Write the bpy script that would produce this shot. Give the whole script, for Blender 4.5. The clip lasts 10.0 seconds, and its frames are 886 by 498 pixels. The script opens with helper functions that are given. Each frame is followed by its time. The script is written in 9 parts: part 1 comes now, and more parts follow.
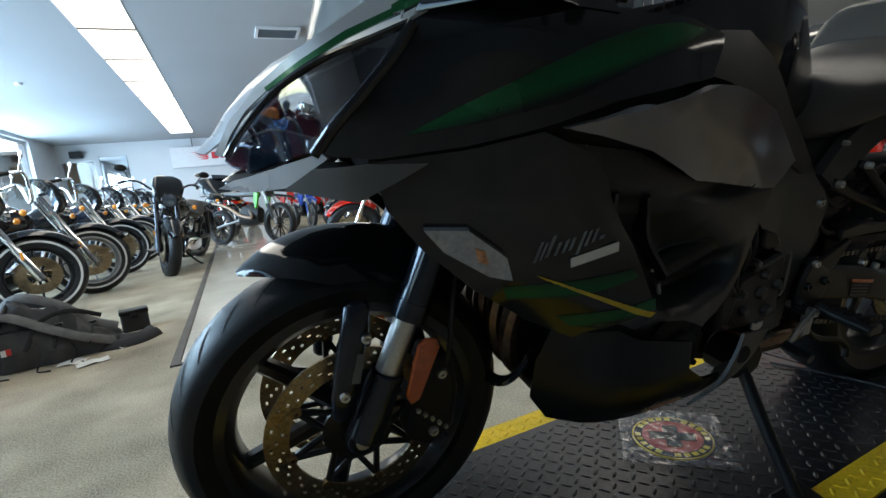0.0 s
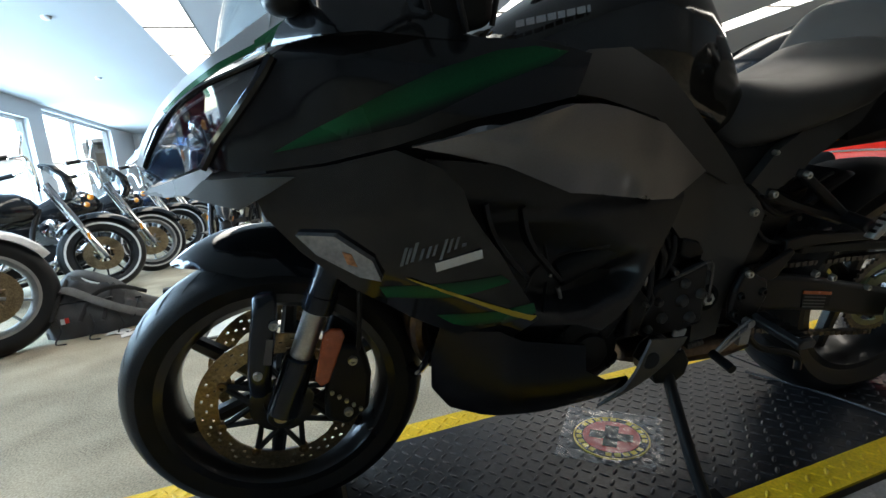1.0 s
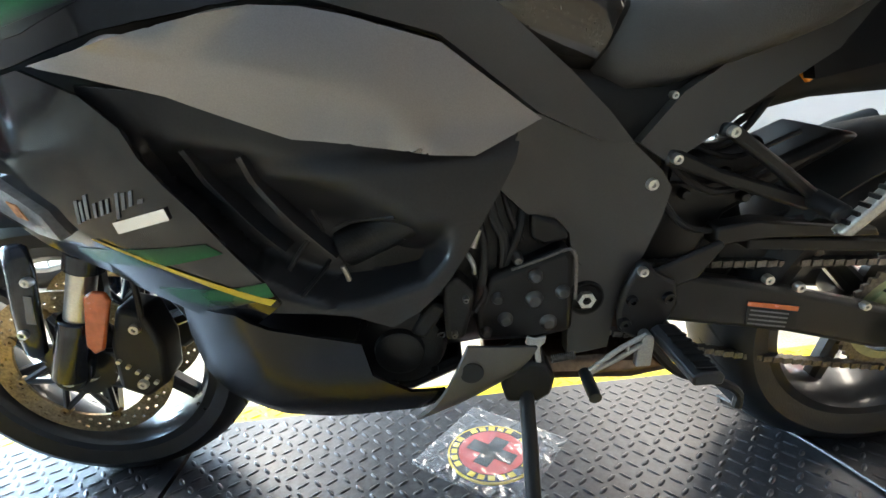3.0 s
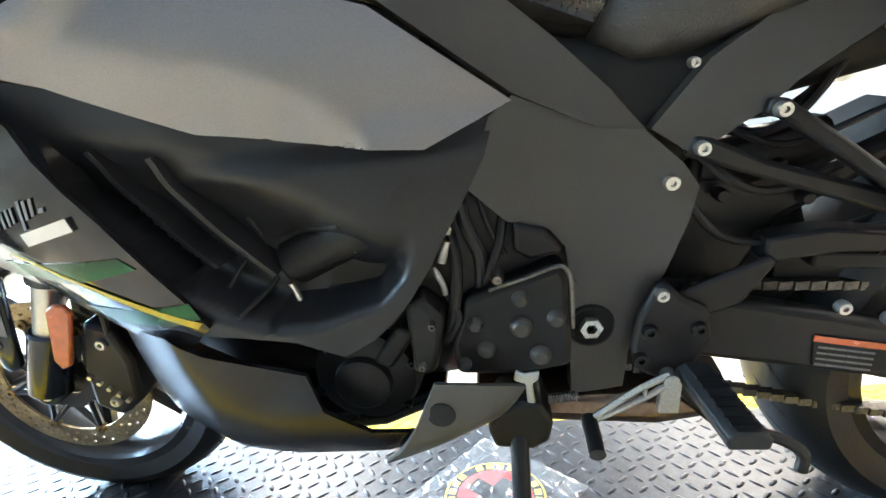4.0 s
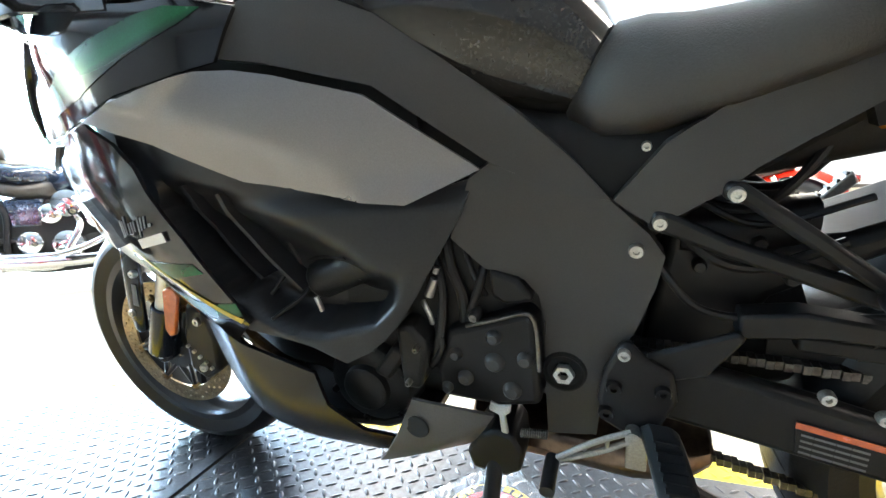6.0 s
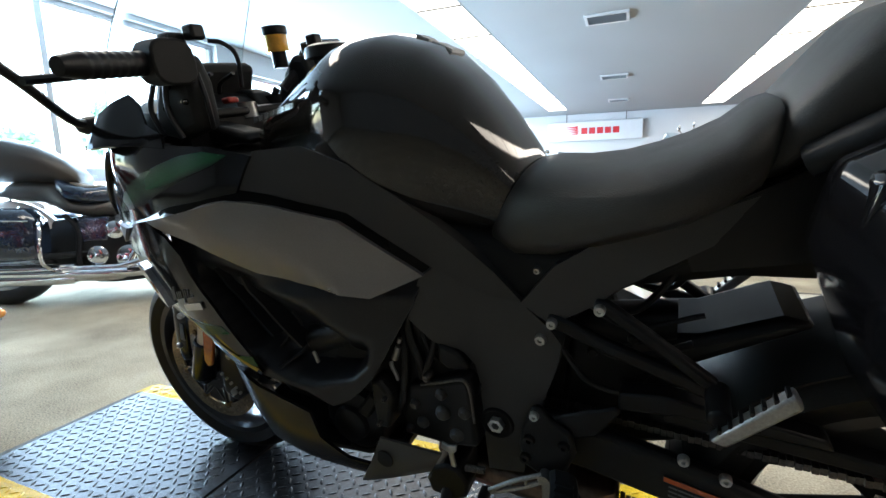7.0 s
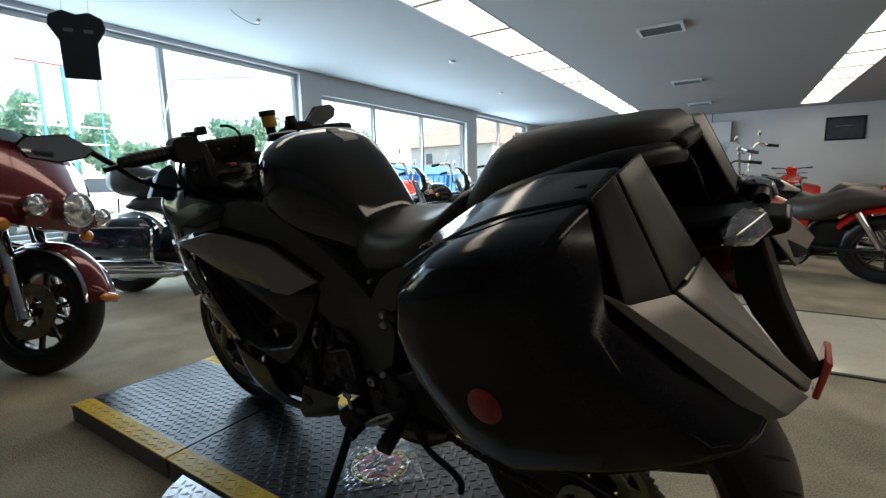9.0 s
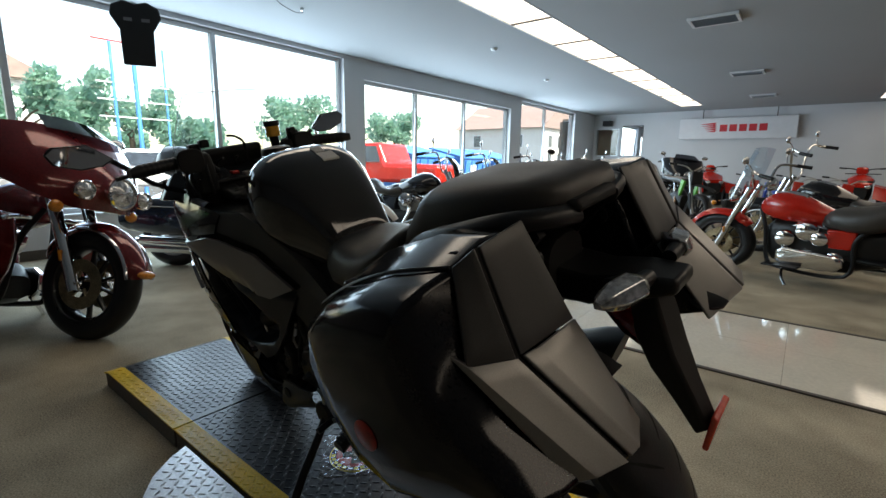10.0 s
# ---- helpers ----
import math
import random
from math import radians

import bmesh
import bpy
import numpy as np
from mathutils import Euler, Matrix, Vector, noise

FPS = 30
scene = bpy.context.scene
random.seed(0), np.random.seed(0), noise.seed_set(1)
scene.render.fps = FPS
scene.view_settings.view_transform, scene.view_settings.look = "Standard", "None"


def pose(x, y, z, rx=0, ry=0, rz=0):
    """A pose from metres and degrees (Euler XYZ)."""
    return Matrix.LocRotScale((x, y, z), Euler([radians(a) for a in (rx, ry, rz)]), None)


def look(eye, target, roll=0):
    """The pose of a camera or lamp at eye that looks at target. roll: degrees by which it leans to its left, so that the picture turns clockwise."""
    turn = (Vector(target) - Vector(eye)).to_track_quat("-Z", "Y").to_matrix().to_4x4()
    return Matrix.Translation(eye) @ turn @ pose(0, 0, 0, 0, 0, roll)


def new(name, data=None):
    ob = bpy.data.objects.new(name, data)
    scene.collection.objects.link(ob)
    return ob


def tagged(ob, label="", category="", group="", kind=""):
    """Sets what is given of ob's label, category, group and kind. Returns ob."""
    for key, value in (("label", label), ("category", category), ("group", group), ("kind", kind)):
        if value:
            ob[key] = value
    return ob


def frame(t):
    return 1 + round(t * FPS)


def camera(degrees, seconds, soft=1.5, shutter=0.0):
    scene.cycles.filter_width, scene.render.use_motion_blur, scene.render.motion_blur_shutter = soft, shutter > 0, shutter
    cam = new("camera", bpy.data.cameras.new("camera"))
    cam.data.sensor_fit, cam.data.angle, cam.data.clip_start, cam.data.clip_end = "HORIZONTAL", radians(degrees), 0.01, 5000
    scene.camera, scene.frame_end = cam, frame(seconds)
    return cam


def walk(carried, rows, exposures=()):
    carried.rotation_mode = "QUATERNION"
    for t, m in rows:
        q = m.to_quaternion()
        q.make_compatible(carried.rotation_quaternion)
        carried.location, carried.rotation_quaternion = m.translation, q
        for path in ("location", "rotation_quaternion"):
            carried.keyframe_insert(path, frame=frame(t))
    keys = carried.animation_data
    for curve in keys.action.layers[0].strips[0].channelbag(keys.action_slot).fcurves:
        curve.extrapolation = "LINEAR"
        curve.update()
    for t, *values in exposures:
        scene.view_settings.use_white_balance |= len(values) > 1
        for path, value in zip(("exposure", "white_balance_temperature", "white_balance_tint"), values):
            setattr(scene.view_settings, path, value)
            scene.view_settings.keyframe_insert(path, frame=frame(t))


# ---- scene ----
cam = camera(88.2, 10.0)
PATH = [
    (0, (-0.082, 0.417, 0.748), (0.719, 2.224, 0.443), -6.1),
    (0.5, (0.01, 0.331, 0.753), (0.71, 2.177, 0.432), -6.3),
    (1, (0.131, 0.267, 0.755), (0.708, 2.153, 0.424), -5.4),
    (1.5, (0.283, 0.218, 0.743), (0.765, 2.128, 0.396), -4.5),
    (2, (0.435, 0.2, 0.725), (0.83, 2.125, 0.351), -3.6),
    (2.5, (0.552, 0.254, 0.712), (0.863, 2.185, 0.295), -3.4),
    (2.7, (0.587, 0.29, 0.702), (0.837, 2.225, 0.26), -3.2),
    (3.8, (0.73, 0.424, 0.674), (0.713, 2.378, 0.248), -5.3),
    (4, (0.756, 0.442, 0.67), (0.661, 2.398, 0.267), -5.0),
    (4.5, (0.802, 0.483, 0.653), (0.573, 2.442, 0.322), -3.6),
    (5, (0.822, 0.478, 0.664), (0.472, 2.422, 0.345), -2.4),
    (5.2, (0.829, 0.465, 0.664), (0.407, 2.387, 0.306), -1.5),
    (6.3, (0.967, 0.365, 0.75), (0.331, 2.234, 0.433), -1.7),
    (6.5, (0.997, 0.349, 0.781), (0.317, 2.203, 0.462), -1.6),
    (7, (1.089, 0.285, 0.864), (0.35, 2.115, 0.542), -1.1),
    (7.5, (1.223, 0.201, 0.875), (0.413, 2.004, 0.574), -0.7),
    (8, (1.352, 0.144, 0.905), (0.484, 1.92, 0.6), -0.6),
    (8.1, (1.38, 0.14, 0.905), (0.49, 1.904, 0.593), -0.9),
    (8.5, (1.506, 0.117, 0.905), (0.537, 1.843, 0.626), -0.7),
    (9, (1.653, 0.145, 0.951), (0.589, 1.813, 0.655), -1.3),
    (9.5, (1.767, 0.175, 1.014), (0.615, 1.779, 0.698), -0.0),
    (10, (1.85, 0.216, 1.055), (0.636, 1.761, 0.683), 0.9),
]
EXPOSURES = [(0.0, 2.92, 6300, 10), (0.5, 3.02, 6300, 10), (1.5, 3.62, 6450, 10), (2.0, 4.22, 6600, 12), (2.5, 4.95, 6600, 12), (4.0, 6.36, 6450, 12), (5.2, 6.48, 6400, 12), (6.3, 5.50, 6500, 12), (6.7, 4.50, 6500, 12), (7.3, 3.16, 6600, 12), (8.0, 2.58, 6800, 12), (10.0, 1.96, 7200, 14)]
walk(cam, [(t, look(eye, target, roll)) for t, eye, target, roll in PATH], EXPOSURES)

# ---- world, sun and large lights ----
world = bpy.data.worlds.new("showroom_sky")
scene.world = world
world.use_nodes = True
wn = world.node_tree.nodes
sky = wn.new("ShaderNodeTexSky")
sky.sky_type = "NISHITA"
sky.sun_disc = False
sky.sun_elevation, sky.sun_rotation = radians(52), radians(90)
sky.altitude, sky.air_density, sky.dust_density = 100, 1.3, 1.5
bg = wn["Background"]
bg.inputs["Strength"].default_value = 0.15
world.node_tree.links.new(sky.outputs[0], bg.inputs["Color"])

sun = new("sun", bpy.data.lights.new("sun", "SUN"))
sun.data.energy, sun.data.angle, sun.data.color = 5.0, radians(6), (1.0, 0.97, 0.92)
sun.matrix_world = look((12.5, 0.5, 16), (0, 0, 0))


def window_light(name, y0, y1, z0, z1, power):
    """Daylight of the sky, standing in one window's opening."""
    data = bpy.data.lights.new(name, "AREA")
    data.shape, data.size, data.size_y = "RECTANGLE", y1 - y0, z1 - z0
    data.energy, data.color = power, (0.56, 0.79, 1.0)
    ob = new(name, data)
    x, y, z = WALL_X - 0.12, (y0 + y1) / 2, (z0 + z1) / 2
    ob.matrix_world = look((x, y, z), (x + 1, y, z - 0.05))
    return ob


# ---- the size of the room ----
WALL_X, FAR_Y, BACK_Y, EAST_X, CEIL = -4.3, 16.6, -4.5, 10.5, 2.75
DECK = 0.08


# ---- materials ----
def material(name, colour, rough=0.5, metal=0.0, vary=0.12, scale=8.0, fine=90.0, bump=0.0, coat=0.0, rough_vary=0.12, dark=None, spec=0.5, perobj=0.0):
    """A procedural surface: base colour with broad stains and fine grain, uneven gloss and a fine relief."""
    m = bpy.data.materials.new(name)
    m.use_nodes = True
    nt = m.node_tree
    n, l = nt.nodes, nt.links
    p = n["Principled BSDF"]
    p.inputs["Metallic"].default_value = metal
    p.inputs["Coat Weight"].default_value = coat
    p.inputs["Coat Roughness"].default_value = 0.06
    p.inputs["Specular IOR Level"].default_value = spec
    co = n.new("ShaderNodeTexCoord")
    big = n.new("ShaderNodeTexNoise")
    big.inputs["Scale"].default_value, big.inputs["Detail"].default_value = scale, 5
    small = n.new("ShaderNodeTexNoise")
    small.inputs["Scale"].default_value, small.inputs["Detail"].default_value = fine, 3
    l.new(co.outputs["Object"], big.inputs["Vector"])
    l.new(co.outputs["Object"], small.inputs["Vector"])
    mix = n.new("ShaderNodeMath")
    mix.operation = "MULTIPLY_ADD"
    l.new(small.outputs[0], mix.inputs[0])
    mix.inputs[1].default_value = 0.5
    half = n.new("ShaderNodeMath")
    half.operation = "MULTIPLY"
    l.new(big.outputs[0], half.inputs[0])
    half.inputs[1].default_value = 0.5
    l.new(half.outputs[0], mix.inputs[2])
    ramp = n.new("ShaderNodeValToRGB")
    lo = dark if dark else tuple(c * (1 - vary * 2) for c in colour)
    hi = tuple(min(1, c * (1 + vary * 1.2)) for c in colour)
    ramp.color_ramp.elements[0].position, ramp.color_ramp.elements[1].position = 0.32, 0.68
    ramp.color_ramp.elements[0].color = (*lo, 1)
    ramp.color_ramp.elements[1].color = (*hi, 1)
    l.new(mix.outputs[0], ramp.inputs[0])
    last = ramp.outputs[0]
    if perobj:
        info = n.new("ShaderNodeObjectInfo")
        hsv = n.new("ShaderNodeHueSaturation")
        mr = n.new("ShaderNodeMapRange")
        mr.inputs[3].default_value, mr.inputs[4].default_value = 1 - perobj, 1 + perobj
        l.new(info.outputs["Random"], mr.inputs[0])
        l.new(mr.outputs[0], hsv.inputs["Value"])
        l.new(last, hsv.inputs["Color"])
        last = hsv.outputs[0]
    l.new(last, p.inputs["Base Color"])
    rr = n.new("ShaderNodeMapRange")
    rr.inputs[1].default_value, rr.inputs[2].default_value = 0.3, 0.7
    rr.inputs[3].default_value, rr.inputs[4].default_value = max(0.02, rough - rough_vary * rough), min(1, rough + rough_vary * rough)
    l.new(big.outputs[0], rr.inputs[0])
    l.new(rr.outputs[0], p.inputs["Roughness"])
    if bump:
        b = n.new("ShaderNodeBump")
        b.inputs["Strength"].default_value, b.inputs["Distance"].default_value = min(1.0, bump), 0.002
        l.new(mix.outputs[0], b.inputs["Height"])
        l.new(b.outputs[0], p.inputs["Normal"])
    return m


def glass(name, colour, rough=0.02, base=0.04):
    """Thin clear sheet: part see-through, part mirror-like gloss."""
    m = bpy.data.materials.new(name)
    m.use_nodes = True
    n, l = m.node_tree.nodes, m.node_tree.links
    out = n["Material Output"]
    n.remove(n["Principled BSDF"])
    tr = n.new("ShaderNodeBsdfTransparent")
    tr.inputs[0].default_value = (*colour, 1)
    gl = n.new("ShaderNodeBsdfGlossy")
    gl.inputs["Roughness"].default_value = rough
    lw = n.new("ShaderNodeLayerWeight")
    lw.inputs[0].default_value = 0.5
    pw = n.new("ShaderNodeMath")
    pw.operation = "POWER"
    pw.inputs[1].default_value = 4.0
    l.new(lw.outputs["Facing"], pw.inputs[0])
    fr = n.new("ShaderNodeMath")
    fr.operation = "MULTIPLY_ADD"
    fr.inputs[1].default_value, fr.inputs[2].default_value = 0.6, base
    l.new(pw.outputs[0], fr.inputs[0])
    mx = n.new("ShaderNodeMixShader")
    l.new(fr.outputs[0], mx.inputs[0])
    l.new(tr.outputs[0], mx.inputs[1])
    l.new(gl.outputs[0], mx.inputs[2])
    l.new(mx.outputs[0], out.inputs[0])
    return m


def glow(name, colour, strength):
    m = bpy.data.materials.new(name)
    m.use_nodes = True
    p = m.node_tree.nodes["Principled BSDF"]
    p.inputs["Base Color"].default_value = (*colour, 1)
    p.inputs["Emission Color"].default_value = (*colour, 1)
    p.inputs["Emission Strength"].default_value = strength
    return m


BLACK_GLOSS = material("black_gloss_paint", (0.010, 0.0105, 0.012), 0.09, coat=0.12, spec=0.45, vary=0.2, scale=5, fine=300, bump=0.02)
BELLY_BLACK = material("belly_black_plastic", (0.005, 0.005, 0.006), 0.24, vary=0.2, scale=5, fine=300, bump=0.03, spec=0.28)
VENT_BLACK = material("vent_black_plastic", (0.0135, 0.014, 0.0165), 0.38, vary=0.2, scale=9, fine=300, bump=0.08, spec=0.4)
PANNIER_BLACK = material("pannier_black_shell", (0.008, 0.008, 0.0095), 0.12, vary=0.2, scale=5, fine=300, bump=0.004, spec=0.26)
BLACK_SATIN = material("black_satin_plastic", (0.008, 0.008, 0.009), 0.38, vary=0.15, fine=400, bump=0.12, spec=0.28)
BLACK_MATTE = material("black_matte_plastic", (0.011, 0.011, 0.011), 0.60, vary=0.15, fine=500, bump=0.25, spec=0.28)
GREY_MATTE = material("dark_grey_frame_cover", (0.036, 0.035, 0.034), 0.5, vary=0.12, fine=600, bump=0.22)
SILVER_PANEL = material("graphite_silver_paint", (0.235, 0.225, 0.232), 0.30, metal=0.8, vary=0.08, scale=4, fine=700, bump=0.02)
CHIN_GREY = material("chin_grey_paint", (0.085, 0.080, 0.074), 0.45, metal=0.4, vary=0.08, fine=600, bump=0.03)
NOSE_SILVER = material("pale_silver_nose_paint", (0.55, 0.55, 0.56), 0.28, metal=0.4, vary=0.05, scale=4, fine=700, bump=0.03, coat=0.3)
GREEN_PAINT = material("emerald_green_paint", (0.010, 0.10, 0.030), 0.25, metal=0.3, coat=0.5, vary=0.15, fine=400)
def fading_green(name="emerald_green_fade", slope=0.27, base=0.734, span=0.065):
    """Emerald paint sprayed in a band that fades into black towards its edges."""
    m = material(name, (0.008, 0.088, 0.030), 0.26, metal=0.2, coat=0.05, vary=0.12, fine=400, spec=0.28)
    n, l = m.node_tree.nodes, m.node_tree.links
    p = n["Principled BSDF"]
    green = p.inputs["Base Color"].links[0].from_socket
    co = n.new("ShaderNodeTexCoord")
    sep = n.new("ShaderNodeSeparateXYZ")
    l.new(co.outputs["Object"], sep.inputs[0])
    low = n.new("ShaderNodeMath")
    low.operation = "MULTIPLY_ADD"
    low.inputs[1].default_value, low.inputs[2].default_value = -slope, -base
    l.new(sep.outputs[0], low.inputs[0])
    add = n.new("ShaderNodeMath")
    l.new(sep.outputs[2], add.inputs[0])
    l.new(low.outputs[0], add.inputs[1])
    fac = n.new("ShaderNodeMapRange")
    fac.inputs[1].default_value, fac.inputs[2].default_value = 0.0, span
    l.new(add.outputs[0], fac.inputs[0])
    ramp = n.new("ShaderNodeValToRGB")
    e = ramp.color_ramp.elements
    e[0].position, e[0].color = 0.0, (0, 0, 0, 1)
    e[1].position, e[1].color = 0.22, (1, 1, 1, 1)
    for pos, v in ((0.42, 0.9), (0.95, 0.0)):
        k = e.new(pos)
        k.color = (v, v, v, 1)
    l.new(fac.outputs[0], ramp.inputs[0])
    mix = n.new("ShaderNodeMix")
    mix.data_type = "RGBA"
    mix.inputs[6].default_value = (0.009, 0.010, 0.011, 1)
    l.new(ramp.outputs[0], mix.inputs[0])
    l.new(green, mix.inputs[7])
    l.new(mix.outputs[2], p.inputs["Base Color"])
    return m


GREEN_FADE = fading_green()
GREEN_FLASH = fading_green("emerald_green_flash", 0.02, 0.529, 0.046)
GREEN_FLASH_LOW = fading_green("emerald_green_low_flash", 0.14, 0.424, 0.056)
CREASE_YELLOW = material("yellow_crease_line", (0.45, 0.31, 0.015), 0.35, vary=0.08)
YELLOW_LINE = material("yellow_print", (0.72, 0.50, 0.02), 0.4, vary=0.08)
COVER_DARK = material("pannier_dark_cover", (0.045, 0.044, 0.042), 0.42, metal=0.2, vary=0.12, fine=600, bump=0.12)
COVER_SILVER = material("pannier_cover_paint", (0.25, 0.24, 0.227), 0.38, metal=0.7, vary=0.08, scale=4, fine=700, bump=0.05)
BELLY_GREY = material("belly_plate_grey", (0.085, 0.083, 0.08), 0.48, metal=0.3, vary=0.1, fine=500, bump=0.1)
SEAT_VINYL = material("seat_vinyl", (0.036, 0.032, 0.028), 0.46, spec=0.55, vary=0.12, scale=10, fine=520, bump=0.5)
# Tank black is lifted towards brown, for the ceiling's haze reflected in it.
TANK_BLACK = material("black_tank_paint_ceiling_haze", (0.020, 0.0185, 0.0165), 0.08, coat=0.4, vary=0.2, scale=5, fine=300, bump=0.02)
TAN_VINYL = material("tan_seat_insert", (0.20, 0.17, 0.13), 0.6, vary=0.15, fine=200, bump=0.4)
RUBBER = material("tyre_rubber", (0.008, 0.0085, 0.010), 0.40, spec=0.36, vary=0.2, scale=14, fine=250, bump=0.3)
# Near-black that carries the shade of grooves, recesses and a hole.
GROOVE = material("groove_shade", (0.006, 0.006, 0.006), 0.9)
ALLOY_BLACK = material("black_cast_alloy", (0.016, 0.016, 0.017), 0.3, metal=0.3, vary=0.15, coat=0.3)
FORK_BLACK = material("fork_black_anodised", (0.020, 0.026, 0.038), 0.20, metal=0.6, coat=0.3, vary=0.12)
STEEL = material("brushed_steel", (0.55, 0.54, 0.52), 0.3, metal=1.0, vary=0.1, fine=300)
DISC_STEEL = material("brake_disc_steel", (0.36, 0.28, 0.17), 0.35, metal=1.0, vary=0.3, scale=18, fine=200)
BRONZE = material("bronze_disc_carrier", (0.25, 0.17, 0.08), 0.4, metal=0.9, vary=0.25)
CHROME = material("chrome", (0.75, 0.75, 0.76), 0.07, metal=1.0, vary=0.04)
BOLT = material("bolt_head", (0.62, 0.61, 0.58), 0.35, metal=0.9, vary=0.2, fine=500)
ENGINE = material("engine_dark_casting", (0.012, 0.012, 0.012), 0.46, metal=0.15, spec=0.30, vary=0.2, fine=300, bump=0.4)
ALU = material("cast_aluminium", (0.42, 0.42, 0.41), 0.42, metal=0.9, vary=0.15, fine=300, bump=0.1)
CREAM = material("pale_lime_sprocket", (0.27, 0.285, 0.15), 0.45, metal=0.2, vary=0.15)
CHAIN = material("dark_chain_steel", (0.16, 0.15, 0.14), 0.4, metal=0.9, vary=0.3, fine=200)
ORANGE_REFLECT = material("orange_reflector", (0.50, 0.095, 0.02), 0.25, coat=0.6, vary=0.12, scale=60)
SIGNAL_LENS = material("clear_signal_lens", (0.33, 0.335, 0.35), 0.10, metal=0.6, vary=0.18, scale=70, fine=160)
BULB_AMBER = material("pale_amber_bulb", (0.42, 0.19, 0.09), 0.2, metal=0.3, vary=0.35, scale=90)
AMBER = material("amber_lens", (0.80, 0.28, 0.03), 0.15, coat=0.7, vary=0.15, scale=60)
RED_REFLECT = material("red_reflector", (0.75, 0.06, 0.03), 0.22, coat=0.6, vary=0.1, scale=60)
DEEP_RED = material("deep_red_reflector", (0.36, 0.016, 0.010), 0.32, vary=0.3, scale=60)
RED_LENS = material("red_lens", (0.13, 0.004, 0.005), 0.12, coat=0.8, vary=0.2, scale=60)
CLEAR_LENS = material("clear_lens_reflector", (0.62, 0.64, 0.66), 0.12, metal=0.75, vary=0.35, scale=45, fine=120)
HEAD_BLUE = material("headlight_reflector", (0.50, 0.60, 0.72), 0.22, metal=0.85, vary=0.25, scale=30, fine=200)
LAMP_GREY = material("lamp_plate_grey_plastic", (0.15, 0.175, 0.21), 0.35, metal=0.3, vary=0.15, scale=20)
HEAD_DARK = material("headlight_inner", (0.10, 0.125, 0.16), 0.2, metal=0.6, vary=0.2, scale=6)
EXHAUST = material("titanium_exhaust", (0.19, 0.135, 0.10), 0.32, metal=1.0, vary=0.25, scale=9)
WHITE_LABEL = material("white_label", (0.66, 0.66, 0.64), 0.5, vary=0.05)
GREY_MARK = material("grey_lettering", (0.13, 0.13, 0.135), 0.5, metal=0.2, vary=0.05)
SILVER_MARK = material("silver_lettering", (0.72, 0.73, 0.74), 0.22, metal=0.8, vary=0.05)
MIRROR = material("mirror_glass", (0.55, 0.56, 0.57), 0.03, metal=1.0, vary=0.02)
SCREEN = glass("clear_screen", (0.93, 0.96, 0.97))
HEAD_GLASS = glass("headlight_glass", (0.66, 0.76, 0.86), base=0.36)
SMOKE = glass("smoked_screen", (0.06, 0.06, 0.07), base=0.02)
PANE = glass("window_glass", (0.94, 0.98, 0.97))
FLUID = material("brake_fluid", (0.85, 0.42, 0.04), 0.15, coat=0.5, vary=0.15, scale=30)
RED_PAINT = material("dark_red_paint", (0.16, 0.012, 0.014), 0.14, metal=0.25, coat=0.8, vary=0.18, scale=4)
BRIGHT_RED = material("bright_red_paint", (0.50, 0.014, 0.005), 0.22, coat=0.2, vary=0.1, scale=4)
BLUE_BLACK = material("blue_black_paint", (0.012, 0.022, 0.045), 0.12, coat=0.8, vary=0.2, scale=4)
LIME = material("lime_plastic", (0.09, 0.42, 0.03), 0.35, vary=0.1)
BLUE_PLASTIC = material("blue_plastic", (0.02, 0.09, 0.48), 0.35, vary=0.1)
PEARL = material("pearl_white_paint", (0.62, 0.61, 0.60), 0.2, coat=0.7, vary=0.06)
WHITEWALL = material("tyre_white_line", (0.62, 0.61, 0.58), 0.6, vary=0.1)
WALL_PAINT = material("painted_wall", (0.545, 0.555, 0.57), 0.75, vary=0.04, scale=1.2, fine=160, bump=0.12)
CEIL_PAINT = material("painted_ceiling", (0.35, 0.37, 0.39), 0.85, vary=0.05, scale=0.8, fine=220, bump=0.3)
FRAME_ALU = material("window_frame_aluminium", (0.50, 0.52, 0.54), 0.42, metal=0.4, vary=0.06)
CARPET = material("beige_carpet", (0.41, 0.352, 0.258), 0.95, vary=0.36, scale=2.2, fine=170, bump=1.0, spec=0.1)
TILE = material("polished_cream_tile", (0.76, 0.70, 0.58), 0.10, vary=0.06, scale=2.5, fine=60, coat=0.3)
TRIM_DARK = material("floor_trim_strip", (0.07, 0.06, 0.05), 0.6)
DECK_BLACK = material("black_tread_plate", (0.031, 0.034, 0.040), 0.33, metal=0.5, vary=0.3, scale=5, fine=120, bump=0.15)
DECK_YELLOW = material("yellow_tread_paint", (0.78, 0.50, 0.012), 0.45, spec=0.3, vary=0.18, scale=9, fine=150, bump=0.15)
DECK_SIDE = material("deck_side_rubber", (0.12, 0.10, 0.085), 0.7, vary=0.2)
BARE_PLATE = material("bare_aluminium_tread_plate", (0.55, 0.56, 0.58), 0.36, metal=0.85, vary=0.15, scale=6, fine=140, bump=0.12)
ASPHALT = material("asphalt", (0.06, 0.06, 0.06), 0.9, vary=0.2, scale=0.5, fine=60, bump=0.6)
LEAF = material("foliage", (0.13, 0.225, 0.18), 0.7, vary=0.30, scale=1.5, fine=12, perobj=0.15)
nt = LEAF.node_tree
lit = nt.nodes.new("ShaderNodeBsdfTranslucent")
lit.inputs[0].default_value = (0.36, 0.60, 0.46, 1)
blend = nt.nodes.new("ShaderNodeMixShader")
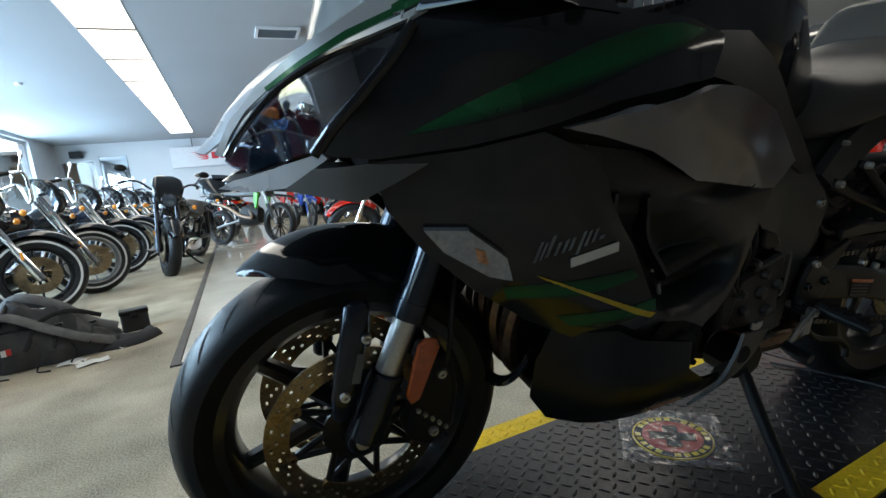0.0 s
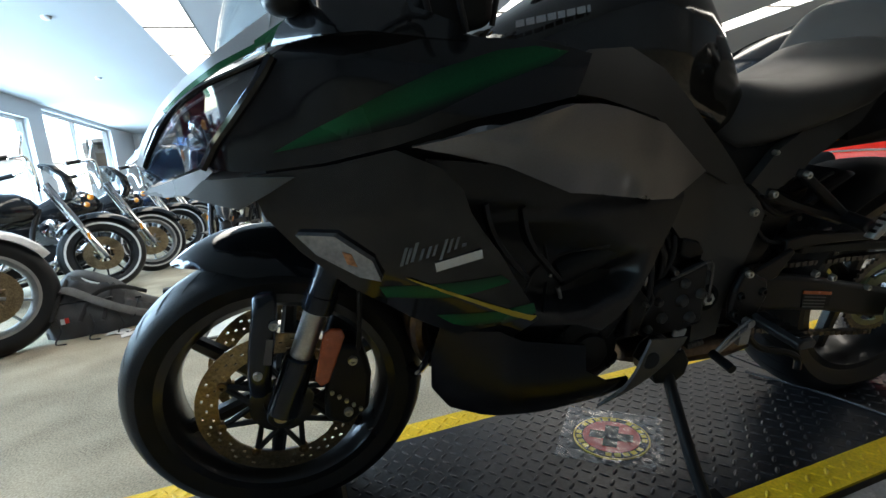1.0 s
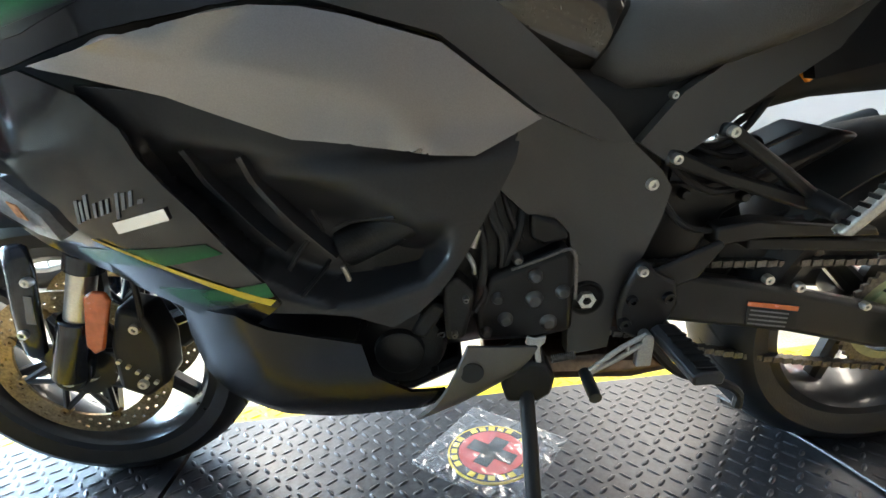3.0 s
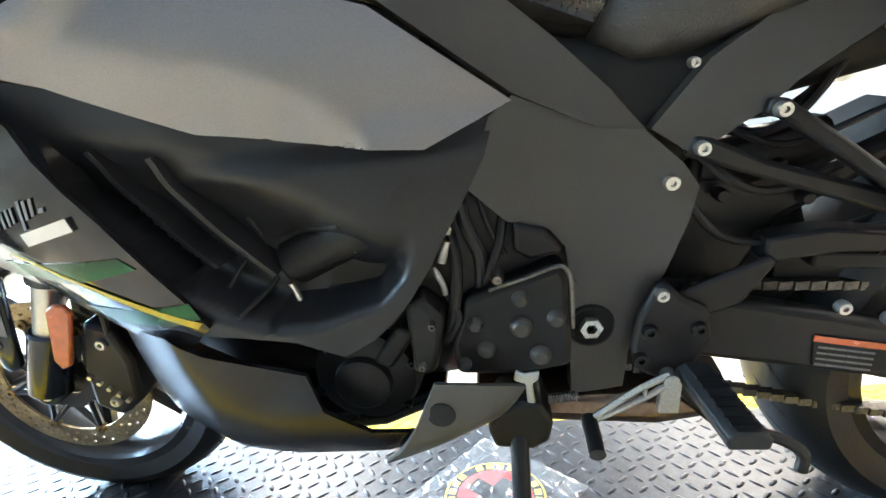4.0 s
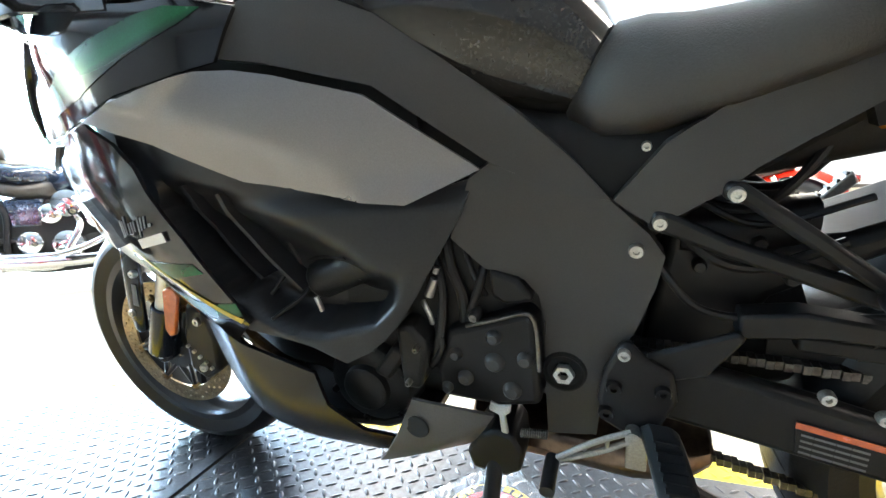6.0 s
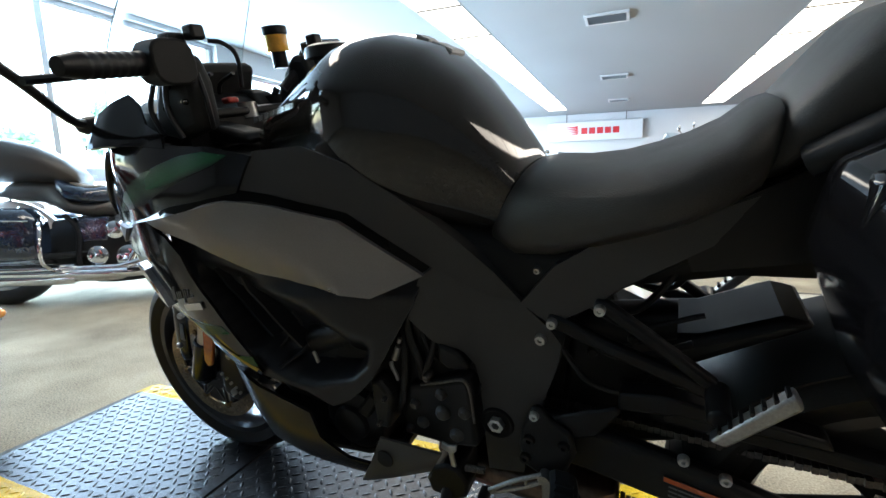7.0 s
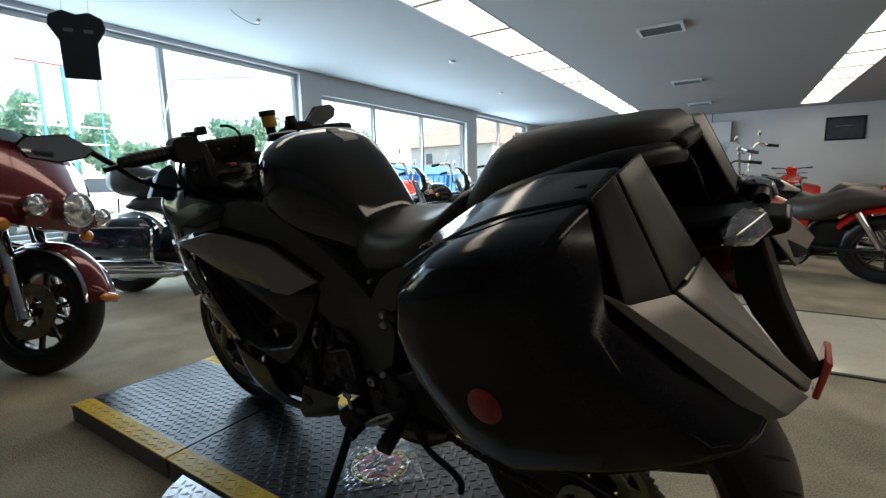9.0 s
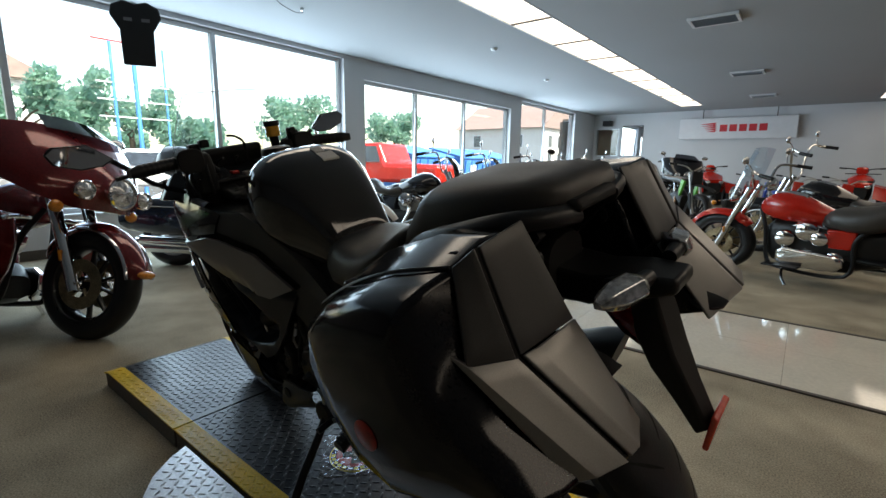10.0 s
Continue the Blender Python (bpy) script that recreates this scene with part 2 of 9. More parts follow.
blend.inputs[0].default_value = 0.6
nt.links.new(nt.nodes["Principled BSDF"].outputs[0], blend.inputs[1])
nt.links.new(lit.outputs[0], blend.inputs[2])
nt.links.new(blend.outputs[0], nt.nodes["Material Output"].inputs[0])
BARK = material("bark", (0.10, 0.075, 0.055), 0.9, vary=0.3, fine=40, bump=0.8)
BLUE_STEEL = material("blue_container_paint", (0.04, 0.19, 0.52), 0.5, vary=0.15, scale=1.5)
SIDING = material("house_siding", (0.60, 0.58, 0.55), 0.7, vary=0.06, scale=1)
ROOFING = material("roof_shingle", (0.22, 0.16, 0.14), 0.85, vary=0.2, scale=3)
CAR_WHITE = material("car_paint_light", (0.60, 0.61, 0.62), 0.25, coat=0.6, vary=0.04)
FABRIC_GREY = material("grey_backpack_fabric", (0.062, 0.061, 0.062), 0.9, vary=0.25, scale=14, fine=400, bump=0.6)
FABRIC_PALE = material("pale_grey_strap_fabric", (0.12, 0.118, 0.115), 0.9, vary=0.25, scale=20, fine=400, bump=0.5)
FABRIC_BLACK = material("black_backpack_fabric", (0.022, 0.022, 0.024), 0.85, vary=0.2, scale=14, fine=400, bump=0.5)
PAPER = material("paper", (0.68, 0.66, 0.62), 0.7, vary=0.06)
POLYBAG = glass("plastic_bag", (0.86, 0.87, 0.88), rough=0.10, base=0.07)
milky = POLYBAG.node_tree.nodes.new("ShaderNodeBsdfDiffuse")
milky.inputs[0].default_value = (0.75, 0.76, 0.78, 1)
film_mix = POLYBAG.node_tree.nodes.new("ShaderNodeMixShader")
film_mix.inputs[0].default_value = 0.07
POLYBAG.node_tree.links.new(POLYBAG.node_tree.nodes["Mix Shader"].outputs[0], film_mix.inputs[1])
POLYBAG.node_tree.links.new(milky.outputs[0], film_mix.inputs[2])
POLYBAG.node_tree.links.new(film_mix.outputs[0], POLYBAG.node_tree.nodes["Material Output"].inputs[0])
EDGE_CLEAR = material("clear_plastic_edge", (0.55, 0.58, 0.60), 0.12, vary=0.05)
TINTED = glass("pale_tinted_screen", (0.70, 0.78, 0.84), base=0.10)
RED_LABEL = material("red_label_print", (0.48, 0.03, 0.022), 0.35, vary=0.1)
SIGN_WHITE = material("sign_face", (0.62, 0.63, 0.65), 0.4, vary=0.03)
SIGN_RED = material("sign_red", (0.55, 0.02, 0.03), 0.4, vary=0.05)
# East grey is set low so the bike's gloss reflects less of it.
EAST_PAINT = material("east_wall_dimmed_grey", (0.16, 0.16, 0.165), 0.8, vary=0.06, scale=1.2, fine=160, bump=0.12)
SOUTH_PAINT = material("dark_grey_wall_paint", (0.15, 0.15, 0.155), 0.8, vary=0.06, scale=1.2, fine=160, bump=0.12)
OFFICE_PAINT = material("brown_office_paint", (0.20, 0.16, 0.12), 0.8, vary=0.08, scale=1.5)
PANEL_GLOW = glow("ceiling_panel_light", (1.0, 0.92, 0.79), 0.63)


# ---- mesh tools ----
def thing(name, label, category, group="", m=None, kind=""):
    ob = new(name)
    ob.empty_display_size = 0.1
    if m is not None:
        ob.matrix_world = m
    return tagged(ob, label, category, group, kind)


def part(name, bm, mat, parent=None, label="", smooth=True, bevel=0.0, solid=0.0, angle=35, segs=2, m=None):
    """Links a bmesh as one mesh object under a thing or a part."""
    me = bpy.data.meshes.new(name)
    bmesh.ops.recalc_face_normals(bm, faces=bm.faces[:])
    bm.to_mesh(me)
    bm.free()
    me.materials.append(mat)
    ob = new(name, me)
    if parent is not None:
        ob.parent = parent
    if m is not None:
        ob.matrix_basis = m
    if label:
        ob["label"] = label
    if smooth:
        me.shade_smooth()
        me.set_sharp_from_angle(angle=radians(angle))
    if solid:
        s = ob.modifiers.new("solid", "SOLIDIFY")
        s.thickness, s.offset = solid, -1
        e = ob.modifiers.new("crisp", "EDGE_SPLIT")
        e.split_angle = radians(angle + 8)
    if bevel:
        b = ob.modifiers.new("bevel", "BEVEL")
        b.width, b.segments, b.limit_method, b.angle_limit = bevel, segs, "ANGLE", radians(40)
        b.harden_normals = False
    return ob


def setting(name, bm, mat, label, category, **kw):
    return tagged(part(name, bm, mat, **kw), label, category, kind="structure")


def box(bm, x0, x1, y0, y1, z0, z1):
    v = [bm.verts.new((x, y, z)) for z in (z0, z1) for x, y in ((x0, y0), (x1, y0), (x1, y1), (x0, y1))]
    for f in ((3, 2, 1, 0), (4, 5, 6, 7), (0, 1, 5, 4), (1, 2, 6, 5), (2, 3, 7, 6), (3, 0, 4, 7)):
        bm.faces.new([v[i] for i in f])
    return bm


def ring(bm, c, u, w, r, s, n):
    return [bm.verts.new(c + u * (r * math.cos(2 * math.pi * i / n)) + w * (s * math.sin(2 * math.pi * i / n))) for i in range(n)]


def bridge(bm, a, b):
    n = len(a)
    for i in range(n):
        bm.faces.new((a[i], a[(i + 1) % n], b[(i + 1) % n], b[i]))


def cyl(bm, p0, p1, r0, r1=None, n=16, cap=True):
    """A round bar from p0 to p1."""
    r1 = r0 if r1 is None else r1
    p0, p1 = Vector(p0), Vector(p1)
    d = (p1 - p0).normalized()
    u = d.orthogonal().normalized()
    w = d.cross(u)
    a, b = ring(bm, p0, u, w, r0, r0, n), ring(bm, p1, u, w, r1, r1, n)
    bridge(bm, a, b)
    if cap:
        bm.faces.new(a[::-1])
        bm.faces.new(b)
    return bm


def smooth_path(pts, sub=6):
    """A rounded line through the points."""
    p = [Vector(q) for q in pts]
    p = [2 * p[0] - p[1]] + p + [2 * p[-1] - p[-2]]
    out = []
    for i in range(1, len(p) - 2):
        for k in range(sub):
            t = k / sub
            out.append(0.5 * (2 * p[i] + (p[i + 1] - p[i - 1]) * t + (2 * p[i - 1] - 5 * p[i] + 4 * p[i + 1] - p[i + 2]) * t * t + (3 * p[i] - p[i - 1] - 3 * p[i + 1] + p[i + 2]) * t ** 3))
    return out + [p[-2]]


def tube(bm, pts, r, n=10, sub=6, r_end=None, flat=1.0):
    """A pipe along a rounded path."""
    path = smooth_path(pts, sub) if sub > 1 else [Vector(q) for q in pts]
    u, prev = None, None
    for i, p in enumerate(path):
        d = (path[min(i + 1, len(path) - 1)] - path[max(i - 1, 0)]).normalized()
        u = d.orthogonal().normalized() if u is None else (u - d * u.dot(d)).normalized()
        w = d.cross(u)
        rr = r if r_end is None else r + (r_end - r) * i / (len(path) - 1)
        now = ring(bm, p, u, w, rr, rr * flat, n)
        if prev:
            bridge(bm, prev, now)
        else:
            bm.faces.new(now[::-1])
        prev = now
    bm.faces.new(prev)
    return bm


def lathe(bm, profile, c, n=48, axis="y", closed=True):
    """Turns a profile of (radius, along) round an axis through c."""
    c = Vector(c)
    rows = []
    for r, a in profile:
        row = []
        for i in range(n):
            t = 2 * math.pi * i / n
            q = {"y": (r * math.cos(t), a, r * math.sin(t)), "x": (a, r * math.cos(t), r * math.sin(t)), "z": (r * math.cos(t), r * math.sin(t), a)}[axis]
            row.append(bm.verts.new(c + Vector(q)))
        rows.append(row)
    for i in range(len(rows) - (0 if closed else 1)):
        bridge(bm, rows[i], rows[(i + 1) % len(rows)])
    return bm


def plug(bm, pts, y0, y1):
    """A plate whose outline lies in x and z, from y0 to y1."""
    a = [bm.verts.new((x, y0, z)) for x, z in pts]
    b = [bm.verts.new((x, y1, z)) for x, z in pts]
    bridge(bm, a, b)
    bm.faces.new(a[::-1])
    bm.faces.new(b)
    return bm


def loft(bm, sections, cap=True):
    """Joins rings of equal count, each a list of points."""
    prev = None
    rows = [[bm.verts.new(q) for q in s] for s in sections]
    for a, b in zip(rows, rows[1:]):
        bridge(bm, a, b)
    if cap:
        bm.faces.new(rows[0][::-1])
        bm.faces.new(rows[-1])
    return bm


def oval(x, cy, z0, z1, w, n=20, p=2.5):
    """A squarish oval ring across a body at x, from z0 to z1, w wide to either side."""
    out = []
    cz, h = (z0 + z1) / 2, (z1 - z0) / 2
    for i in range(n):
        t = 2 * math.pi * i / n
        c, s = math.cos(t), math.sin(t)
        out.append((x, cy + w * math.copysign(abs(c) ** (2 / p), c), cz + h * math.copysign(abs(s) ** (2 / p), s)))
    return out


def interp(table, x):
    for (a, va), (b, vb) in zip(table, table[1:]):
        if x <= b:
            t = max(0.0, (x - a) / (b - a))
            t = t * t * (3 - 2 * t) * 0.5 + t * 0.5
            return va + (vb - va) * t
    return table[-1][1]


def ball(bm, c, r, sx=1, sy=1, sz=1, u=14, v=8):
    g = bmesh.ops.create_uvsphere(bm, u_segments=u, v_segments=v, radius=r)
    for q in g["verts"]:
        q.co = Vector((q.co.x * sx + c[0], q.co.y * sy + c[1], q.co.z * sz + c[2]))
    return bm


def bm_new():
    return bmesh.new()


def bars(parent, name, origin, along, up, words, height, mat, proud=0.0012):
    """Writing that is not to be read: plain bars in place of its letters."""
    o, a, u = Vector(origin), Vector(along).normalized(), Vector(up).normalized()
    nrm = a.cross(u)
    bm = bm_new()
    x = 0.0
    for w in words:
        q = [o + a * x, o + a * (x + w), o + a * (x + w) + u * height, o + a * x + u * height]
        lo = [bm.verts.new(p) for p in q]
        hi = [bm.verts.new(p + nrm * proud) for p in q]
        bridge(bm, lo, hi)
        bm.faces.new(hi)
        bm.faces.new(lo[::-1])
        x += w + height * 0.28
    return part(name, bm, mat, parent, smooth=False)

# ---- the room ----
def room():
    bm = bm_new()
    box(bm, WALL_X - 0.3, EAST_X + 0.3, BACK_Y - 0.3, FAR_Y + 0.3, -0.12, 0.0)
    setting("floor", bm, CARPET, "worn beige-grey low-pile carpet showroom floor", "floor", smooth=False)
    # polished tile walkway, an L of separate tiles with dark trim along its edges
    walkway = thing("tile_walkway", "polished cream tile walkway with dark trim strips set into the carpet", "floor", kind="structure")
    tile_me = None
    spots = []
    for i in range(18):
        for j in range(2):
            spots.append((-0.14 + 0.575 * i, 3.17 + 0.575 * j))
    for i in range(2):
        for j in range(17):
            spots.append((-0.14 + 0.575 * i, 4.32 + 0.575 * j))
    for x, y in spots:
        if tile_me is None:
            b = bm_new()
            h = 0.2870
            box(b, -h, h, -h, h, 0.0, 0.006)
            bmesh.ops.bevel(b, geom=[e for e in b.edges if e.verts[0].co.z > 0.005 and e.verts[1].co.z > 0.005], offset=0.0015, segments=1, affect="EDGES")
            first = part("tile", b, TILE, walkway, smooth=False)
            tile_me, ob = first.data, first
        else:
            ob = new("tile", tile_me)
            ob.parent = walkway
        ob.location = (x, y, 0.0)
    bm = bm_new()
    box(bm, -0.47, 9.95, 2.855, 2.882, 0.0, 0.009)
    box(bm, -0.47, -0.43, 2.882, 14.0, 0.0, 0.009)
    box(bm, 0.723, 9.95, 4.035, 4.062, 0.0, 0.009)
    box(bm, 0.723, 0.75, 4.062, 14.0, 0.0, 0.009)
    part("trim_strip", bm, TRIM_DARK, walkway, smooth=False)

    # ceiling, left open over the light panels
    # the third row is prolonged unseen to the south, to light the pannier covers
    strips = ((-1.31, -0.74, 15.3, 0.4), (2.96, 3.54, 15.9, -0.22), (7.22, 7.80, 15.5, -4.3))
    bm = bm_new()
    xs = [WALL_X - 0.3]
    for a, b, _, _ in strips:
        xs += [a, b]
    xs.append(EAST_X + 0.3)
    for k in range(0, len(xs), 2):
        box(bm, xs[k], xs[k + 1], BACK_Y - 0.3, FAR_Y + 0.3, CEIL, CEIL + 0.2)
    for a, b, end, start in strips:
        box(bm, a, b, end, FAR_Y + 0.3, CEIL, CEIL + 0.2)
        box(bm, a, b, BACK_Y - 0.3, start, CEIL, CEIL + 0.2)
        box(bm, a, b, start, end, CEIL + 0.1, CEIL + 0.2)
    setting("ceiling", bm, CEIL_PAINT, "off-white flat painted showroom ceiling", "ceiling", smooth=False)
    for a, b, end, start in strips:
        rowlight = thing("ceiling_light", "continuous row of square fluorescent ceiling light panels with thin metal frames", "ceiling light", "ceiling light rows")
        panel_me = None
        y = end - 1.22
        while y > start - 0.1:
            if panel_me is None:
                q = bm_new()
                box(q, a + 0.012, b - 0.012, 0.006, 1.214, CEIL + 0.012, CEIL + 0.022)
                ob = part("diffuser", q, PANEL_GLOW, rowlight, "glowing white diffuser panel", smooth=False)
                panel_me = ob.data
                q = bm_new()
                box(q, a + 0.012, b - 0.012, -0.016, 0.016, CEIL - 0.004, CEIL + 0.03)
                fr = part("cross_bar", q, TRIM_DARK, rowlight, smooth=False)
                fr_me = fr.data
            else:
                ob, fr = new("diffuser", panel_me), new("cross_bar", fr_me)
                ob.parent = fr.parent = rowlight
            ob.location = fr.location = (0, y, 0)
            y -= 1.22
        q = bm_new()
        box(q, a, a + 0.012, start, end, CEIL - 0.004, CEIL + 0.04)
        box(q, b - 0.012, b, start, end, CEIL - 0.004, CEIL + 0.04)
        part("side_frame", q, FRAME_ALU, rowlight, smooth=False)

    # walls
    bm = bm_new()
    ox0, ox1, oz0, oz1 = -4.22, -3.42, 1.35, 2.30
    box(bm, WALL_X - 0.3, ox0, FAR_Y, FAR_Y + 0.2, 0, CEIL)
    box(bm, ox1, EAST_X + 0.3, FAR_Y, FAR_Y + 0.2, 0, CEIL)
    box(bm, ox0, ox1, FAR_Y, FAR_Y + 0.2, 0, oz0)
    box(bm, ox0, ox1, FAR_Y, FAR_Y + 0.2, oz1, CEIL)
    setting("wall_north", bm, WALL_PAINT, "pale grey painted far wall of the showroom", "wall", smooth=False)
    bm = bm_new()
    # the south wall stays out of view; its dark tone is assumed
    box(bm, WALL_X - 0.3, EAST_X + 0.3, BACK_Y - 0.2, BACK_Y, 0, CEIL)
    setting("wall_south", bm, SOUTH_PAINT, "unseen dark grey back wall closing the room", "wall", smooth=False)
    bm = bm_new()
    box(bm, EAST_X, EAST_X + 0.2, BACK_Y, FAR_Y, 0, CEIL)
    setting("wall_east", bm, EAST_PAINT, "mid-grey side wall, tone lowered to dim its reflections", "wall", smooth=False)
    # window wall: (y0, y1, sill, head, mullions)
    wins = ((-0.81, 5.36, 0.45, 2.69, (1.24, 3.29)), (5.80, 10.75, 0.55, 2.42, (7.22, 8.86)), (11.30, 14.85, 0.55, 2.67, (12.85,)))
    bm = bm_new()
    x0, x1 = WALL_X - 0.22, WALL_X
    edge = BACK_Y
    for y0, y1, s, h, _ in wins:
        box(bm, x0, x1, edge, y0, 0, CEIL)
        box(bm, x0, x1, y0, y1, 0, s)
        box(bm, x0, x1, y0, y1, h, CEIL)
        edge = y1
    box(bm, x0, x1, edge, FAR_Y, 0, CEIL)
    setting("wall_west", bm, WALL_PAINT, "white painted window wall between large display windows", "wall", smooth=False)
    for k, (y0, y1, s, h, mull) in enumerate(wins):
        w = thing("window_%d" % (k + 1), "large aluminium-framed shop window with clear panes", "window", "shop windows", kind="structure")
        fx0, fx1, t = WALL_X - 0.15, WALL_X - 0.09, 0.05
        q = bm_new()
        box(q, fx0, fx1, y0, y1, s, s + t)
        box(q, fx0, fx1, y0, y1, h - t, h)
        box(q, fx0, fx1, y0, y0 + t, s + t, h - t)
        box(q, fx0, fx1, y1 - t, y1, s + t, h - t)
        part("window_frame", q, FRAME_ALU, w, smooth=False, bevel=0.003, segs=1)
        for my in mull:
            q = bm_new()
            box(q, fx0 - 0.01, fx1 + 0.012, my - 0.03, my + 0.03, s + t, h - t)
            part("mullion", q, FRAME_ALU, w, smooth=False, bevel=0.003, segs=1)
        q = bm_new()
        box(q, WALL_X - 0.09, WALL_X + 0.03, y0 - 0.02, y1 + 0.02, s - 0.03, s - 0.001)
        part("window_sill", q, FRAME_ALU, w, smooth=False, bevel=0.004)
        cuts = [y0 + t] + [c for my in mull for c in (my - 0.03, my + 0.03)] + [y1 - t]
        for a, b in zip(cuts[::2], cuts[1::2]):
            q = bm_new()
            box(q, WALL_X - 0.124, WALL_X - 0.118, a, b, s + t, h - t)
            p = part("pane", q, PANE, w, smooth=False)
            p.visible_shadow = False
        ya = max(y0, 1.28)
        window_light("daylight", ya + 0.1, y1 - 0.1, s + 0.1, h - 0.1, 5.8 * (y1 - ya) * (h - s))
    # baseboard
    bm = bm_new()
    box(bm, WALL_X, EAST_X, FAR_Y - 0.012, FAR_Y - 0.001, 0, 0.1)
    box(bm, WALL_X + 0.001, WALL_X + 0.012, BACK_Y, FAR_Y - 0.012, 0, 0.1)
    setting("baseboard", bm, TRIM_DARK, "dark rubber baseboard along the walls", "baseboard", smooth=False)


room()


def back_office():
    """The dim room behind the glazed opening in the far wall."""
    q = bm_new()
    x0, x1, y0, y1, z0, z1 = -5.6, -2.2, FAR_Y + 0.201, FAR_Y + 2.6, 0.0, 2.6
    box(q, x0, x1, y1, y1 + 0.1, z0, z1)
    box(q, x0 - 0.1, x0, y0, y1, z0, z1)
    box(q, x1, x1 + 0.1, y0, y1, z0, z1)
    box(q, x0, x1, y0, y1, z1, z1 + 0.1)
    setting("wall_office", q, OFFICE_PAINT, "dim brown painted walls of the room behind the showroom", "wall", smooth=False)
    w = thing("window_4", "interior window into a dim back room", "window", kind="structure")
    q = bm_new()
    for a, b, c, d in ((-4.22, -3.42, 1.35, 1.39), (-4.22, -3.42, 2.26, 2.30), (-4.22, -4.18, 1.39, 2.26), (-3.46, -3.42, 1.39, 2.26)):
        box(q, a, b, FAR_Y - 0.01, FAR_Y + 0.12, c, d)
    part("window_frame", q, FRAME_ALU, w, smooth=False)
    q = bm_new()
    box(q, -4.18, -3.46, FAR_Y + 0.06, FAR_Y + 0.066, 1.39, 2.26)
    part("pane", q, PANE, w, smooth=False).visible_shadow = False
    lamp = thing("office_light", "bright fluorescent ceiling tube light in the back room", "ceiling light", m=pose(-4.75, FAR_Y + 1.3, 2.50))
    q = bm_new()
    box(q, -0.7, 0.7, -0.10, 0.10, -0.03, 0.0)
    part("diffuser", q, PANEL_GLOW, lamp, smooth=False)
    q = bm_new()
    box(q, -0.72, 0.72, -0.12, 0.12, 0.001, 0.0995)
    part("housing", q, SIGN_WHITE, lamp, smooth=False)


back_office()


def ceiling_vent(x, y, sx, sy):
    v = thing("ceiling_vent", "white louvred square ceiling air vent", "air vent", "ceiling vents", pose(x, y, CEIL))
    q = bm_new()
    for a, b, c, d in ((-sx, sx, -sy, -sy + 0.035), (-sx, sx, sy - 0.035, sy), (-sx, -sx + 0.035, -sy + 0.035, sy - 0.035), (sx - 0.035, sx, -sy + 0.035, sy - 0.035)):
        box(q, a, b, c, d, -0.030, -0.001)
    part("frame", q, SIGN_WHITE, v, smooth=False, bevel=0.002, segs=1)
    q = bm_new()
    box(q, -sx + 0.03, sx - 0.03, -sy + 0.03, sy - 0.03, -0.003, -0.001)
    part("backing", q, TRIM_DARK, v, smooth=False)
    n = 6
    for i in range(n):
        y0 = -sy + 0.05 + (2 * sy - 0.1) * i / (n - 1)
        q = bm_new()
        g = [(-sx + 0.036, y0 + 0.010, -0.006), (sx - 0.036, y0 + 0.010, -0.006), (sx - 0.036, y0 - 0.018, -0.036), (-sx + 0.036, y0 - 0.018, -0.036)]
        lo = [q.verts.new(p) for p in g]
        hi = [q.verts.new((p[0], p[1] + 0.002, p[2] + 0.002)) for p in g]
        bridge(q, lo, hi)
        q.faces.new(lo)
        q.faces.new(hi)
        part("slat", q, CEIL_PAINT, v, smooth=False)


for vx, vy in ((0.76, 6.66), (0.74, 10.5), (0.76, 13.85), (5.3, 7.0), (5.3, 13.0)):
    ceiling_vent(vx, vy, 0.26, 0.19)


def smoke_detector(x, y):
    d = thing("smoke_detector", "small white round ceiling smoke detector", "smoke detector", "smoke detectors", pose(x, y, CEIL))
    q = bm_new()
    lathe(q, ((0.0, -0.035), (0.03, -0.034), (0.045, -0.02), (0.05, -0.001), (0.0, -0.001)), (0, 0, 0), 20, "z", False)
    part("cap", q, SIGN_WHITE, d)


smoke_detector(-2.1, 6.4)
smoke_detector(-2.6, 9.2)


def wall_sign():
    s = thing("wall_sign", "long white wall sign with a red wing emblem and red lettering", "sign", m=pose(0.0, FAR_Y - 0.12, 2.18))
    q = bm_new()
    box(q, -1.52, 1.45, -0.05, 0.05, -0.30, 0.31)
    part("board", q, SIGN_WHITE, s, smooth=False, bevel=0.01)
    q = bm_new()
    for i in range(5):
        z = 0.13 - 0.055 * i
        plug(q, [(-0.98 + 0.05 * i, z), (-0.52 + 0.01 * i, z + 0.05), (-0.55, z - 0.012)], -0.058, -0.0505)
    part("emblem", q, SIGN_RED, s, "red wing-shaped emblem", smooth=False)
    bars(s, "lettering", (-0.42, -0.0505, -0.09), (1, 0, 0), (0, 0, 1), (0.19, 0.19, 0.19, 0.19, 0.19), 0.20, SIGN_RED, 0.008)
    for x in (-0.9, 0.95):
        q = bm_new()
        box(q, x - 0.012, x + 0.012, -0.012, 0.012, 0.31, CEIL - 2.18)
        part("hanger", q, TRIM_DARK, s, smooth=False)
    q = bm_new()
    box(q, -1.0, 1.0, 0.05, 0.12, -0.05, 0.05)
    part("wall_bracket", q, TRIM_DARK, s, smooth=False)


wall_sign()


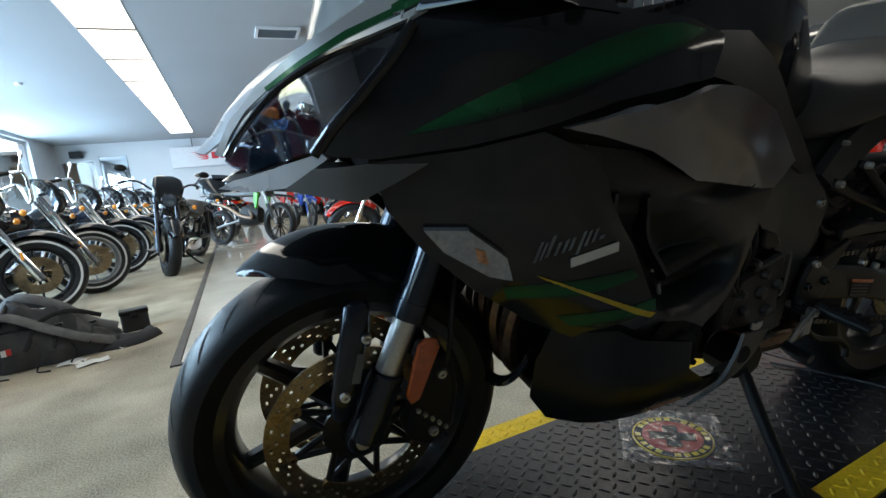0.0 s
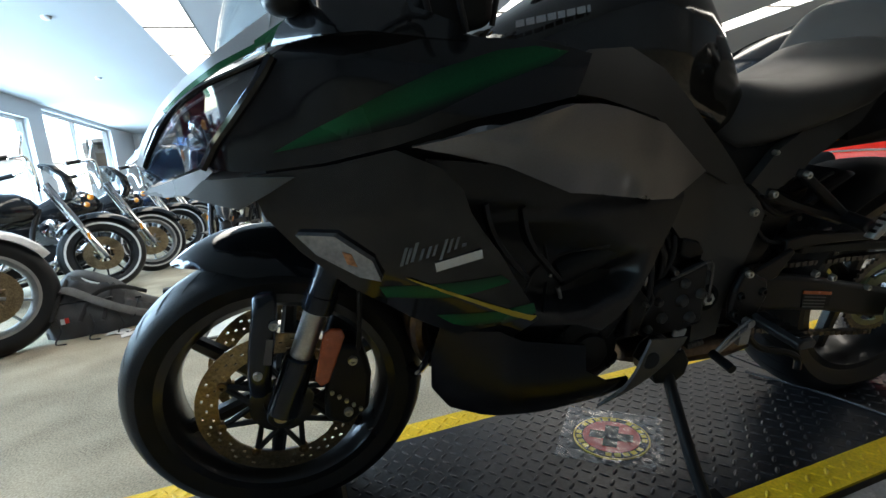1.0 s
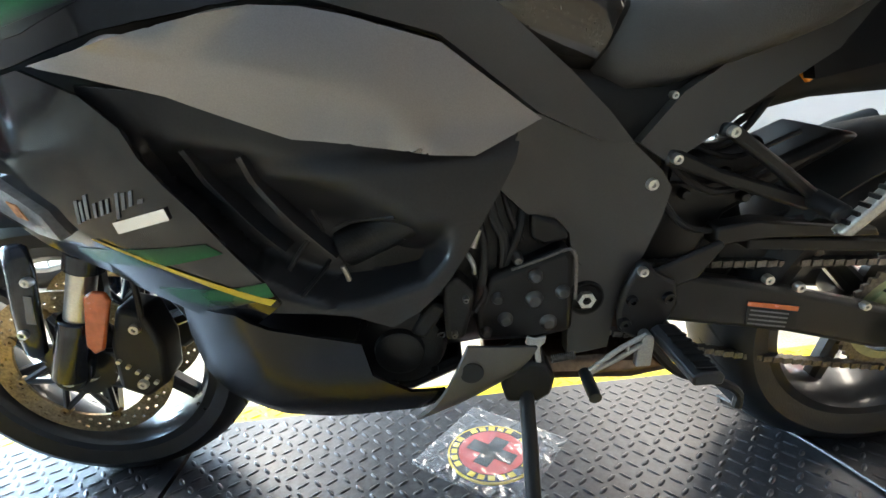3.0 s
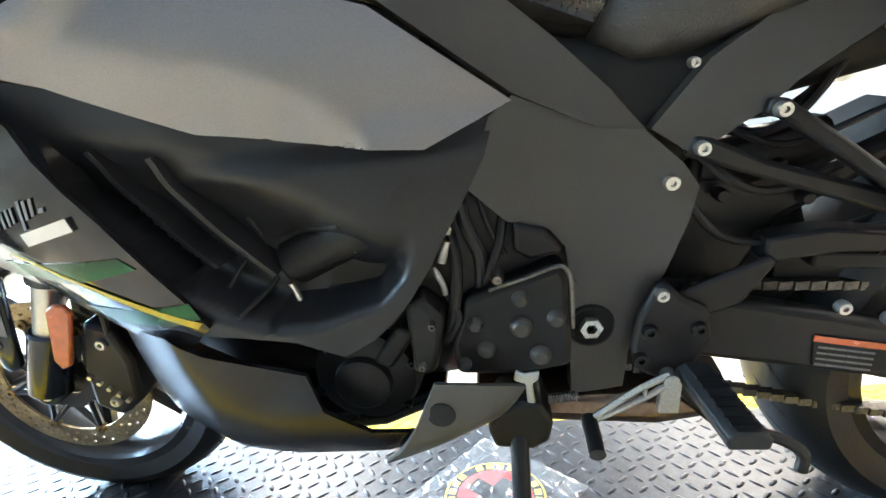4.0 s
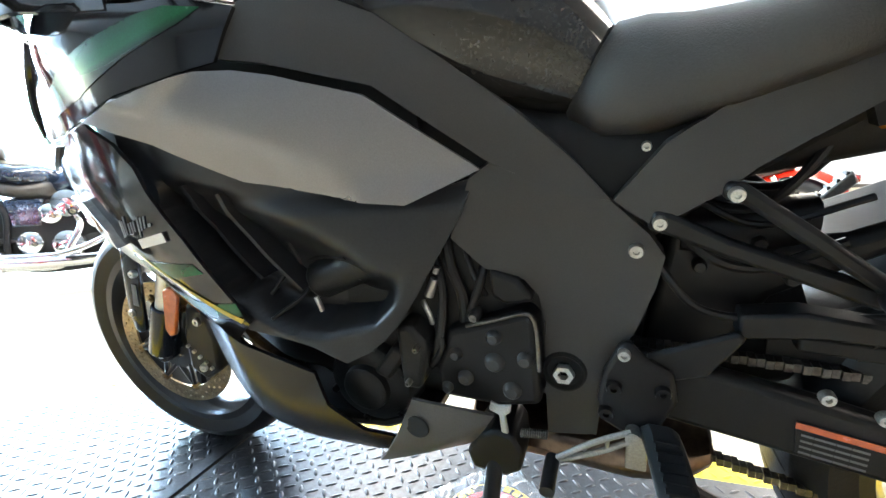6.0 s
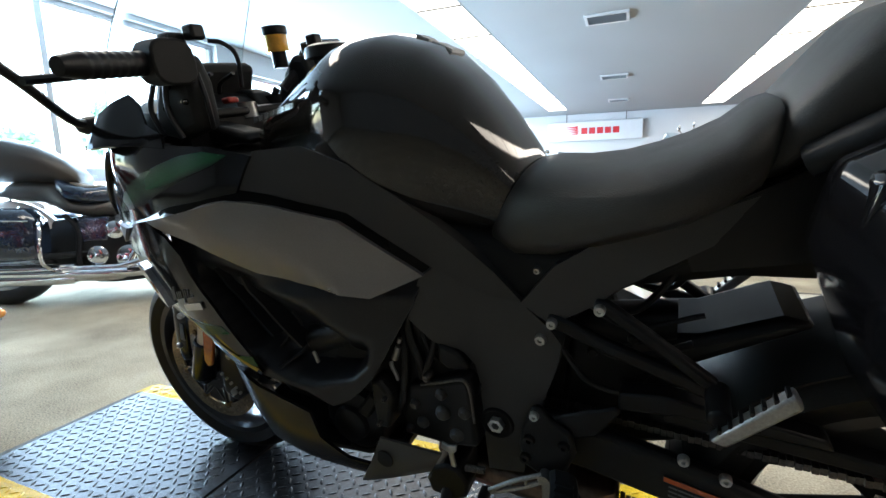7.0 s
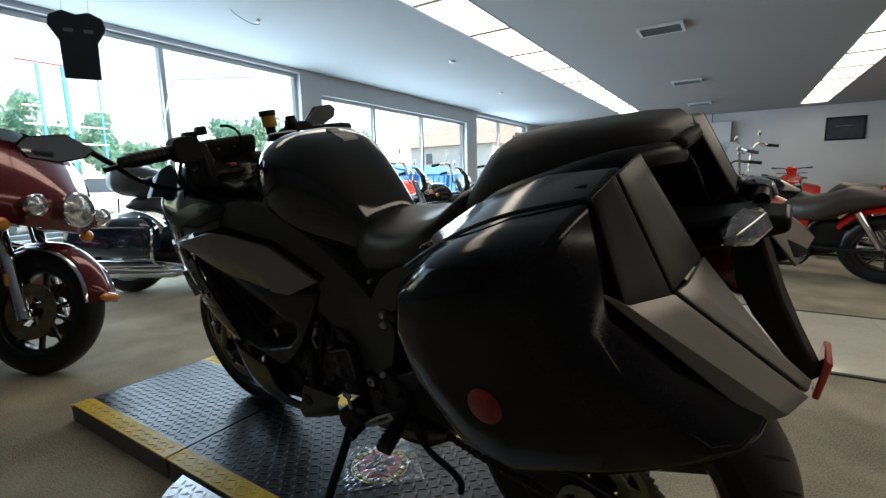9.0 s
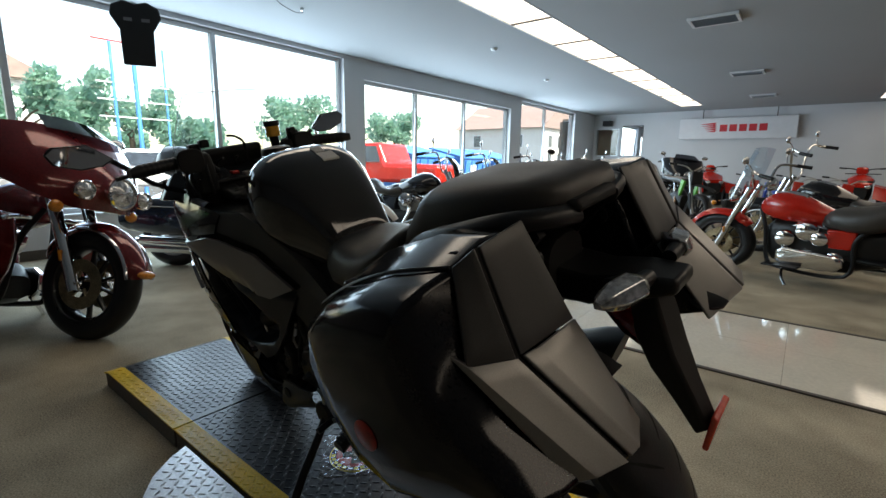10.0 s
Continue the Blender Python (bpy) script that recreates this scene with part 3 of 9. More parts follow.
def framed_plaque(x, z, w, h):
    p = thing("framed_plaque", "dark framed plaque hung on the pale wall", "plaque", m=pose(x, FAR_Y - 0.001, z))
    q = bm_new()
    box(q, -w, w, -0.03, 0, -h, h)
    part("frame", q, BLACK_SATIN, p, smooth=False, bevel=0.006)
    q = bm_new()
    box(q, -w + 0.05, w - 0.05, -0.034, -0.0305, -h + 0.05, h - 0.05)
    part("plate", q, HEAD_DARK, p, smooth=False)
    bars(p, "lettering", (-w * 0.5, -0.0345, 0.05), (1, 0, 0), (0, 0, 1), (w * 0.3, w * 0.5), 0.03, GREY_MARK)


framed_plaque(4.05, 2.1, 0.42, 0.31)


def wall_speaker(x, y, z):
    s = thing("wall_speaker", "small black loudspeaker fixed high on the wall", "speaker", m=pose(x, y, z))
    q = bm_new()
    box(q, -0.14, 0.14, -0.24, -0.03, -0.09, 0.09)
    part("cabinet", q, BLACK_SATIN, s, smooth=False, bevel=0.012)
    q = bm_new()
    box(q, -0.12, 0.12, -0.246, -0.2405, -0.07, 0.07)
    part("grille", q, BLACK_MATTE, s, smooth=False)
    q = bm_new()
    box(q, -0.03, 0.03, -0.03, -0.001, -0.04, 0.04)
    part("bracket", q, STEEL, s, smooth=False)


wall_speaker(-3.80, FAR_Y, 2.45)


def wall_mirror(x, z, w, h):
    p = thing("wall_mirror", "frameless rectangular wall mirror reflecting the showroom lights", "mirror", m=pose(x, FAR_Y - 0.001, z))
    q = bm_new()
    box(q, -w, w, -0.012, 0, -h, h)
    part("backing", q, TRIM_DARK, p, smooth=False)
    q = bm_new()
    box(q, -w + 0.01, w - 0.01, -0.016, -0.0125, -h + 0.01, h - 0.01)
    part("glass", q, MIRROR, p, smooth=False)


wall_mirror(-2.98, 1.87, 0.34, 0.50)


# ---- outside ----
def outside():
    bm = bm_new()
    for a, b, c, d in ((-400, 400, -400, 400),):
        v = [bm.verts.new((x, y, -0.14)) for x, y in ((a, c), (b, c), (b, d), (a, d))]
        bm.faces.new(v)
    setting("ground", bm, ASPHALT, "grey asphalt parking lot and street outside the windows", "ground", smooth=False)


outside()


def tree(x, y, h, seed):
    rnd = random.Random(seed)
    t = thing("tree", "leafy green deciduous street tree outside", "tree", "street trees", pose(x, y, -0.14))
    q = bm_new()
    tube(q, ((0, 0, 0), (0.1, 0.05, h * 0.2), (0.0, 0.1, h * 0.42), (0.1, 0, h * 0.7)), 0.2, 8, 4, 0.05)
    for i in range(7):
        a, z = rnd.uniform(0, 6.28), h * rnd.uniform(0.3, 0.6)
        r = h * rnd.uniform(0.2, 0.33)
        tube(q, ((0.05, 0.05, z), (r * 0.5 * math.cos(a), r * 0.5 * math.sin(a), z + r * 0.45), (r * math.cos(a), r * math.sin(a), z + r * 0.7)), 0.07, 6, 3, 0.015)
    part("trunk", q, BARK, t)
    verts, faces = [], []
    lobes = []
    for i in range(16):
        a, e = rnd.uniform(0, 6.28), rnd.uniform(-0.5, 1.0)
        d = h * rnd.uniform(0.12, 0.30)
        lobes.append((d * math.cos(a) * 1.1, d * math.sin(a) * 1.1, h * 0.62 + d * e, h * rnd.uniform(0.08, 0.15)))
    for i in range(2600):
        lx, ly, lz, lr = lobes[rnd.randrange(len(lobes))]
        d = Vector((rnd.gauss(0, 1), rnd.gauss(0, 1), rnd.gauss(0, 1))).normalized() * lr * rnd.uniform(0.5, 1.08)
        c = Vector((lx, ly, lz)) + d
        u = Vector((rnd.gauss(0, 1), rnd.gauss(0, 1), rnd.gauss(0, 1))).normalized()
        w = u.orthogonal().normalized()
        s = rnd.uniform(0.09, 0.2)
        k = len(verts)
        verts += [c - u * s, c + w * s * 0.5, c + u * s, c - w * s * 0.5]
        faces.append((k, k + 1, k + 2, k + 3))
    me = bpy.data.meshes.new("crown")
    me.from_pydata(verts, [], faces)
    me.materials.append(LEAF)
    ob = new("crown", me)
    ob.parent = t


for k, (tx, ty, th) in enumerate(((-21, 4.0, 4.4), (-21, 7.6, 5.0), (-19, 9.3, 3.4), (-22, 16.4, 5.2), (-22, 24.6, 5.2), (-30, -6, 6.0), (-34, 11.5, 3.6))):
    tree(tx, ty, th, 40 + k)


def house(x, y, w, d, h, rz, roof_h):
    b = thing("house", "two-storey pale sided house with a dark shingle gable roof", "house", "houses across the street", pose(x, y, -0.14, 0, 0, rz))
    q = bm_new()
    box(q, -w, w, -d, d, 0, h)
    part("wall", q, SIDING, b, smooth=False)
    q = bm_new()
    plug(q, [(-w - 0.4, h - 0.1), (w + 0.4, h - 0.1), (0, h + roof_h)], -d - 0.3, d + 0.3)
    part("roof", q, ROOFING, b, smooth=False)
    for side in (-d - 0.03, d + 0.03):
        for wx in (-w * 0.55, 0.0, w * 0.55):
            for wz in (1.0, h * 0.58):
                q = bm_new()
                box(q, wx - 0.5, wx + 0.5, side - 0.04, side + 0.04, wz, wz + 1.3)
                f = part("window", q, SIGN_WHITE, b, smooth=False)
                q = bm_new()
                box(q, wx - 0.42, wx + 0.42, side - 0.05, side + 0.05, wz + 0.08, wz + 1.22)
                part("pane", q, HEAD_DARK, f, smooth=False)
    for side in (-w - 0.03, w + 0.03):
        for wy in (-d * 0.5, d * 0.5):
            for wz in (1.0, h * 0.58):
                q = bm_new()
                box(q, side - 0.04, side + 0.04, wy - 0.5, wy + 0.5, wz, wz + 1.3)
                f = part("window", q, SIGN_WHITE, b, smooth=False)
                q = bm_new()
                box(q, side - 0.05, side + 0.05, wy - 0.42, wy + 0.42, wz + 0.08, wz + 1.22)
                part("pane", q, HEAD_DARK, f, smooth=False)


house(-30, 2.0, 4.0, 4.5, 4.6, 90, 2.4)
house(-24, 46, 4.0, 5.0, 4.8, 90, 2.6)


def dumpster(x, y, rz):
    d = thing("dumpster", "blue steel waste container with a sloping lid", "dumpster", "blue waste containers", pose(x, y, -0.14, 0, 0, rz))
    q = bm_new()
    plug(q, [(-0.8, 0.15), (0.8, 0.15), (0.95, 1.35), (-0.95, 1.75)], -1.1, 1.1)
    part("body", q, BLUE_STEEL, d, smooth=False, bevel=0.02)
    q = bm_new()
    plug(q, [(-1.0, 1.78), (1.0, 1.37), (1.0, 1.44), (-1.0, 1.86)], -1.12, 1.12)
    part("lid", q, BLUE_STEEL, d, smooth=False, bevel=0.01)
    for i in range(5):
        q = bm_new()
        yy = -0.9 + 0.45 * i
        plug(q, [(0.80, 0.2), (0.87, 0.2), (1.0, 1.3), (0.94, 1.3)], yy - 0.04, yy + 0.04)
        part("rib", q, BLUE_STEEL, d, smooth=False)
    q = bm_new()
    box(q, 0.93, 0.96, -0.55, -0.15, 0.75, 1.1)
    part("label", q, WHITE_LABEL, d, "white warning label", smooth=False)
    for yy in (-0.8, 0.8):
        for xx in (-0.6, 0.6):
            q = bm_new()
            lathe(q, ((0.02, -0.03), (0.15, -0.03), (0.15, 0.03), (0.02, 0.03)), (xx, yy, 0.15), 14)
            part("wheel", q, RUBBER, d)


dumpster(-10.5, 14.2, 0)
dumpster(-10.7, 17.4, 0)
dumpster(-11.0, 20.4, 0)


def car(x, y, rz, paint, label, truck=False, group="parked cars"):
    c = thing("pickup_truck" if truck else "car", label, "truck" if truck else "car", group, pose(x, y, -0.14, 0, 0, rz))
    if truck:
        pro = [(-2.6, 0.55), (-2.65, 0.95), (-1.5, 1.1), (-0.9, 1.75), (0.5, 1.78), (0.75, 1.15), (2.6, 1.12), (2.62, 0.55)]
    else:
        pro = [(-2.2, 0.45), (-2.25, 0.8), (-1.1, 0.95), (-0.4, 1.42), (0.9, 1.42), (1.6, 1.0), (2.2, 0.95), (2.2, 0.45)]
    q = bm_new()
    plug(q, pro, -0.86, 0.86)
    part("body", q, paint, c, bevel=0.12, segs=3)
    q = bm_new()
    if truck:
        plug(q, [(-1.3, 1.15), (-0.85, 1.66), (0.42, 1.68), (0.55, 1.18)], -0.868, 0.868)
    else:
        plug(q, [(-0.95, 0.98), (-0.35, 1.34), (0.85, 1.34), (1.35, 1.0)], -0.868, 0.868)
    part("side_window", q, HEAD_DARK, c, smooth=False)
    for xx in (-1.55, 1.5):
        for s in (-1, 1):
            q = bm_new()
            lathe(q, ((0.05, -0.1), (0.27, -0.1), (0.34, -0.06), (0.34, 0.06), (0.27, 0.1), (0.05, 0.1)), (xx, s * 0.78, 0.34), 24)
            w = part("wheel", q, RUBBER, c)
            q = bm_new()
            lathe(q, ((0.0, 0.105 * s), (0.2, 0.11 * s), (0.22, 0.09 * s)), (xx, s * 0.78, 0.34), 20, "y", False)
            part("rim", q, ALU, w)
    for s in (-0.6, 0.6):
        q = bm_new()
        ball(q, (-2.2 if not truck else -2.6, s, 0.72), 0.1, 0.4, 1.6, 0.8)
        part("headlight", q, CLEAR_LENS, c)


car(-9.5, 11.2, 12, BRIGHT_RED, "red pickup truck parked outside", True)
car(-12.5, 5.0, 80, CAR_WHITE, "pale parked car outside")
car(-13.0, 8.2, 85, CAR_WHITE, "pale parked car outside")
car(-16.5, 1.2, 90, BLUE_BLACK, "dark parked car outside")


def street_sign(x, y):
    s = thing("street_sign", "tall steel sign frame on two blue posts outside", "sign", m=pose(x, y, -0.14))
    for yy, rad in ((-0.35, 0.045), (0.25, 0.065), (1.1, 0.03)):
        q = bm_new()
        cyl(q, (0, yy, 0), (0, yy, 4.6), rad, n=10)
        part("post", q, BLUE_STEEL, s)
    for z in (2.4, 2.9, 3.4, 4.6):
        q = bm_new()
        box(q, -0.03, 0.03, -0.8, 1.2 if z < 4.5 else 0.5, z, z + 0.04)
        part("cross_bar", q, FRAME_ALU if z < 4.5 else BRIGHT_RED, s, smooth=False)


street_sign(-15, 5.75)


def hanging_shirt():
    s = thing("hanging_shirt", "black leather vest hung from the ceiling before the window", "vest", m=pose(-3.55, 2.13, CEIL - 0.19, 0, 0, 60))
    q = bm_new()
    outline = [(-0.10, 0.0), (-0.20, -0.05), (-0.22, -0.14), (-0.145, -0.27), (-0.14, -0.60), (0.14, -0.60), (0.145, -0.27), (0.22, -0.14), (0.20, -0.05), (0.10, 0.0), (0.0, -0.03)]
    plug(q, outline, -0.02, 0.02)
    part("body", q, BLACK_MATTE, s, bevel=0.014)
    for x0 in (-0.10, 0.05):
        q = bm_new()
        box(q, x0, x0 + 0.07, -0.026, -0.0215, -0.19, -0.16)
        part("patch", q, GREY_MARK, s, smooth=False)
    for x0 in (-0.1, 0.1):
        q = bm_new()
        cyl(q, (x0, 0, -0.01), (x0, 0, 0.189), 0.002, n=6)
        part("cord", q, WHITE_LABEL, s)


hanging_shirt()


def ceiling_wire(x, y):
    s = thing("loose_wire", "thin loose black wire drooping from a ceiling hook", "wire", m=pose(x, y, CEIL))
    q = bm_new()
    tube(q, ((0, 0, -0.001), (0.02, 0.0, -0.05), (0.02, -0.1, -0.07), (0.05, -0.28, -0.05), (0.08, -0.38, -0.02)), 0.004, 6, 5)
    part("wire", q, TRIM_DARK, s)
    q = bm_new()
    cyl(q, (0, 0, -0.03), (0, 0, -0.001), 0.02, n=10)
    part("hook", q, STEEL, s)


ceiling_wire(-2.9, 3.6)


# ---- the display deck ----
def treads(name, parent, mat, x0, x1, y0, y1, z, keep=None):
    """The raised lugs of a stretch of tread plate, joined."""
    verts, faces = [], []
    pitch = 0.0270
    nx, ny = int((x1 - x0) / pitch), int((y1 - y0) / pitch)
    for i in range(nx):
        for j in range(ny):
            cx, cy = x0 + pitch * (i + 0.5), y0 + pitch * (j + 0.5)
            if keep and not keep(cx, cy):
                continue
            a = 0.62 if (i + j) % 2 else 0.62 + math.pi / 2
            ca, sa = math.cos(a), math.sin(a)
            k = len(verts)
            for r, s, h in ((0.0135, 0.0042, 0.0), (0.0088, 0.0020, 0.0019)):
                for q in range(8):
                    t = 2 * math.pi * q / 8
                    u, v = r * math.cos(t), s * math.sin(t)
                    verts.append((cx + u * ca - v * sa, cy + u * sa + v * ca, z + h))
            for q in range(8):
                faces.append((k + q, k + (q + 1) % 8, k + 8 + (q + 1) % 8, k + 8 + q))
            faces.append(tuple(k + 8 + q for q in range(8)))
    me = bpy.data.meshes.new(name)
    me.from_pydata(verts, [], faces)
    me.materials.append(mat)
    me.shade_smooth()
    ob = new(name, me)
    ob.parent = parent
    return tagged(ob, kind="stuff")


NEAR, FAR, STRIPE = 0.808, 1.422, 0.068


def deck_section(x0, x1, slope_front, label):
    d = thing("display_deck", label, "platform", "display deck sections")
    tip = 0.05 if slope_front else 0.0
    for nm, y0, y1, mat in (("yellow_stripe", NEAR, NEAR + STRIPE, DECK_YELLOW), ("tread_plate", NEAR + STRIPE, FAR - STRIPE, DECK_BLACK), ("yellow_stripe", FAR - STRIPE, FAR, DECK_YELLOW)):
        q = bm_new()
        box(q, x0 + tip, x1, y0, y1, DECK - 0.006, DECK)
        if tip:
            plug(q, [(x0, DECK - 0.022), (x0 + tip, DECK - 0.006), (x0 + tip, DECK), (x0, DECK - 0.014)], y0, y1)
        p = part(nm, q, mat, d, smooth=False)
        treads("tread_lug", p, mat, x0 + tip + 0.005, x1 - 0.004, y0 + 0.003, y1 - 0.003, DECK)
    q = bm_new()
    if tip:
        plug(q, [(x0 + 0.012, 0.0), (x1 - 0.004, 0.0), (x1 - 0.004, DECK - 0.0065), (x0 + tip, DECK - 0.0065), (x0 + 0.004, DECK - 0.0225)], NEAR + 0.004, FAR - 0.004)
    else:
        box(q, x0 + 0.004, x1 - 0.004, NEAR + 0.004, FAR - 0.004, 0.0, DECK - 0.0065)
    part("base", q, DECK_SIDE, d, "grey-brown rubber-faced deck side", smooth=False)


deck_section(-0.62, 0.137, True, "front section of a black diamond-plate display deck with yellow edge stripes")
deck_section(0.147, 1.395, False, "middle section of a black diamond-plate display deck with yellow edge stripes")
deck_section(1.405, 2.35, False, "rear section of a black diamond-plate display deck with yellow edge stripes")


def round_plate():
    """Bare plate leaning out beside the deck, with a rounded end."""
    d = thing("loose_tread_plate", "loose bare aluminium diamond-plate sheet with a rounded end beside the deck", "metal plate")
    q = bm_new()
    cx, cy, r = 0.82, 0.46, 0.0
    out = [(0.27, 0.795), (0.30, 0.735), (0.36, 0.66), (0.44, 0.603), (0.56, 0.55), (0.75, 0.52), (1.5, 0.52), (1.5, 0.795)]
    a = [q.verts.new((x, y, DECK - 0.012)) for x, y in out]
    b = [q.verts.new((x, y, DECK - 0.006)) for x, y in out]
    bridge(q, a, b)
    q.faces.new(a[::-1])
    q.faces.new(b)
    part("sheet", q, BARE_PLATE, d, smooth=False)

    def inside(x, y):
        lim = interp([(0.27, 0.79), (0.30, 0.745), (0.36, 0.67), (0.44, 0.613), (0.56, 0.56), (0.75, 0.53), (1.5, 0.53)], x)
        return x > 0.285 and y > lim + 0.012 and y < 0.785
    treads("tread_lug", d, BARE_PLATE, 0.27, 1.5, 0.52, 0.79, DECK - 0.006, inside)
    q = bm_new()
    box(q, 0.5, 1.5, 0.60, 0.76, 0.0, DECK - 0.0125)
    part("support_block", q, DECK_SIDE, d, smooth=False)


round_plate()


def bagged_badge():
    """A round emblem in a clear plastic bag, lying on the deck."""
    d = thing("bagged_emblem", "round red and yellow emblem in a clear plastic bag", "emblem", m=pose(0.775, 1.13, DECK + 0.003, 0, 0, 48))
    q = bm_new()
    g = 26
    h = 0.116
    rnd = random.Random(5)
    grid = [[q.verts.new((-h + 2 * h * i / g, -h + 2 * h * j / g, 0.006 + rnd.uniform(0, 0.0030) * (1 if 0 < i < g and 0 < j < g else 0.2))) for j in range(g + 1)] for i in range(g + 1)]
    for i in range(g):
        for j in range(g):
            q.faces.new((grid[i][j], grid[i + 1][j], grid[i + 1][j + 1], grid[i][j + 1]))
    bag = part("plastic_bag", q, POLYBAG, d, "crinkled clear plastic bag", smooth=False)
    bag.visible_shadow = False
    q = bm_new()
    lathe(q, ((0, 0.0), (0.088, 0.0), (0.088, 0.003), (0, 0.003)), (0, 0, 0), 40, "z", False)
    part("rim", q, YELLOW_LINE, d, "yellow toothed rim")
    q = bm_new()
    lathe(q, ((0, 0.003), (0.084, 0.003), (0.084, 0.004), (0, 0.004)), (0, 0, 0), 40, "z", False)
    part("dark_ring", q, BLACK_SATIN, d, "black outer ring")
    q = bm_new()
    lathe(q, ((0, 0.004), (0.066, 0.004), (0.066, 0.0045), (0, 0.0045)), (0, 0, 0), 40, "z", False)
    part("face", q, RED_LABEL, d, "red printed face")
    q = bm_new()
    for k in range(24):
        if k % 6 == 5:
            continue
        a = 2 * math.pi * k / 24
        c, s = math.cos(a), math.sin(a)
        pts = [(0.069, -0.0065), (0.081, -0.0065), (0.081, 0.0065), (0.069, 0.0065)]
        lo = [q.verts.new((r * c - w * s, r * s + w * c, 0.0041)) for r, w in pts]
        hi = [q.verts.new((r * c - w * s, r * s + w * c, 0.0049)) for r, w in pts]
        bridge(q, lo, hi)
        q.faces.new(hi)
    part("lettering", q, YELLOW_LINE, d, "yellow lettering round the edge", smooth=False)
    q = bm_new()
    box(q, -0.045, 0.045, -0.016, 0.016, 0.0046, 0.0052)
    box(q, -0.016, 0.016, -0.05, 0.05, 0.0046, 0.0052)
    part("centre_mark", q, BLACK_SATIN, d, "black centre mark", smooth=False)


bagged_badge()


def tie_cord():
    c = thing("black_cord", "thin dark cord lying across the deck joint", "cord")
    q = bm_new()
    tube(q, ((1.33, 1.23, DECK + 0.006), (1.36, 1.14, DECK + 0.006), (1.385, 1.03, DECK + 0.006), (1.395, 0.93, DECK + 0.006), (1.40, 0.84, DECK + 0.006), (1.41, 0.79, DECK - 0.004), (1.41, 0.78, 0.0055)), 0.004, 8, 6)
    part("cord", q, RUBBER, c)


tie_cord()

# ---- the main motorcycle, in its own axes: x to the rear, y to its right, z up, the front tyre's contact at the origin ----
WB, AXF, AXR = 1.435, 0.2835, 0.300
bike = thing("sport_touring_motorcycle", "black and green sport touring motorcycle on its side stand", "motorcycle", m=pose(0.05, 1.245, DECK, 11.0, 0, -4.71))

W_TABLE = [(-0.15, 0.010), (-0.10, 0.055), (-0.058, 0.090), (0.0, 0.138), (0.06, 0.166), (0.11, 0.182), (0.2, 0.212), (0.3, 0.232), (0.45, 0.230), (0.55, 0.210), (0.7, 0.168), (0.8, 0.138), (0.95, 0.118), (1.2, 0.110)]
V_TABLE = [(0.24, 0.72), (0.28, 0.86), (0.34, 0.92), (0.45, 0.95), (0.6, 1.0), (0.80, 1.0), (0.86, 0.97), (0.92, 0.86), (1.0, 0.66)]


def half_width(x, z):
    u = x - 0.42 * max(0.0, 0.68 - z)
    w = sum(interp(W_TABLE, u + d) for d in (-0.036, -0.018, 0.0, 0.018, 0.036)) / 5
    # the side swells where the fairing meets the cockpit
    k = min(1.0, max(0.0, (x - 0.060) / 0.14))
    swell = 0.020 * k * k * (3 - 2 * k) * math.exp(-((x - 0.175) / 0.10) ** 2 - ((z - 0.89) / 0.065) ** 2)
    return swell + w * sum(interp(V_TABLE, z + d) for d in (-0.024, -0.012, 0.0, 0.012, 0.024)) / 5


def skin(pts, side=-1, lift=0.0, width=None, cell=0.010):
    """A curved panel: an outline in x and z laid on the body's side."""
    bm = bm_new()
    bm.faces.new([bm.verts.new((x, 0, z)) for x, z in pts])
    xs, zs = [p[0] for p in pts], [p[1] for p in pts]
    for lo, hi, ax in ((min(xs), max(xs), (1, 0, 0)), (min(zs), max(zs), (0, 0, 1))):
        k = lo + cell
        while k < hi - 0.004:
            bmesh.ops.bisect_plane(bm, geom=bm.verts[:] + bm.edges[:] + bm.faces[:], plane_co=Vector(ax) * k, plane_no=Vector(ax))
            k += cell
    bmesh.ops.remove_doubles(bm, verts=bm.verts[:], dist=0.0012)
    f = width or half_width
    for v in bm.verts:
        v.co.y = side * (f(v.co.x, v.co.z) + lift)
    return bm


def both(name, pts, mat, lift=0.0, width=None, label="", solid=0.006, parent=bike, cell=0.010, split=48, sides=(-1, 1)):
    out = None
    for s in sides:
        q = skin(pts, s, lift, width, cell)
        ob = part(name, q, mat, parent, label, angle=50)
        ob.shadow_terminator_geometry_offset = 0.3
        m = ob.modifiers.new("solid", "SOLIDIFY")
        m.thickness, m.offset = solid, -1.0
        n = ob.modifiers.new("crisp", "EDGE_SPLIT")
        n.split_angle = radians(split)
        if sum(f.normal.y for f in ob.data.polygons) * s < 0:
            ob.data.flip_normals()
        out = out or ob
    return out


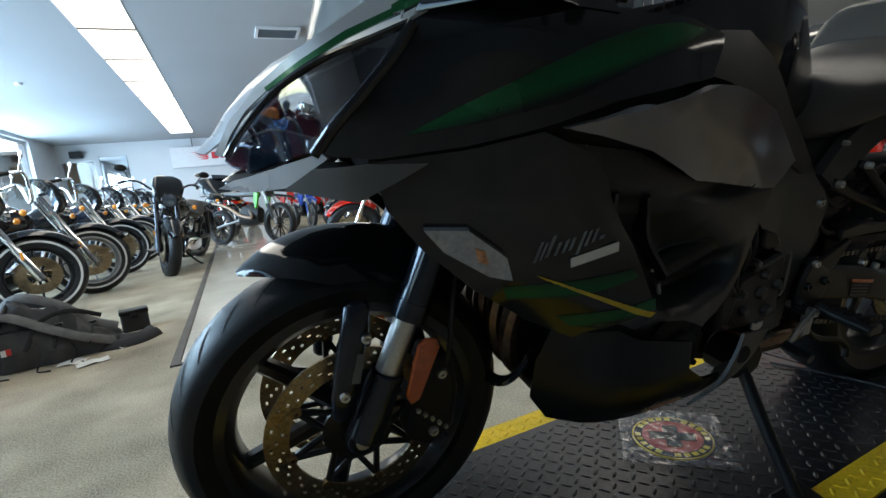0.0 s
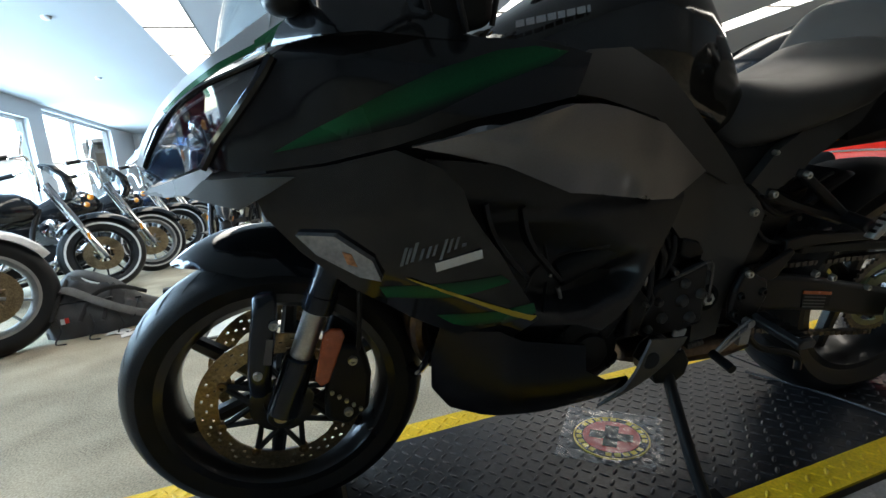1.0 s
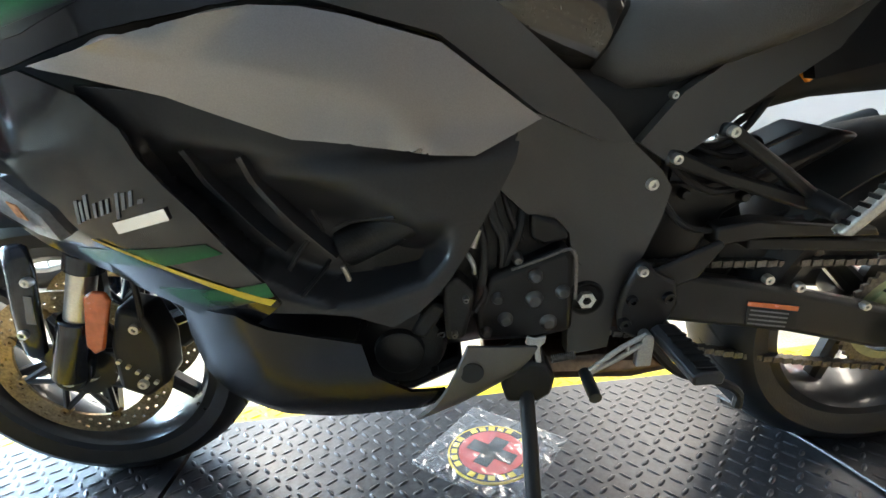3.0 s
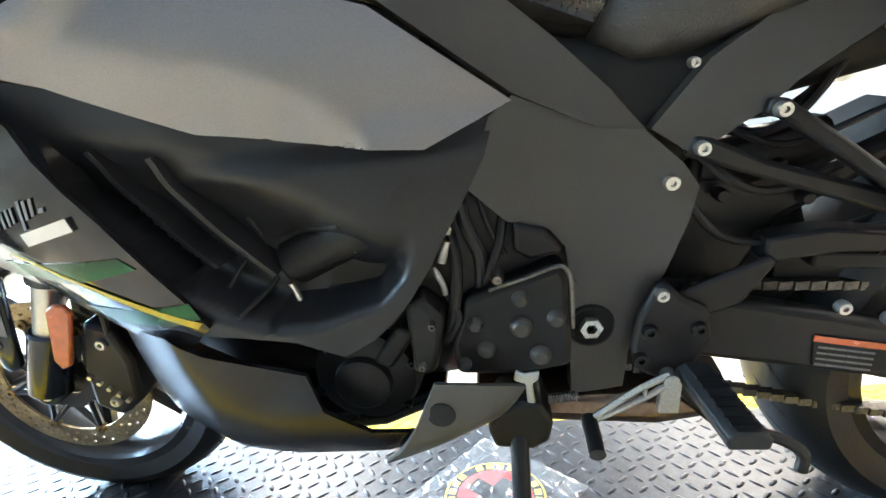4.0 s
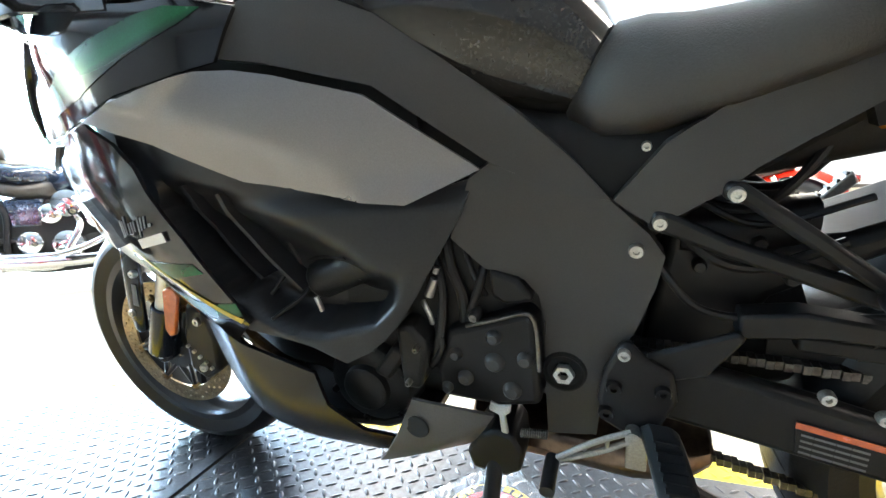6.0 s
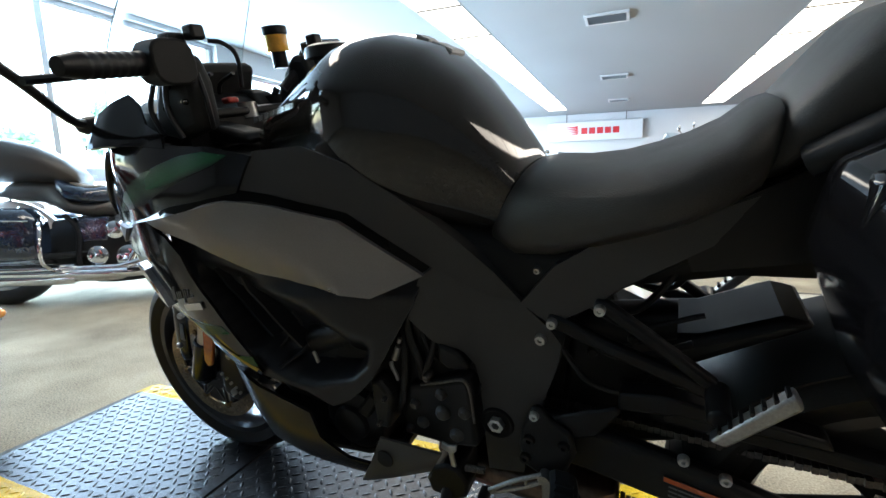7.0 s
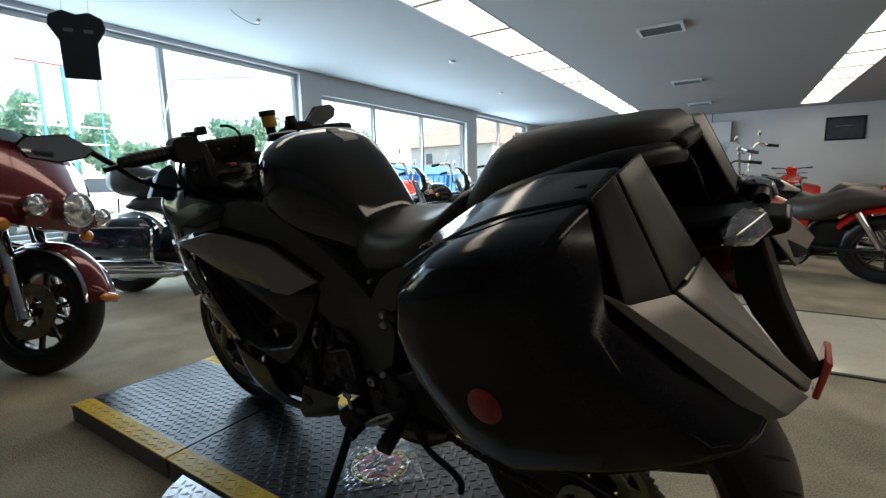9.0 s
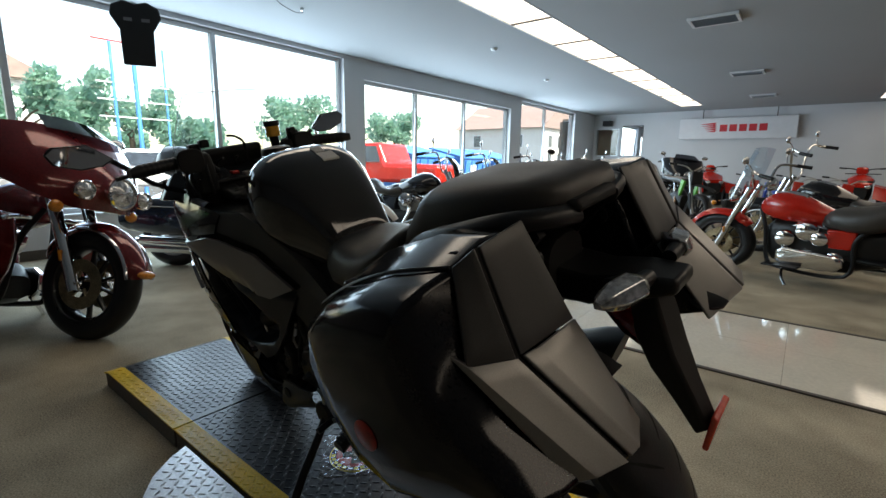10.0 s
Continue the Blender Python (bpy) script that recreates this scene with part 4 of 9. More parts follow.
def wheel(parent, cx, cz, tyre_r, tyre_w, rim_r, spokes, name="wheel", mat=ALLOY_BLACK, spoke_w=0.022, y=0.0, grooves=True, whitewall=False, hub=0.035, double=False):
    """A wheel: tyre, cast rim with spokes, hub."""
    e = part(name, lathe(bm_new(), ((hub * 0.45, -0.06), (hub, -0.06), (hub * 1.15, -0.03), (hub, 0), (hub * 1.15, 0.03), (hub, 0.06), (hub * 0.45, 0.06)), (cx, y, cz), 24), mat, parent, "hub of the wheel")
    prof = []
    h = tyre_r - rim_r
    for i in range(15):
        a = math.pi * (i / 14)
        prof.append((rim_r + 0.004 + (h - 0.004) * math.sin(a) ** 0.62, -tyre_w / 2 * math.cos(a) * (1.0 if 0 < i < 14 else 0.82)))
    prof += [(rim_r - 0.008, tyre_w * 0.36), (rim_r - 0.008, -tyre_w * 0.36)]
    tyre = part("tyre", lathe(bm_new(), prof, (cx, y, cz), 72), RUBBER, e, "black rubber tyre")
    if whitewall:
        for s in (-1, 1):
            a = 0.42
            r0 = rim_r + 0.35 * h
            part("white_line", lathe(bm_new(), ((r0, s * tyre_w * 0.485), (r0 + 0.008, s * tyre_w * 0.497), (r0 + 0.016, s * tyre_w * 0.485), (r0 + 0.008, s * tyre_w * 0.44)), (cx, y, cz), 56), WHITEWALL, e)
    rim = [(rim_r + 0.004, -tyre_w * 0.41), (rim_r - 0.012, -tyre_w * 0.41), (rim_r - 0.026, -tyre_w * 0.28), (rim_r - 0.030, 0), (rim_r - 0.026, tyre_w * 0.28), (rim_r - 0.012, tyre_w * 0.41), (rim_r + 0.004, tyre_w * 0.41), (rim_r - 0.010, 0)]
    part("rim", lathe(bm_new(), rim, (cx, y, cz), 64), mat, e)
    q = bm_new()
    for k in range(spokes):
        for d in ((-0.16, 0.16) if double else (0.0,)):
            a = 2 * math.pi * k / spokes + 0.3
            b = a + d * 0.6
            p0 = Vector((cx + hub * math.cos(b), y, cz + hub * math.sin(b)))
            p1 = Vector((cx + (rim_r - 0.02) * math.cos(a + d), y, cz + (rim_r - 0.02) * math.sin(a + d)))
            t = Vector((-math.sin(a), 0, math.cos(a)))
            w0, w1 = spoke_w * 0.75, spoke_w * 0.5
            s = []
            for p, w in ((p0, w0), (p1, w1)):
                s.append([p + t * w * c + Vector((0, 0.016 * n, 0)) for c, n in ((-1, -0.5), (-0.5, -1), (0.5, -1), (1, -0.5), (1, 0.5), (0.5, 1), (-0.5, 1), (-1, 0.5))])
            loft(q, s)
    part("spokes", q, mat, e)
    # tread cuts are dark strips laid on the rubber, their shade put into the colour
    if grooves:
        q = bm_new()
        n = 30
        for k in range(n):
            for s in (-1, 1):
                a0 = 2 * math.pi * (k + (0.5 if s > 0 else 0)) / n
                path = []
                for i in range(6):
                    u = 0.18 + 0.62 * i / 5
                    th = math.pi / 2 + s * u * math.pi / 2 * 0.62
                    r = rim_r + 0.004 + (h - 0.004) * math.sin(th) ** 0.62 + 0.0004
                    yy = -tyre_w / 2 * math.cos(th)
                    a = a0 + 0.16 * i / 5
                    path.append((Vector((cx + r * math.cos(a), y + yy, cz + r * math.sin(a))), Vector((-math.sin(a), 0, math.cos(a)))))
                vs = []
                for i, (p, t) in enumerate(path):
                    wd = 0.0042 * math.sin(math.pi * (i + 0.6) / 6.2)
                    vs.append((q.verts.new(p - t * wd), q.verts.new(p + t * wd)))
                for (a, b), (c, d) in zip(vs, vs[1:]):
                    q.faces.new((a, b, d, c))
        tagged(part("groove_shade", q, GROOVE, e, smooth=False), kind="stuff")
    return e


def brake_disc(parent, cx, y, cz, r, r_in, side):
    """A drilled disc on a bronze-coloured carrier."""
    q = bm_new()
    n, rows = 120, 9
    grid = [[q.verts.new((cx + (r_in + (r - r_in) * j / rows) * math.cos(2 * math.pi * i / n), y, cz + (r_in + (r - r_in) * j / rows) * math.sin(2 * math.pi * i / n))) for j in range(rows + 1)] for i in range(n)]
    for i in range(n):
        for j in range(rows):
            if (j == 2 and i % 5 == 0) or (j == 4 and i % 5 == 2) or (j == 6 and i % 5 == 4):
                continue
            q.faces.new((grid[i][j], grid[(i + 1) % n][j], grid[(i + 1) % n][j + 1], grid[i][j + 1]))
    d = part("brake_disc", q, DISC_STEEL, parent, "drilled steel brake disc", smooth=False)
    m = d.modifiers.new("solid", "SOLIDIFY")
    m.thickness, m.offset = 0.0045, 0
    q = bm_new()
    lathe(q, ((0.034, -0.004), (0.060, -0.004), (0.060, 0.004), (0.034, 0.004)), (cx, y, cz), 28)
    for k in range(8):
        a = 2 * math.pi * k / 8 + 0.2
        for d0 in (-0.16, 0.16):
            arm = bm_new()
            cyl(arm, (cx + 0.056 * math.cos(a + d0 * 1.9), y, cz + 0.056 * math.sin(a + d0 * 1.9)), (cx + (r_in - 0.002) * math.cos(a), y, cz + (r_in - 0.002) * math.sin(a)), 0.0055, 0.006, 6)
            part("carrier_arm", arm, ALLOY_BLACK, d)
    part("disc_carrier", q, ALLOY_BLACK, d, "black disc carrier")
    for k in range(8):
        a = 2 * math.pi * k / 8 + 0.2
        q = bm_new()
        lathe(q, ((0.0035, 0.007 * side), (0.009, 0.006 * side), (0.010, 0.0), (0.009, -0.006 * side), (0.0035, -0.006 * side)), (cx + (r_in + 0.002) * math.cos(a), y, cz + (r_in + 0.002) * math.sin(a)), 12)
        part("disc_button", q, BRONZE, d)


def bolt(parent, x, y, z, r=0.011, mat=BOLT, side=-1):
    """A round-headed hexagon socket bolt standing off a side face."""
    q = bm_new()
    s = side
    lathe(q, ((r * 0.42, -0.001 * s), (r * 0.42, 0.006 * s), (r * 0.86, 0.0062 * s), (r, 0.003 * s), (r, -0.004 * s), (0.0, -0.004 * s)), (x, y, z), 14, "y", False)
    lathe(q, ((0.0, 0.001 * s), (r * 0.42, 0.001 * s)), (x, y, z), 6, "y", False)
    part("bolt", q, mat, parent)


# front wheel, forks and brakes
rest_of_bike = set(bike.children)
fw = wheel(bike, 0.0, AXF, 0.2865, 0.122, 0.218, 6, "front_wheel", spoke_w=0.024)
for s in (-1, 1):
    brake_disc(bike, 0.0, s * 0.066, AXF, 0.151, 0.112, s)
for s in (-1, 1):
    q = bm_new()
    cyl(q, (0.0, s * 0.105, AXF), (0.0, s * 0.075, AXF), 0.026, n=20)
    cyl(q, (0.004, s * 0.095, AXF + 0.005), (0.052, s * 0.095, AXF + 0.115), 0.031, 0.028, 16)
    part("fork_lower", q, FORK_BLACK, bike, "black fork bottom casting", bevel=0.003)
    q = bm_new()
    lathe(q, ((0.006, -0.004 * s), (0.013, -0.004 * s), (0.013, 0.006 * s), (0.006, 0.006 * s)), (0.0, s * 0.102, AXF), 16)
    part("axle_nut", q, BOLT, bike)
    q = bm_new()
    cyl(q, (0.050, s * 0.095, AXF + 0.11), (0.100, s * 0.095, AXF + 0.222), 0.0205, n=18)
    part("fork_slider", q, STEEL, bike, "polished fork inner tube")
    q = bm_new()
    cyl(q, (0.098, s * 0.095, AXF + 0.215), (0.285, s * 0.095, AXF + 0.63), 0.0265, n=18)
    cyl(q, (0.092, s * 0.095, AXF + 0.200), (0.104, s * 0.095, AXF + 0.228), 0.0285, n=18)
    part("fork_tube", q, FORK_BLACK, bike, "black anodised fork outer tube")
    # radial caliper behind the fork
    q = bm_new()
    plug(q, [(0.075, AXF - 0.03), (0.115, AXF - 0.055), (0.160, AXF - 0.025), (0.172, AXF + 0.05), (0.160, AXF + 0.115), (0.118, AXF + 0.13), (0.088, AXF + 0.06)], s * 0.040, s * 0.105)
    cal = part("brake_caliper", q, BLACK_SATIN, bike, "black radial brake caliper", bevel=0.010, segs=3)
    for bx, bz in ((0.12, -0.02), (0.14, 0.09)):
        bolt(cal, bx, s * 0.106, AXF + bz, 0.009, BOLT, s)
    q = bm_new()
    for i in range(5):
        cyl(q, (0.095 + 0.012 * i, s * 0.1, AXF + 0.03 - 0.012 * i), (0.095 + 0.012 * i, s * 0.111, AXF + 0.03 - 0.012 * i), 0.004, n=6)
    part("pad_pins", q, BOLT, cal)
    # fender stay: a glossy blade with two bolts
    q = bm_new()
    blade = ((0.014, 0.533, 0.012, 0.006), (0.012, 0.528, 0.019, 0.010), (0.006, 0.490, 0.022, 0.012), (-0.010, 0.430, 0.022, 0.012), (-0.021, 0.380, 0.021, 0.011), (-0.026, 0.345, 0.018, 0.009), (-0.027, 0.336, 0.010, 0.005))
    loft(q, [[(x + w * math.cos(2 * math.pi * i / 16), s * 0.106 + d * math.sin(2 * math.pi * i / 16), z) for i in range(16)] for x, z, w, d in blade])
    stay = part("fender_stay", q, FORK_BLACK, bike, "glossy blue-black fender stay", angle=50)
    bolt(stay, 0.019, s * 0.1165, 0.476, 0.008, BOLT, s)
    bolt(stay, -0.022, s * 0.1165, 0.386, 0.008, BOLT, s)
    q = bm_new()
    plug(q, [(-0.010, 0.405), (0.003, 0.402), (0.014, 0.450), (0.002, 0.453)], s * 0.1162, s * 0.1172)
    part("fork_marking", q, GREY_MARK, stay, smooth=False)
    # side reflector and its bracket
    q = bm_new()
    plug(q, [(0.078, AXF + 0.060), (0.094, AXF + 0.066), (0.132, AXF + 0.153), (0.128, AXF + 0.168), (0.110, AXF + 0.172), (0.096, AXF + 0.164), (0.070, AXF + 0.078)], s * 0.118, s * 0.127)
    part("reflector", q, ORANGE_REFLECT, bike, "orange side reflector", bevel=0.003)
    q = bm_new()
    tube(q, ((0.10, s * 0.07, AXF + 0.02), (0.15, s * 0.10, AXF + 0.10), (0.17, s * 0.10, AXF + 0.24), (0.2, s * 0.08, AXF + 0.36)), 0.005, 8)
    part("brake_hose", q, RUBBER, bike)

# front fender: a shell over the tyre
q = bm_new()
rows = []
for i in range(29):
    a = radians(116.5 - 74 * i / 28)
    f = min(1.0, i / 9)
    grow = (0.10 + 0.90 * math.sin(f * math.pi / 2) ** 0.8) * (1.0 - 0.5 * max(0, (i - 22) / 6))
    row = []
    for j in range(15):
        u = -1 + 2 * j / 14
        r = 0.338 - 0.016 * (1 - f) ** 2 - (0.062 * f + 0.006) * abs(u) ** 2.6
        row.append(q.verts.new((r * math.cos(a), 0.084 * u * grow, AXF + r * math.sin(a))))
    rows.append(row)
for a, b in zip(rows, rows[1:]):
    for j in range(14):
        q.faces.new((a[j], a[j + 1], b[j + 1], b[j]))
part("front_fender", q, BLACK_GLOSS, bike, "glossy black front fender", solid=0.004)
# the wheel, fork legs and fender sit a little to the far side, with the bars barely turned
front_turn = Matrix.Translation((0.007, 0.023, -0.002)) @ Matrix.Rotation(radians(2.0), 4, "Z")
for ob in bike.children:
    if ob not in rest_of_bike:
        ob.matrix_basis = front_turn
# fairing
both("upper_fairing", [(-0.012, 0.748), (0.017, 0.786), (0.055, 0.826), (0.082, 0.856), (0.106, 0.887), (0.15, 0.915), (0.21, 0.925), (0.30, 0.905), (0.38, 0.895), (0.46, 0.89), (0.53, 0.872), (0.50, 0.818), (0.34, 0.796), (0.242, 0.770), (0.15, 0.752), (0.05, 0.742)], BLACK_GLOSS, label="glossy black upper side fairing")
both("green_stripe", [(0.086, 0.768), (0.17, 0.780), (0.264, 0.797), (0.372, 0.837), (0.46, 0.862), (0.49, 0.876), (0.44, 0.884), (0.385, 0.880), (0.306, 0.861), (0.231, 0.834), (0.141, 0.795)], GREEN_FADE, lift=0.0012, label="emerald green stripe fading into black", solid=0.001)
def tucked(x, z):
    """The lower fairing turns inward below a slanting crease."""
    e = 0.592 - 0.48 * (x - 0.213) - z
    return half_width(x, z) - 0.26 * 0.5 * (e + math.sqrt(e * e + 0.00002)) * min(1.0, max(0.0, (x - 0.16) / 0.06))


both("lower_fairing", [(0.045, 0.738), (0.15, 0.748), (0.242, 0.765), (0.300, 0.738), (0.330, 0.705), (0.340, 0.672), (0.357, 0.642), (0.382, 0.606), (0.412, 0.552), (0.435, 0.513), (0.451, 0.478), (0.405, 0.440), (0.33, 0.450), (0.25, 0.495), (0.165, 0.562), (0.10, 0.625), (0.06, 0.68)], BLACK_GLOSS, width=tucked, label="glossy black lower side fairing")
both("green_flash", [(0.205, 0.560), (0.30, 0.565), (0.385, 0.570), (0.40, 0.556), (0.30, 0.537), (0.215, 0.538)], GREEN_FLASH, width=tucked, lift=0.0014, solid=0.001, label="emerald green flash")
both("green_flash", [(0.29, 0.500), (0.38, 0.505), (0.44, 0.512), (0.446, 0.492), (0.36, 0.468), (0.315, 0.480)], GREEN_FLASH_LOW, width=tucked, lift=0.0014, solid=0.001, label="emerald green flash")


# a narrow yellow line laid along the crease of the lower fairing
both("yellow_crease_line", [(0.238, 0.582), (0.262, 0.571), (0.34, 0.5350), (0.43, 0.492), (0.447, 0.4865), (0.438, 0.4785), (0.408, 0.4915), (0.34, 0.5280), (0.26, 0.5685)], CREASE_YELLOW, width=tucked, lift=0.0020, solid=0.0008, label="thin yellow line along the crease", cell=0.006)


HOLLOW_LOW = ((0.700, 0.560), (0.682, 0.536), (0.667, 0.503), (0.634, 0.473), (0.553, 0.453), (0.506, 0.454), (0.458, 0.474), (0.425, 0.500), (0.330, 0.640))
HOLLOW_TOP = ((0.700, 0.560), (0.642, 0.574), (0.572, 0.626), (0.500, 0.664), (0.440, 0.684), (0.330, 0.700))


def line_gap(line, x, z):
    """Distance from a broken line."""
    best = 9.0
    for (ax, az), (bx, bz) in zip(line, line[1:]):
        dx, dz = bx - ax, bz - az
        t = min(1.0, max(0.0, ((x - ax) * dx + (z - az) * dz) / (dx * dx + dz * dz)))
        best = min(best, math.hypot(x - ax - t * dx, z - az - t * dz))
    return best


def in_hollow(x, z):
    ring_pts = HOLLOW_LOW + HOLLOW_TOP[:0:-1]
    odd = False
    for (ax, az), (bx, bz) in zip(ring_pts, ring_pts[1:] + ring_pts[:1]):
        if (az > z) != (bz > z) and x < ax + (z - az) * (bx - ax) / (bz - az):
            odd = not odd
    return odd


def recess(x, z):
    """The inner fairing: set back from the outer skin, with a wide air outlet that sinks in softly from above and ends at a sharp lip below."""
    base = half_width(x, z) - 0.005 - 0.011 * min(1.0, max(0.0, (x - 0.28) / 0.06)) + 0.010 * max(0.0, (x - 0.6) / 0.15)
    base -= 0.012 * min(1.0, max(0.0, (z - 0.634) / 0.02))
    if not in_hollow(x, z):
        return base
    a, b = min(1.0, line_gap(HOLLOW_LOW[:8], x, z) / 0.026), min(1.0, line_gap(HOLLOW_TOP, x, z) / 0.095)
    return base - 0.062 * a * a * (3 - 2 * a) * b * b * (3 - 2 * b)


both("inner_fairing", [(0.285, 0.748), (0.40, 0.728), (0.53, 0.672), (0.70, 0.644), (0.770, 0.664), (0.757, 0.625), (0.738, 0.592), (0.717, 0.558), (0.695, 0.520), (0.668, 0.481), (0.648, 0.458), (0.622, 0.436), (0.585, 0.418), (0.534, 0.443), (0.484, 0.452), (0.430, 0.458), (0.405, 0.480), (0.380, 0.530), (0.350, 0.590), (0.315, 0.650), (0.285, 0.70)], VENT_BLACK, width=recess, label="satin black inner fairing with a deep air outlet", cell=0.0055, split=80)
# two upright vanes standing in the outlet
for path in (((0.372, 0.672), (0.384, 0.632), (0.405, 0.592), (0.430, 0.556), (0.452, 0.530)), ((0.432, 0.660), (0.442, 0.622), (0.462, 0.582), (0.488, 0.548), (0.515, 0.515))):
    for s in (-1, 1):
        q = bm_new()
        rows = []
        for p in smooth_path([(x, 0, z) for x, z in path], 5):
            base, deep = half_width(p.x, p.z) - 0.018, recess(p.x, p.z) - 0.004
            tip = deep + 0.55 * (base - deep)
            rows.append([(p.x - 0.006, s * deep, p.z), (p.x - 0.003, s * tip, p.z), (p.x + 0.003, s * tip, p.z + 0.002), (p.x + 0.008, s * deep, p.z + 0.003)])
        loft(q, rows)
        part("vent_rib", q, VENT_BLACK, bike, "smooth black vane in the air outlet", angle=50)
# rounded engine cover that shows in the hollow
for s in (-1, 1):
    q = bm_new()
    a, b = Vector((0.520, s * (recess(0.54, 0.55) - 0.012), 0.515)), Vector((0.625, s * (recess(0.6, 0.54) - 0.008), 0.560))
    cyl(q, a, b, 0.030, 0.026, 22)
    part("cam_cover", q, ENGINE, bike, "dark rounded engine casting inside the outlet", bevel=0.006)
# fittings that glint inside the air outlet
for s in (-1, 1):
    for x, z, h in ((0.505, 0.525, 0.010), (0.522, 0.474, 0.020), (0.606, 0.540, 0.006)):
        q = bm_new()
        y = s * (recess(x, z) + 0.003)
        tube(q, ((x - 0.003, y, z + h), (x + 0.003, y, z), (x + 0.001, y, z - h)), 0.004, 8, 3)
        part("bright_fitting", q, STEEL, bike, "small bright metal fitting")
    for path in (((0.45, 0.50), (0.48, 0.535), (0.53, 0.555), (0.60, 0.57)), ((0.47, 0.475), (0.50, 0.50), (0.50, 0.54), (0.49, 0.58))):
        q = bm_new()
        tube(q, [(x, s * (recess(x, z) - 0.001), z) for x, z in path], 0.0032, 8, 5)
        part("vent_hose", q, RUBBER, bike, "black hose inside the air outlet")


def silver_width(x, z):
    """Two facets that meet in a crease, and a scooped hollow near the front."""
    crease = interp([(0.25, 0.785), (0.35, 0.776), (0.43, 0.760), (0.54, 0.733), (0.60, 0.705), (0.64, 0.670), (0.66, 0.640)], x)
    e = z - crease
    up, down = 0.5 * (e + math.sqrt(e * e + 0.00012)), 0.5 * (math.sqrt(e * e + 0.00012) - e)
    out = 0.016 - 0.03 * up - 0.42 * down
    # the front blade stands proud and falls to the main facet in a soft step that slants up and back
    back = 0.425 + (z - 0.762) * 1.6
    g = min(1.0, max(0.0, (back - x) / 0.050))
    fade = min(1.0, max(0.0, (x - 0.27) / 0.09))
    side = min(1.0, max(0.0, e / 0.010))
    scoop = -0.008 * g * g * (3 - 2 * g) * fade * side
    return half_width(x, z) + out * min(1.0, (x - 0.24) / 0.12) - scoop


both("silver_side_panel", [(0.262, 0.768), (0.34, 0.782), (0.42, 0.797), (0.49, 0.809), (0.535, 0.806), (0.577, 0.797), (0.669, 0.768), (0.787, 0.678), (0.703, 0.644), (0.65, 0.651), (0.53, 0.675), (0.50, 0.680), (0.39, 0.733), (0.31, 0.757)], SILVER_PANEL, lift=0.006, label="graphite silver side panel with creased surface", solid=0.010, width=silver_width, cell=0.0065)


def belly_width(x, z):
    return half_width(x, z) * (0.70 + 0.30 * min(1.0, max(0.0, (x - 0.26) / 0.14)) ** 0.6)


both("belly_pan", [(0.300, 0.470), (0.34, 0.462), (0.387, 0.464), (0.426, 0.441), (0.542, 0.408), (0.550, 0.352), (0.600, 0.312), (0.650, 0.305), (0.655, 0.285), (0.61, 0.262), (0.48, 0.254), (0.37, 0.258), (0.315, 0.275), (0.283, 0.325), (0.284, 0.40)], BELLY_BLACK, label="glossy black belly pan", width=belly_width, cell=0.010)
q = bm_new()
pts = []
for i in range(17):
    v = -1 + 2 * i / 16
    zz = 0.300 + 0.10 * abs(v) ** 3
    pts.append((0.262 + 0.028 * abs(v) ** 2, 0.128 * v, zz))
tube(q, pts, 0.012, 10, 2, flat=0.6)
part("belly_lip", q, BLACK_GLOSS, bike, "rounded front lip of the belly pan")
q = bm_new()
loft(q, [[(x, -w, z0), (x, w, z0), (x, w * 1.05, z0 + 0.03), (x, -w * 1.05, z0 + 0.03)] for x, w, z0 in ((0.31, 0.10, 0.300), (0.36, 0.15, 0.268), (0.46, 0.155, 0.258), (0.60, 0.145, 0.264), (0.68, 0.12, 0.28))])
part("belly_floor", q, BLACK_SATIN, bike, bevel=0.01)
def plate_width(x, z):
    """Two facets: the lower one turns inward under a slanting crease."""
    e = 0.258 + 0.60 * (x - 0.64) - z
    return half_width(x, z) + 0.012 - 0.75 * 0.5 * (e + math.sqrt(e * e + 0.00002))


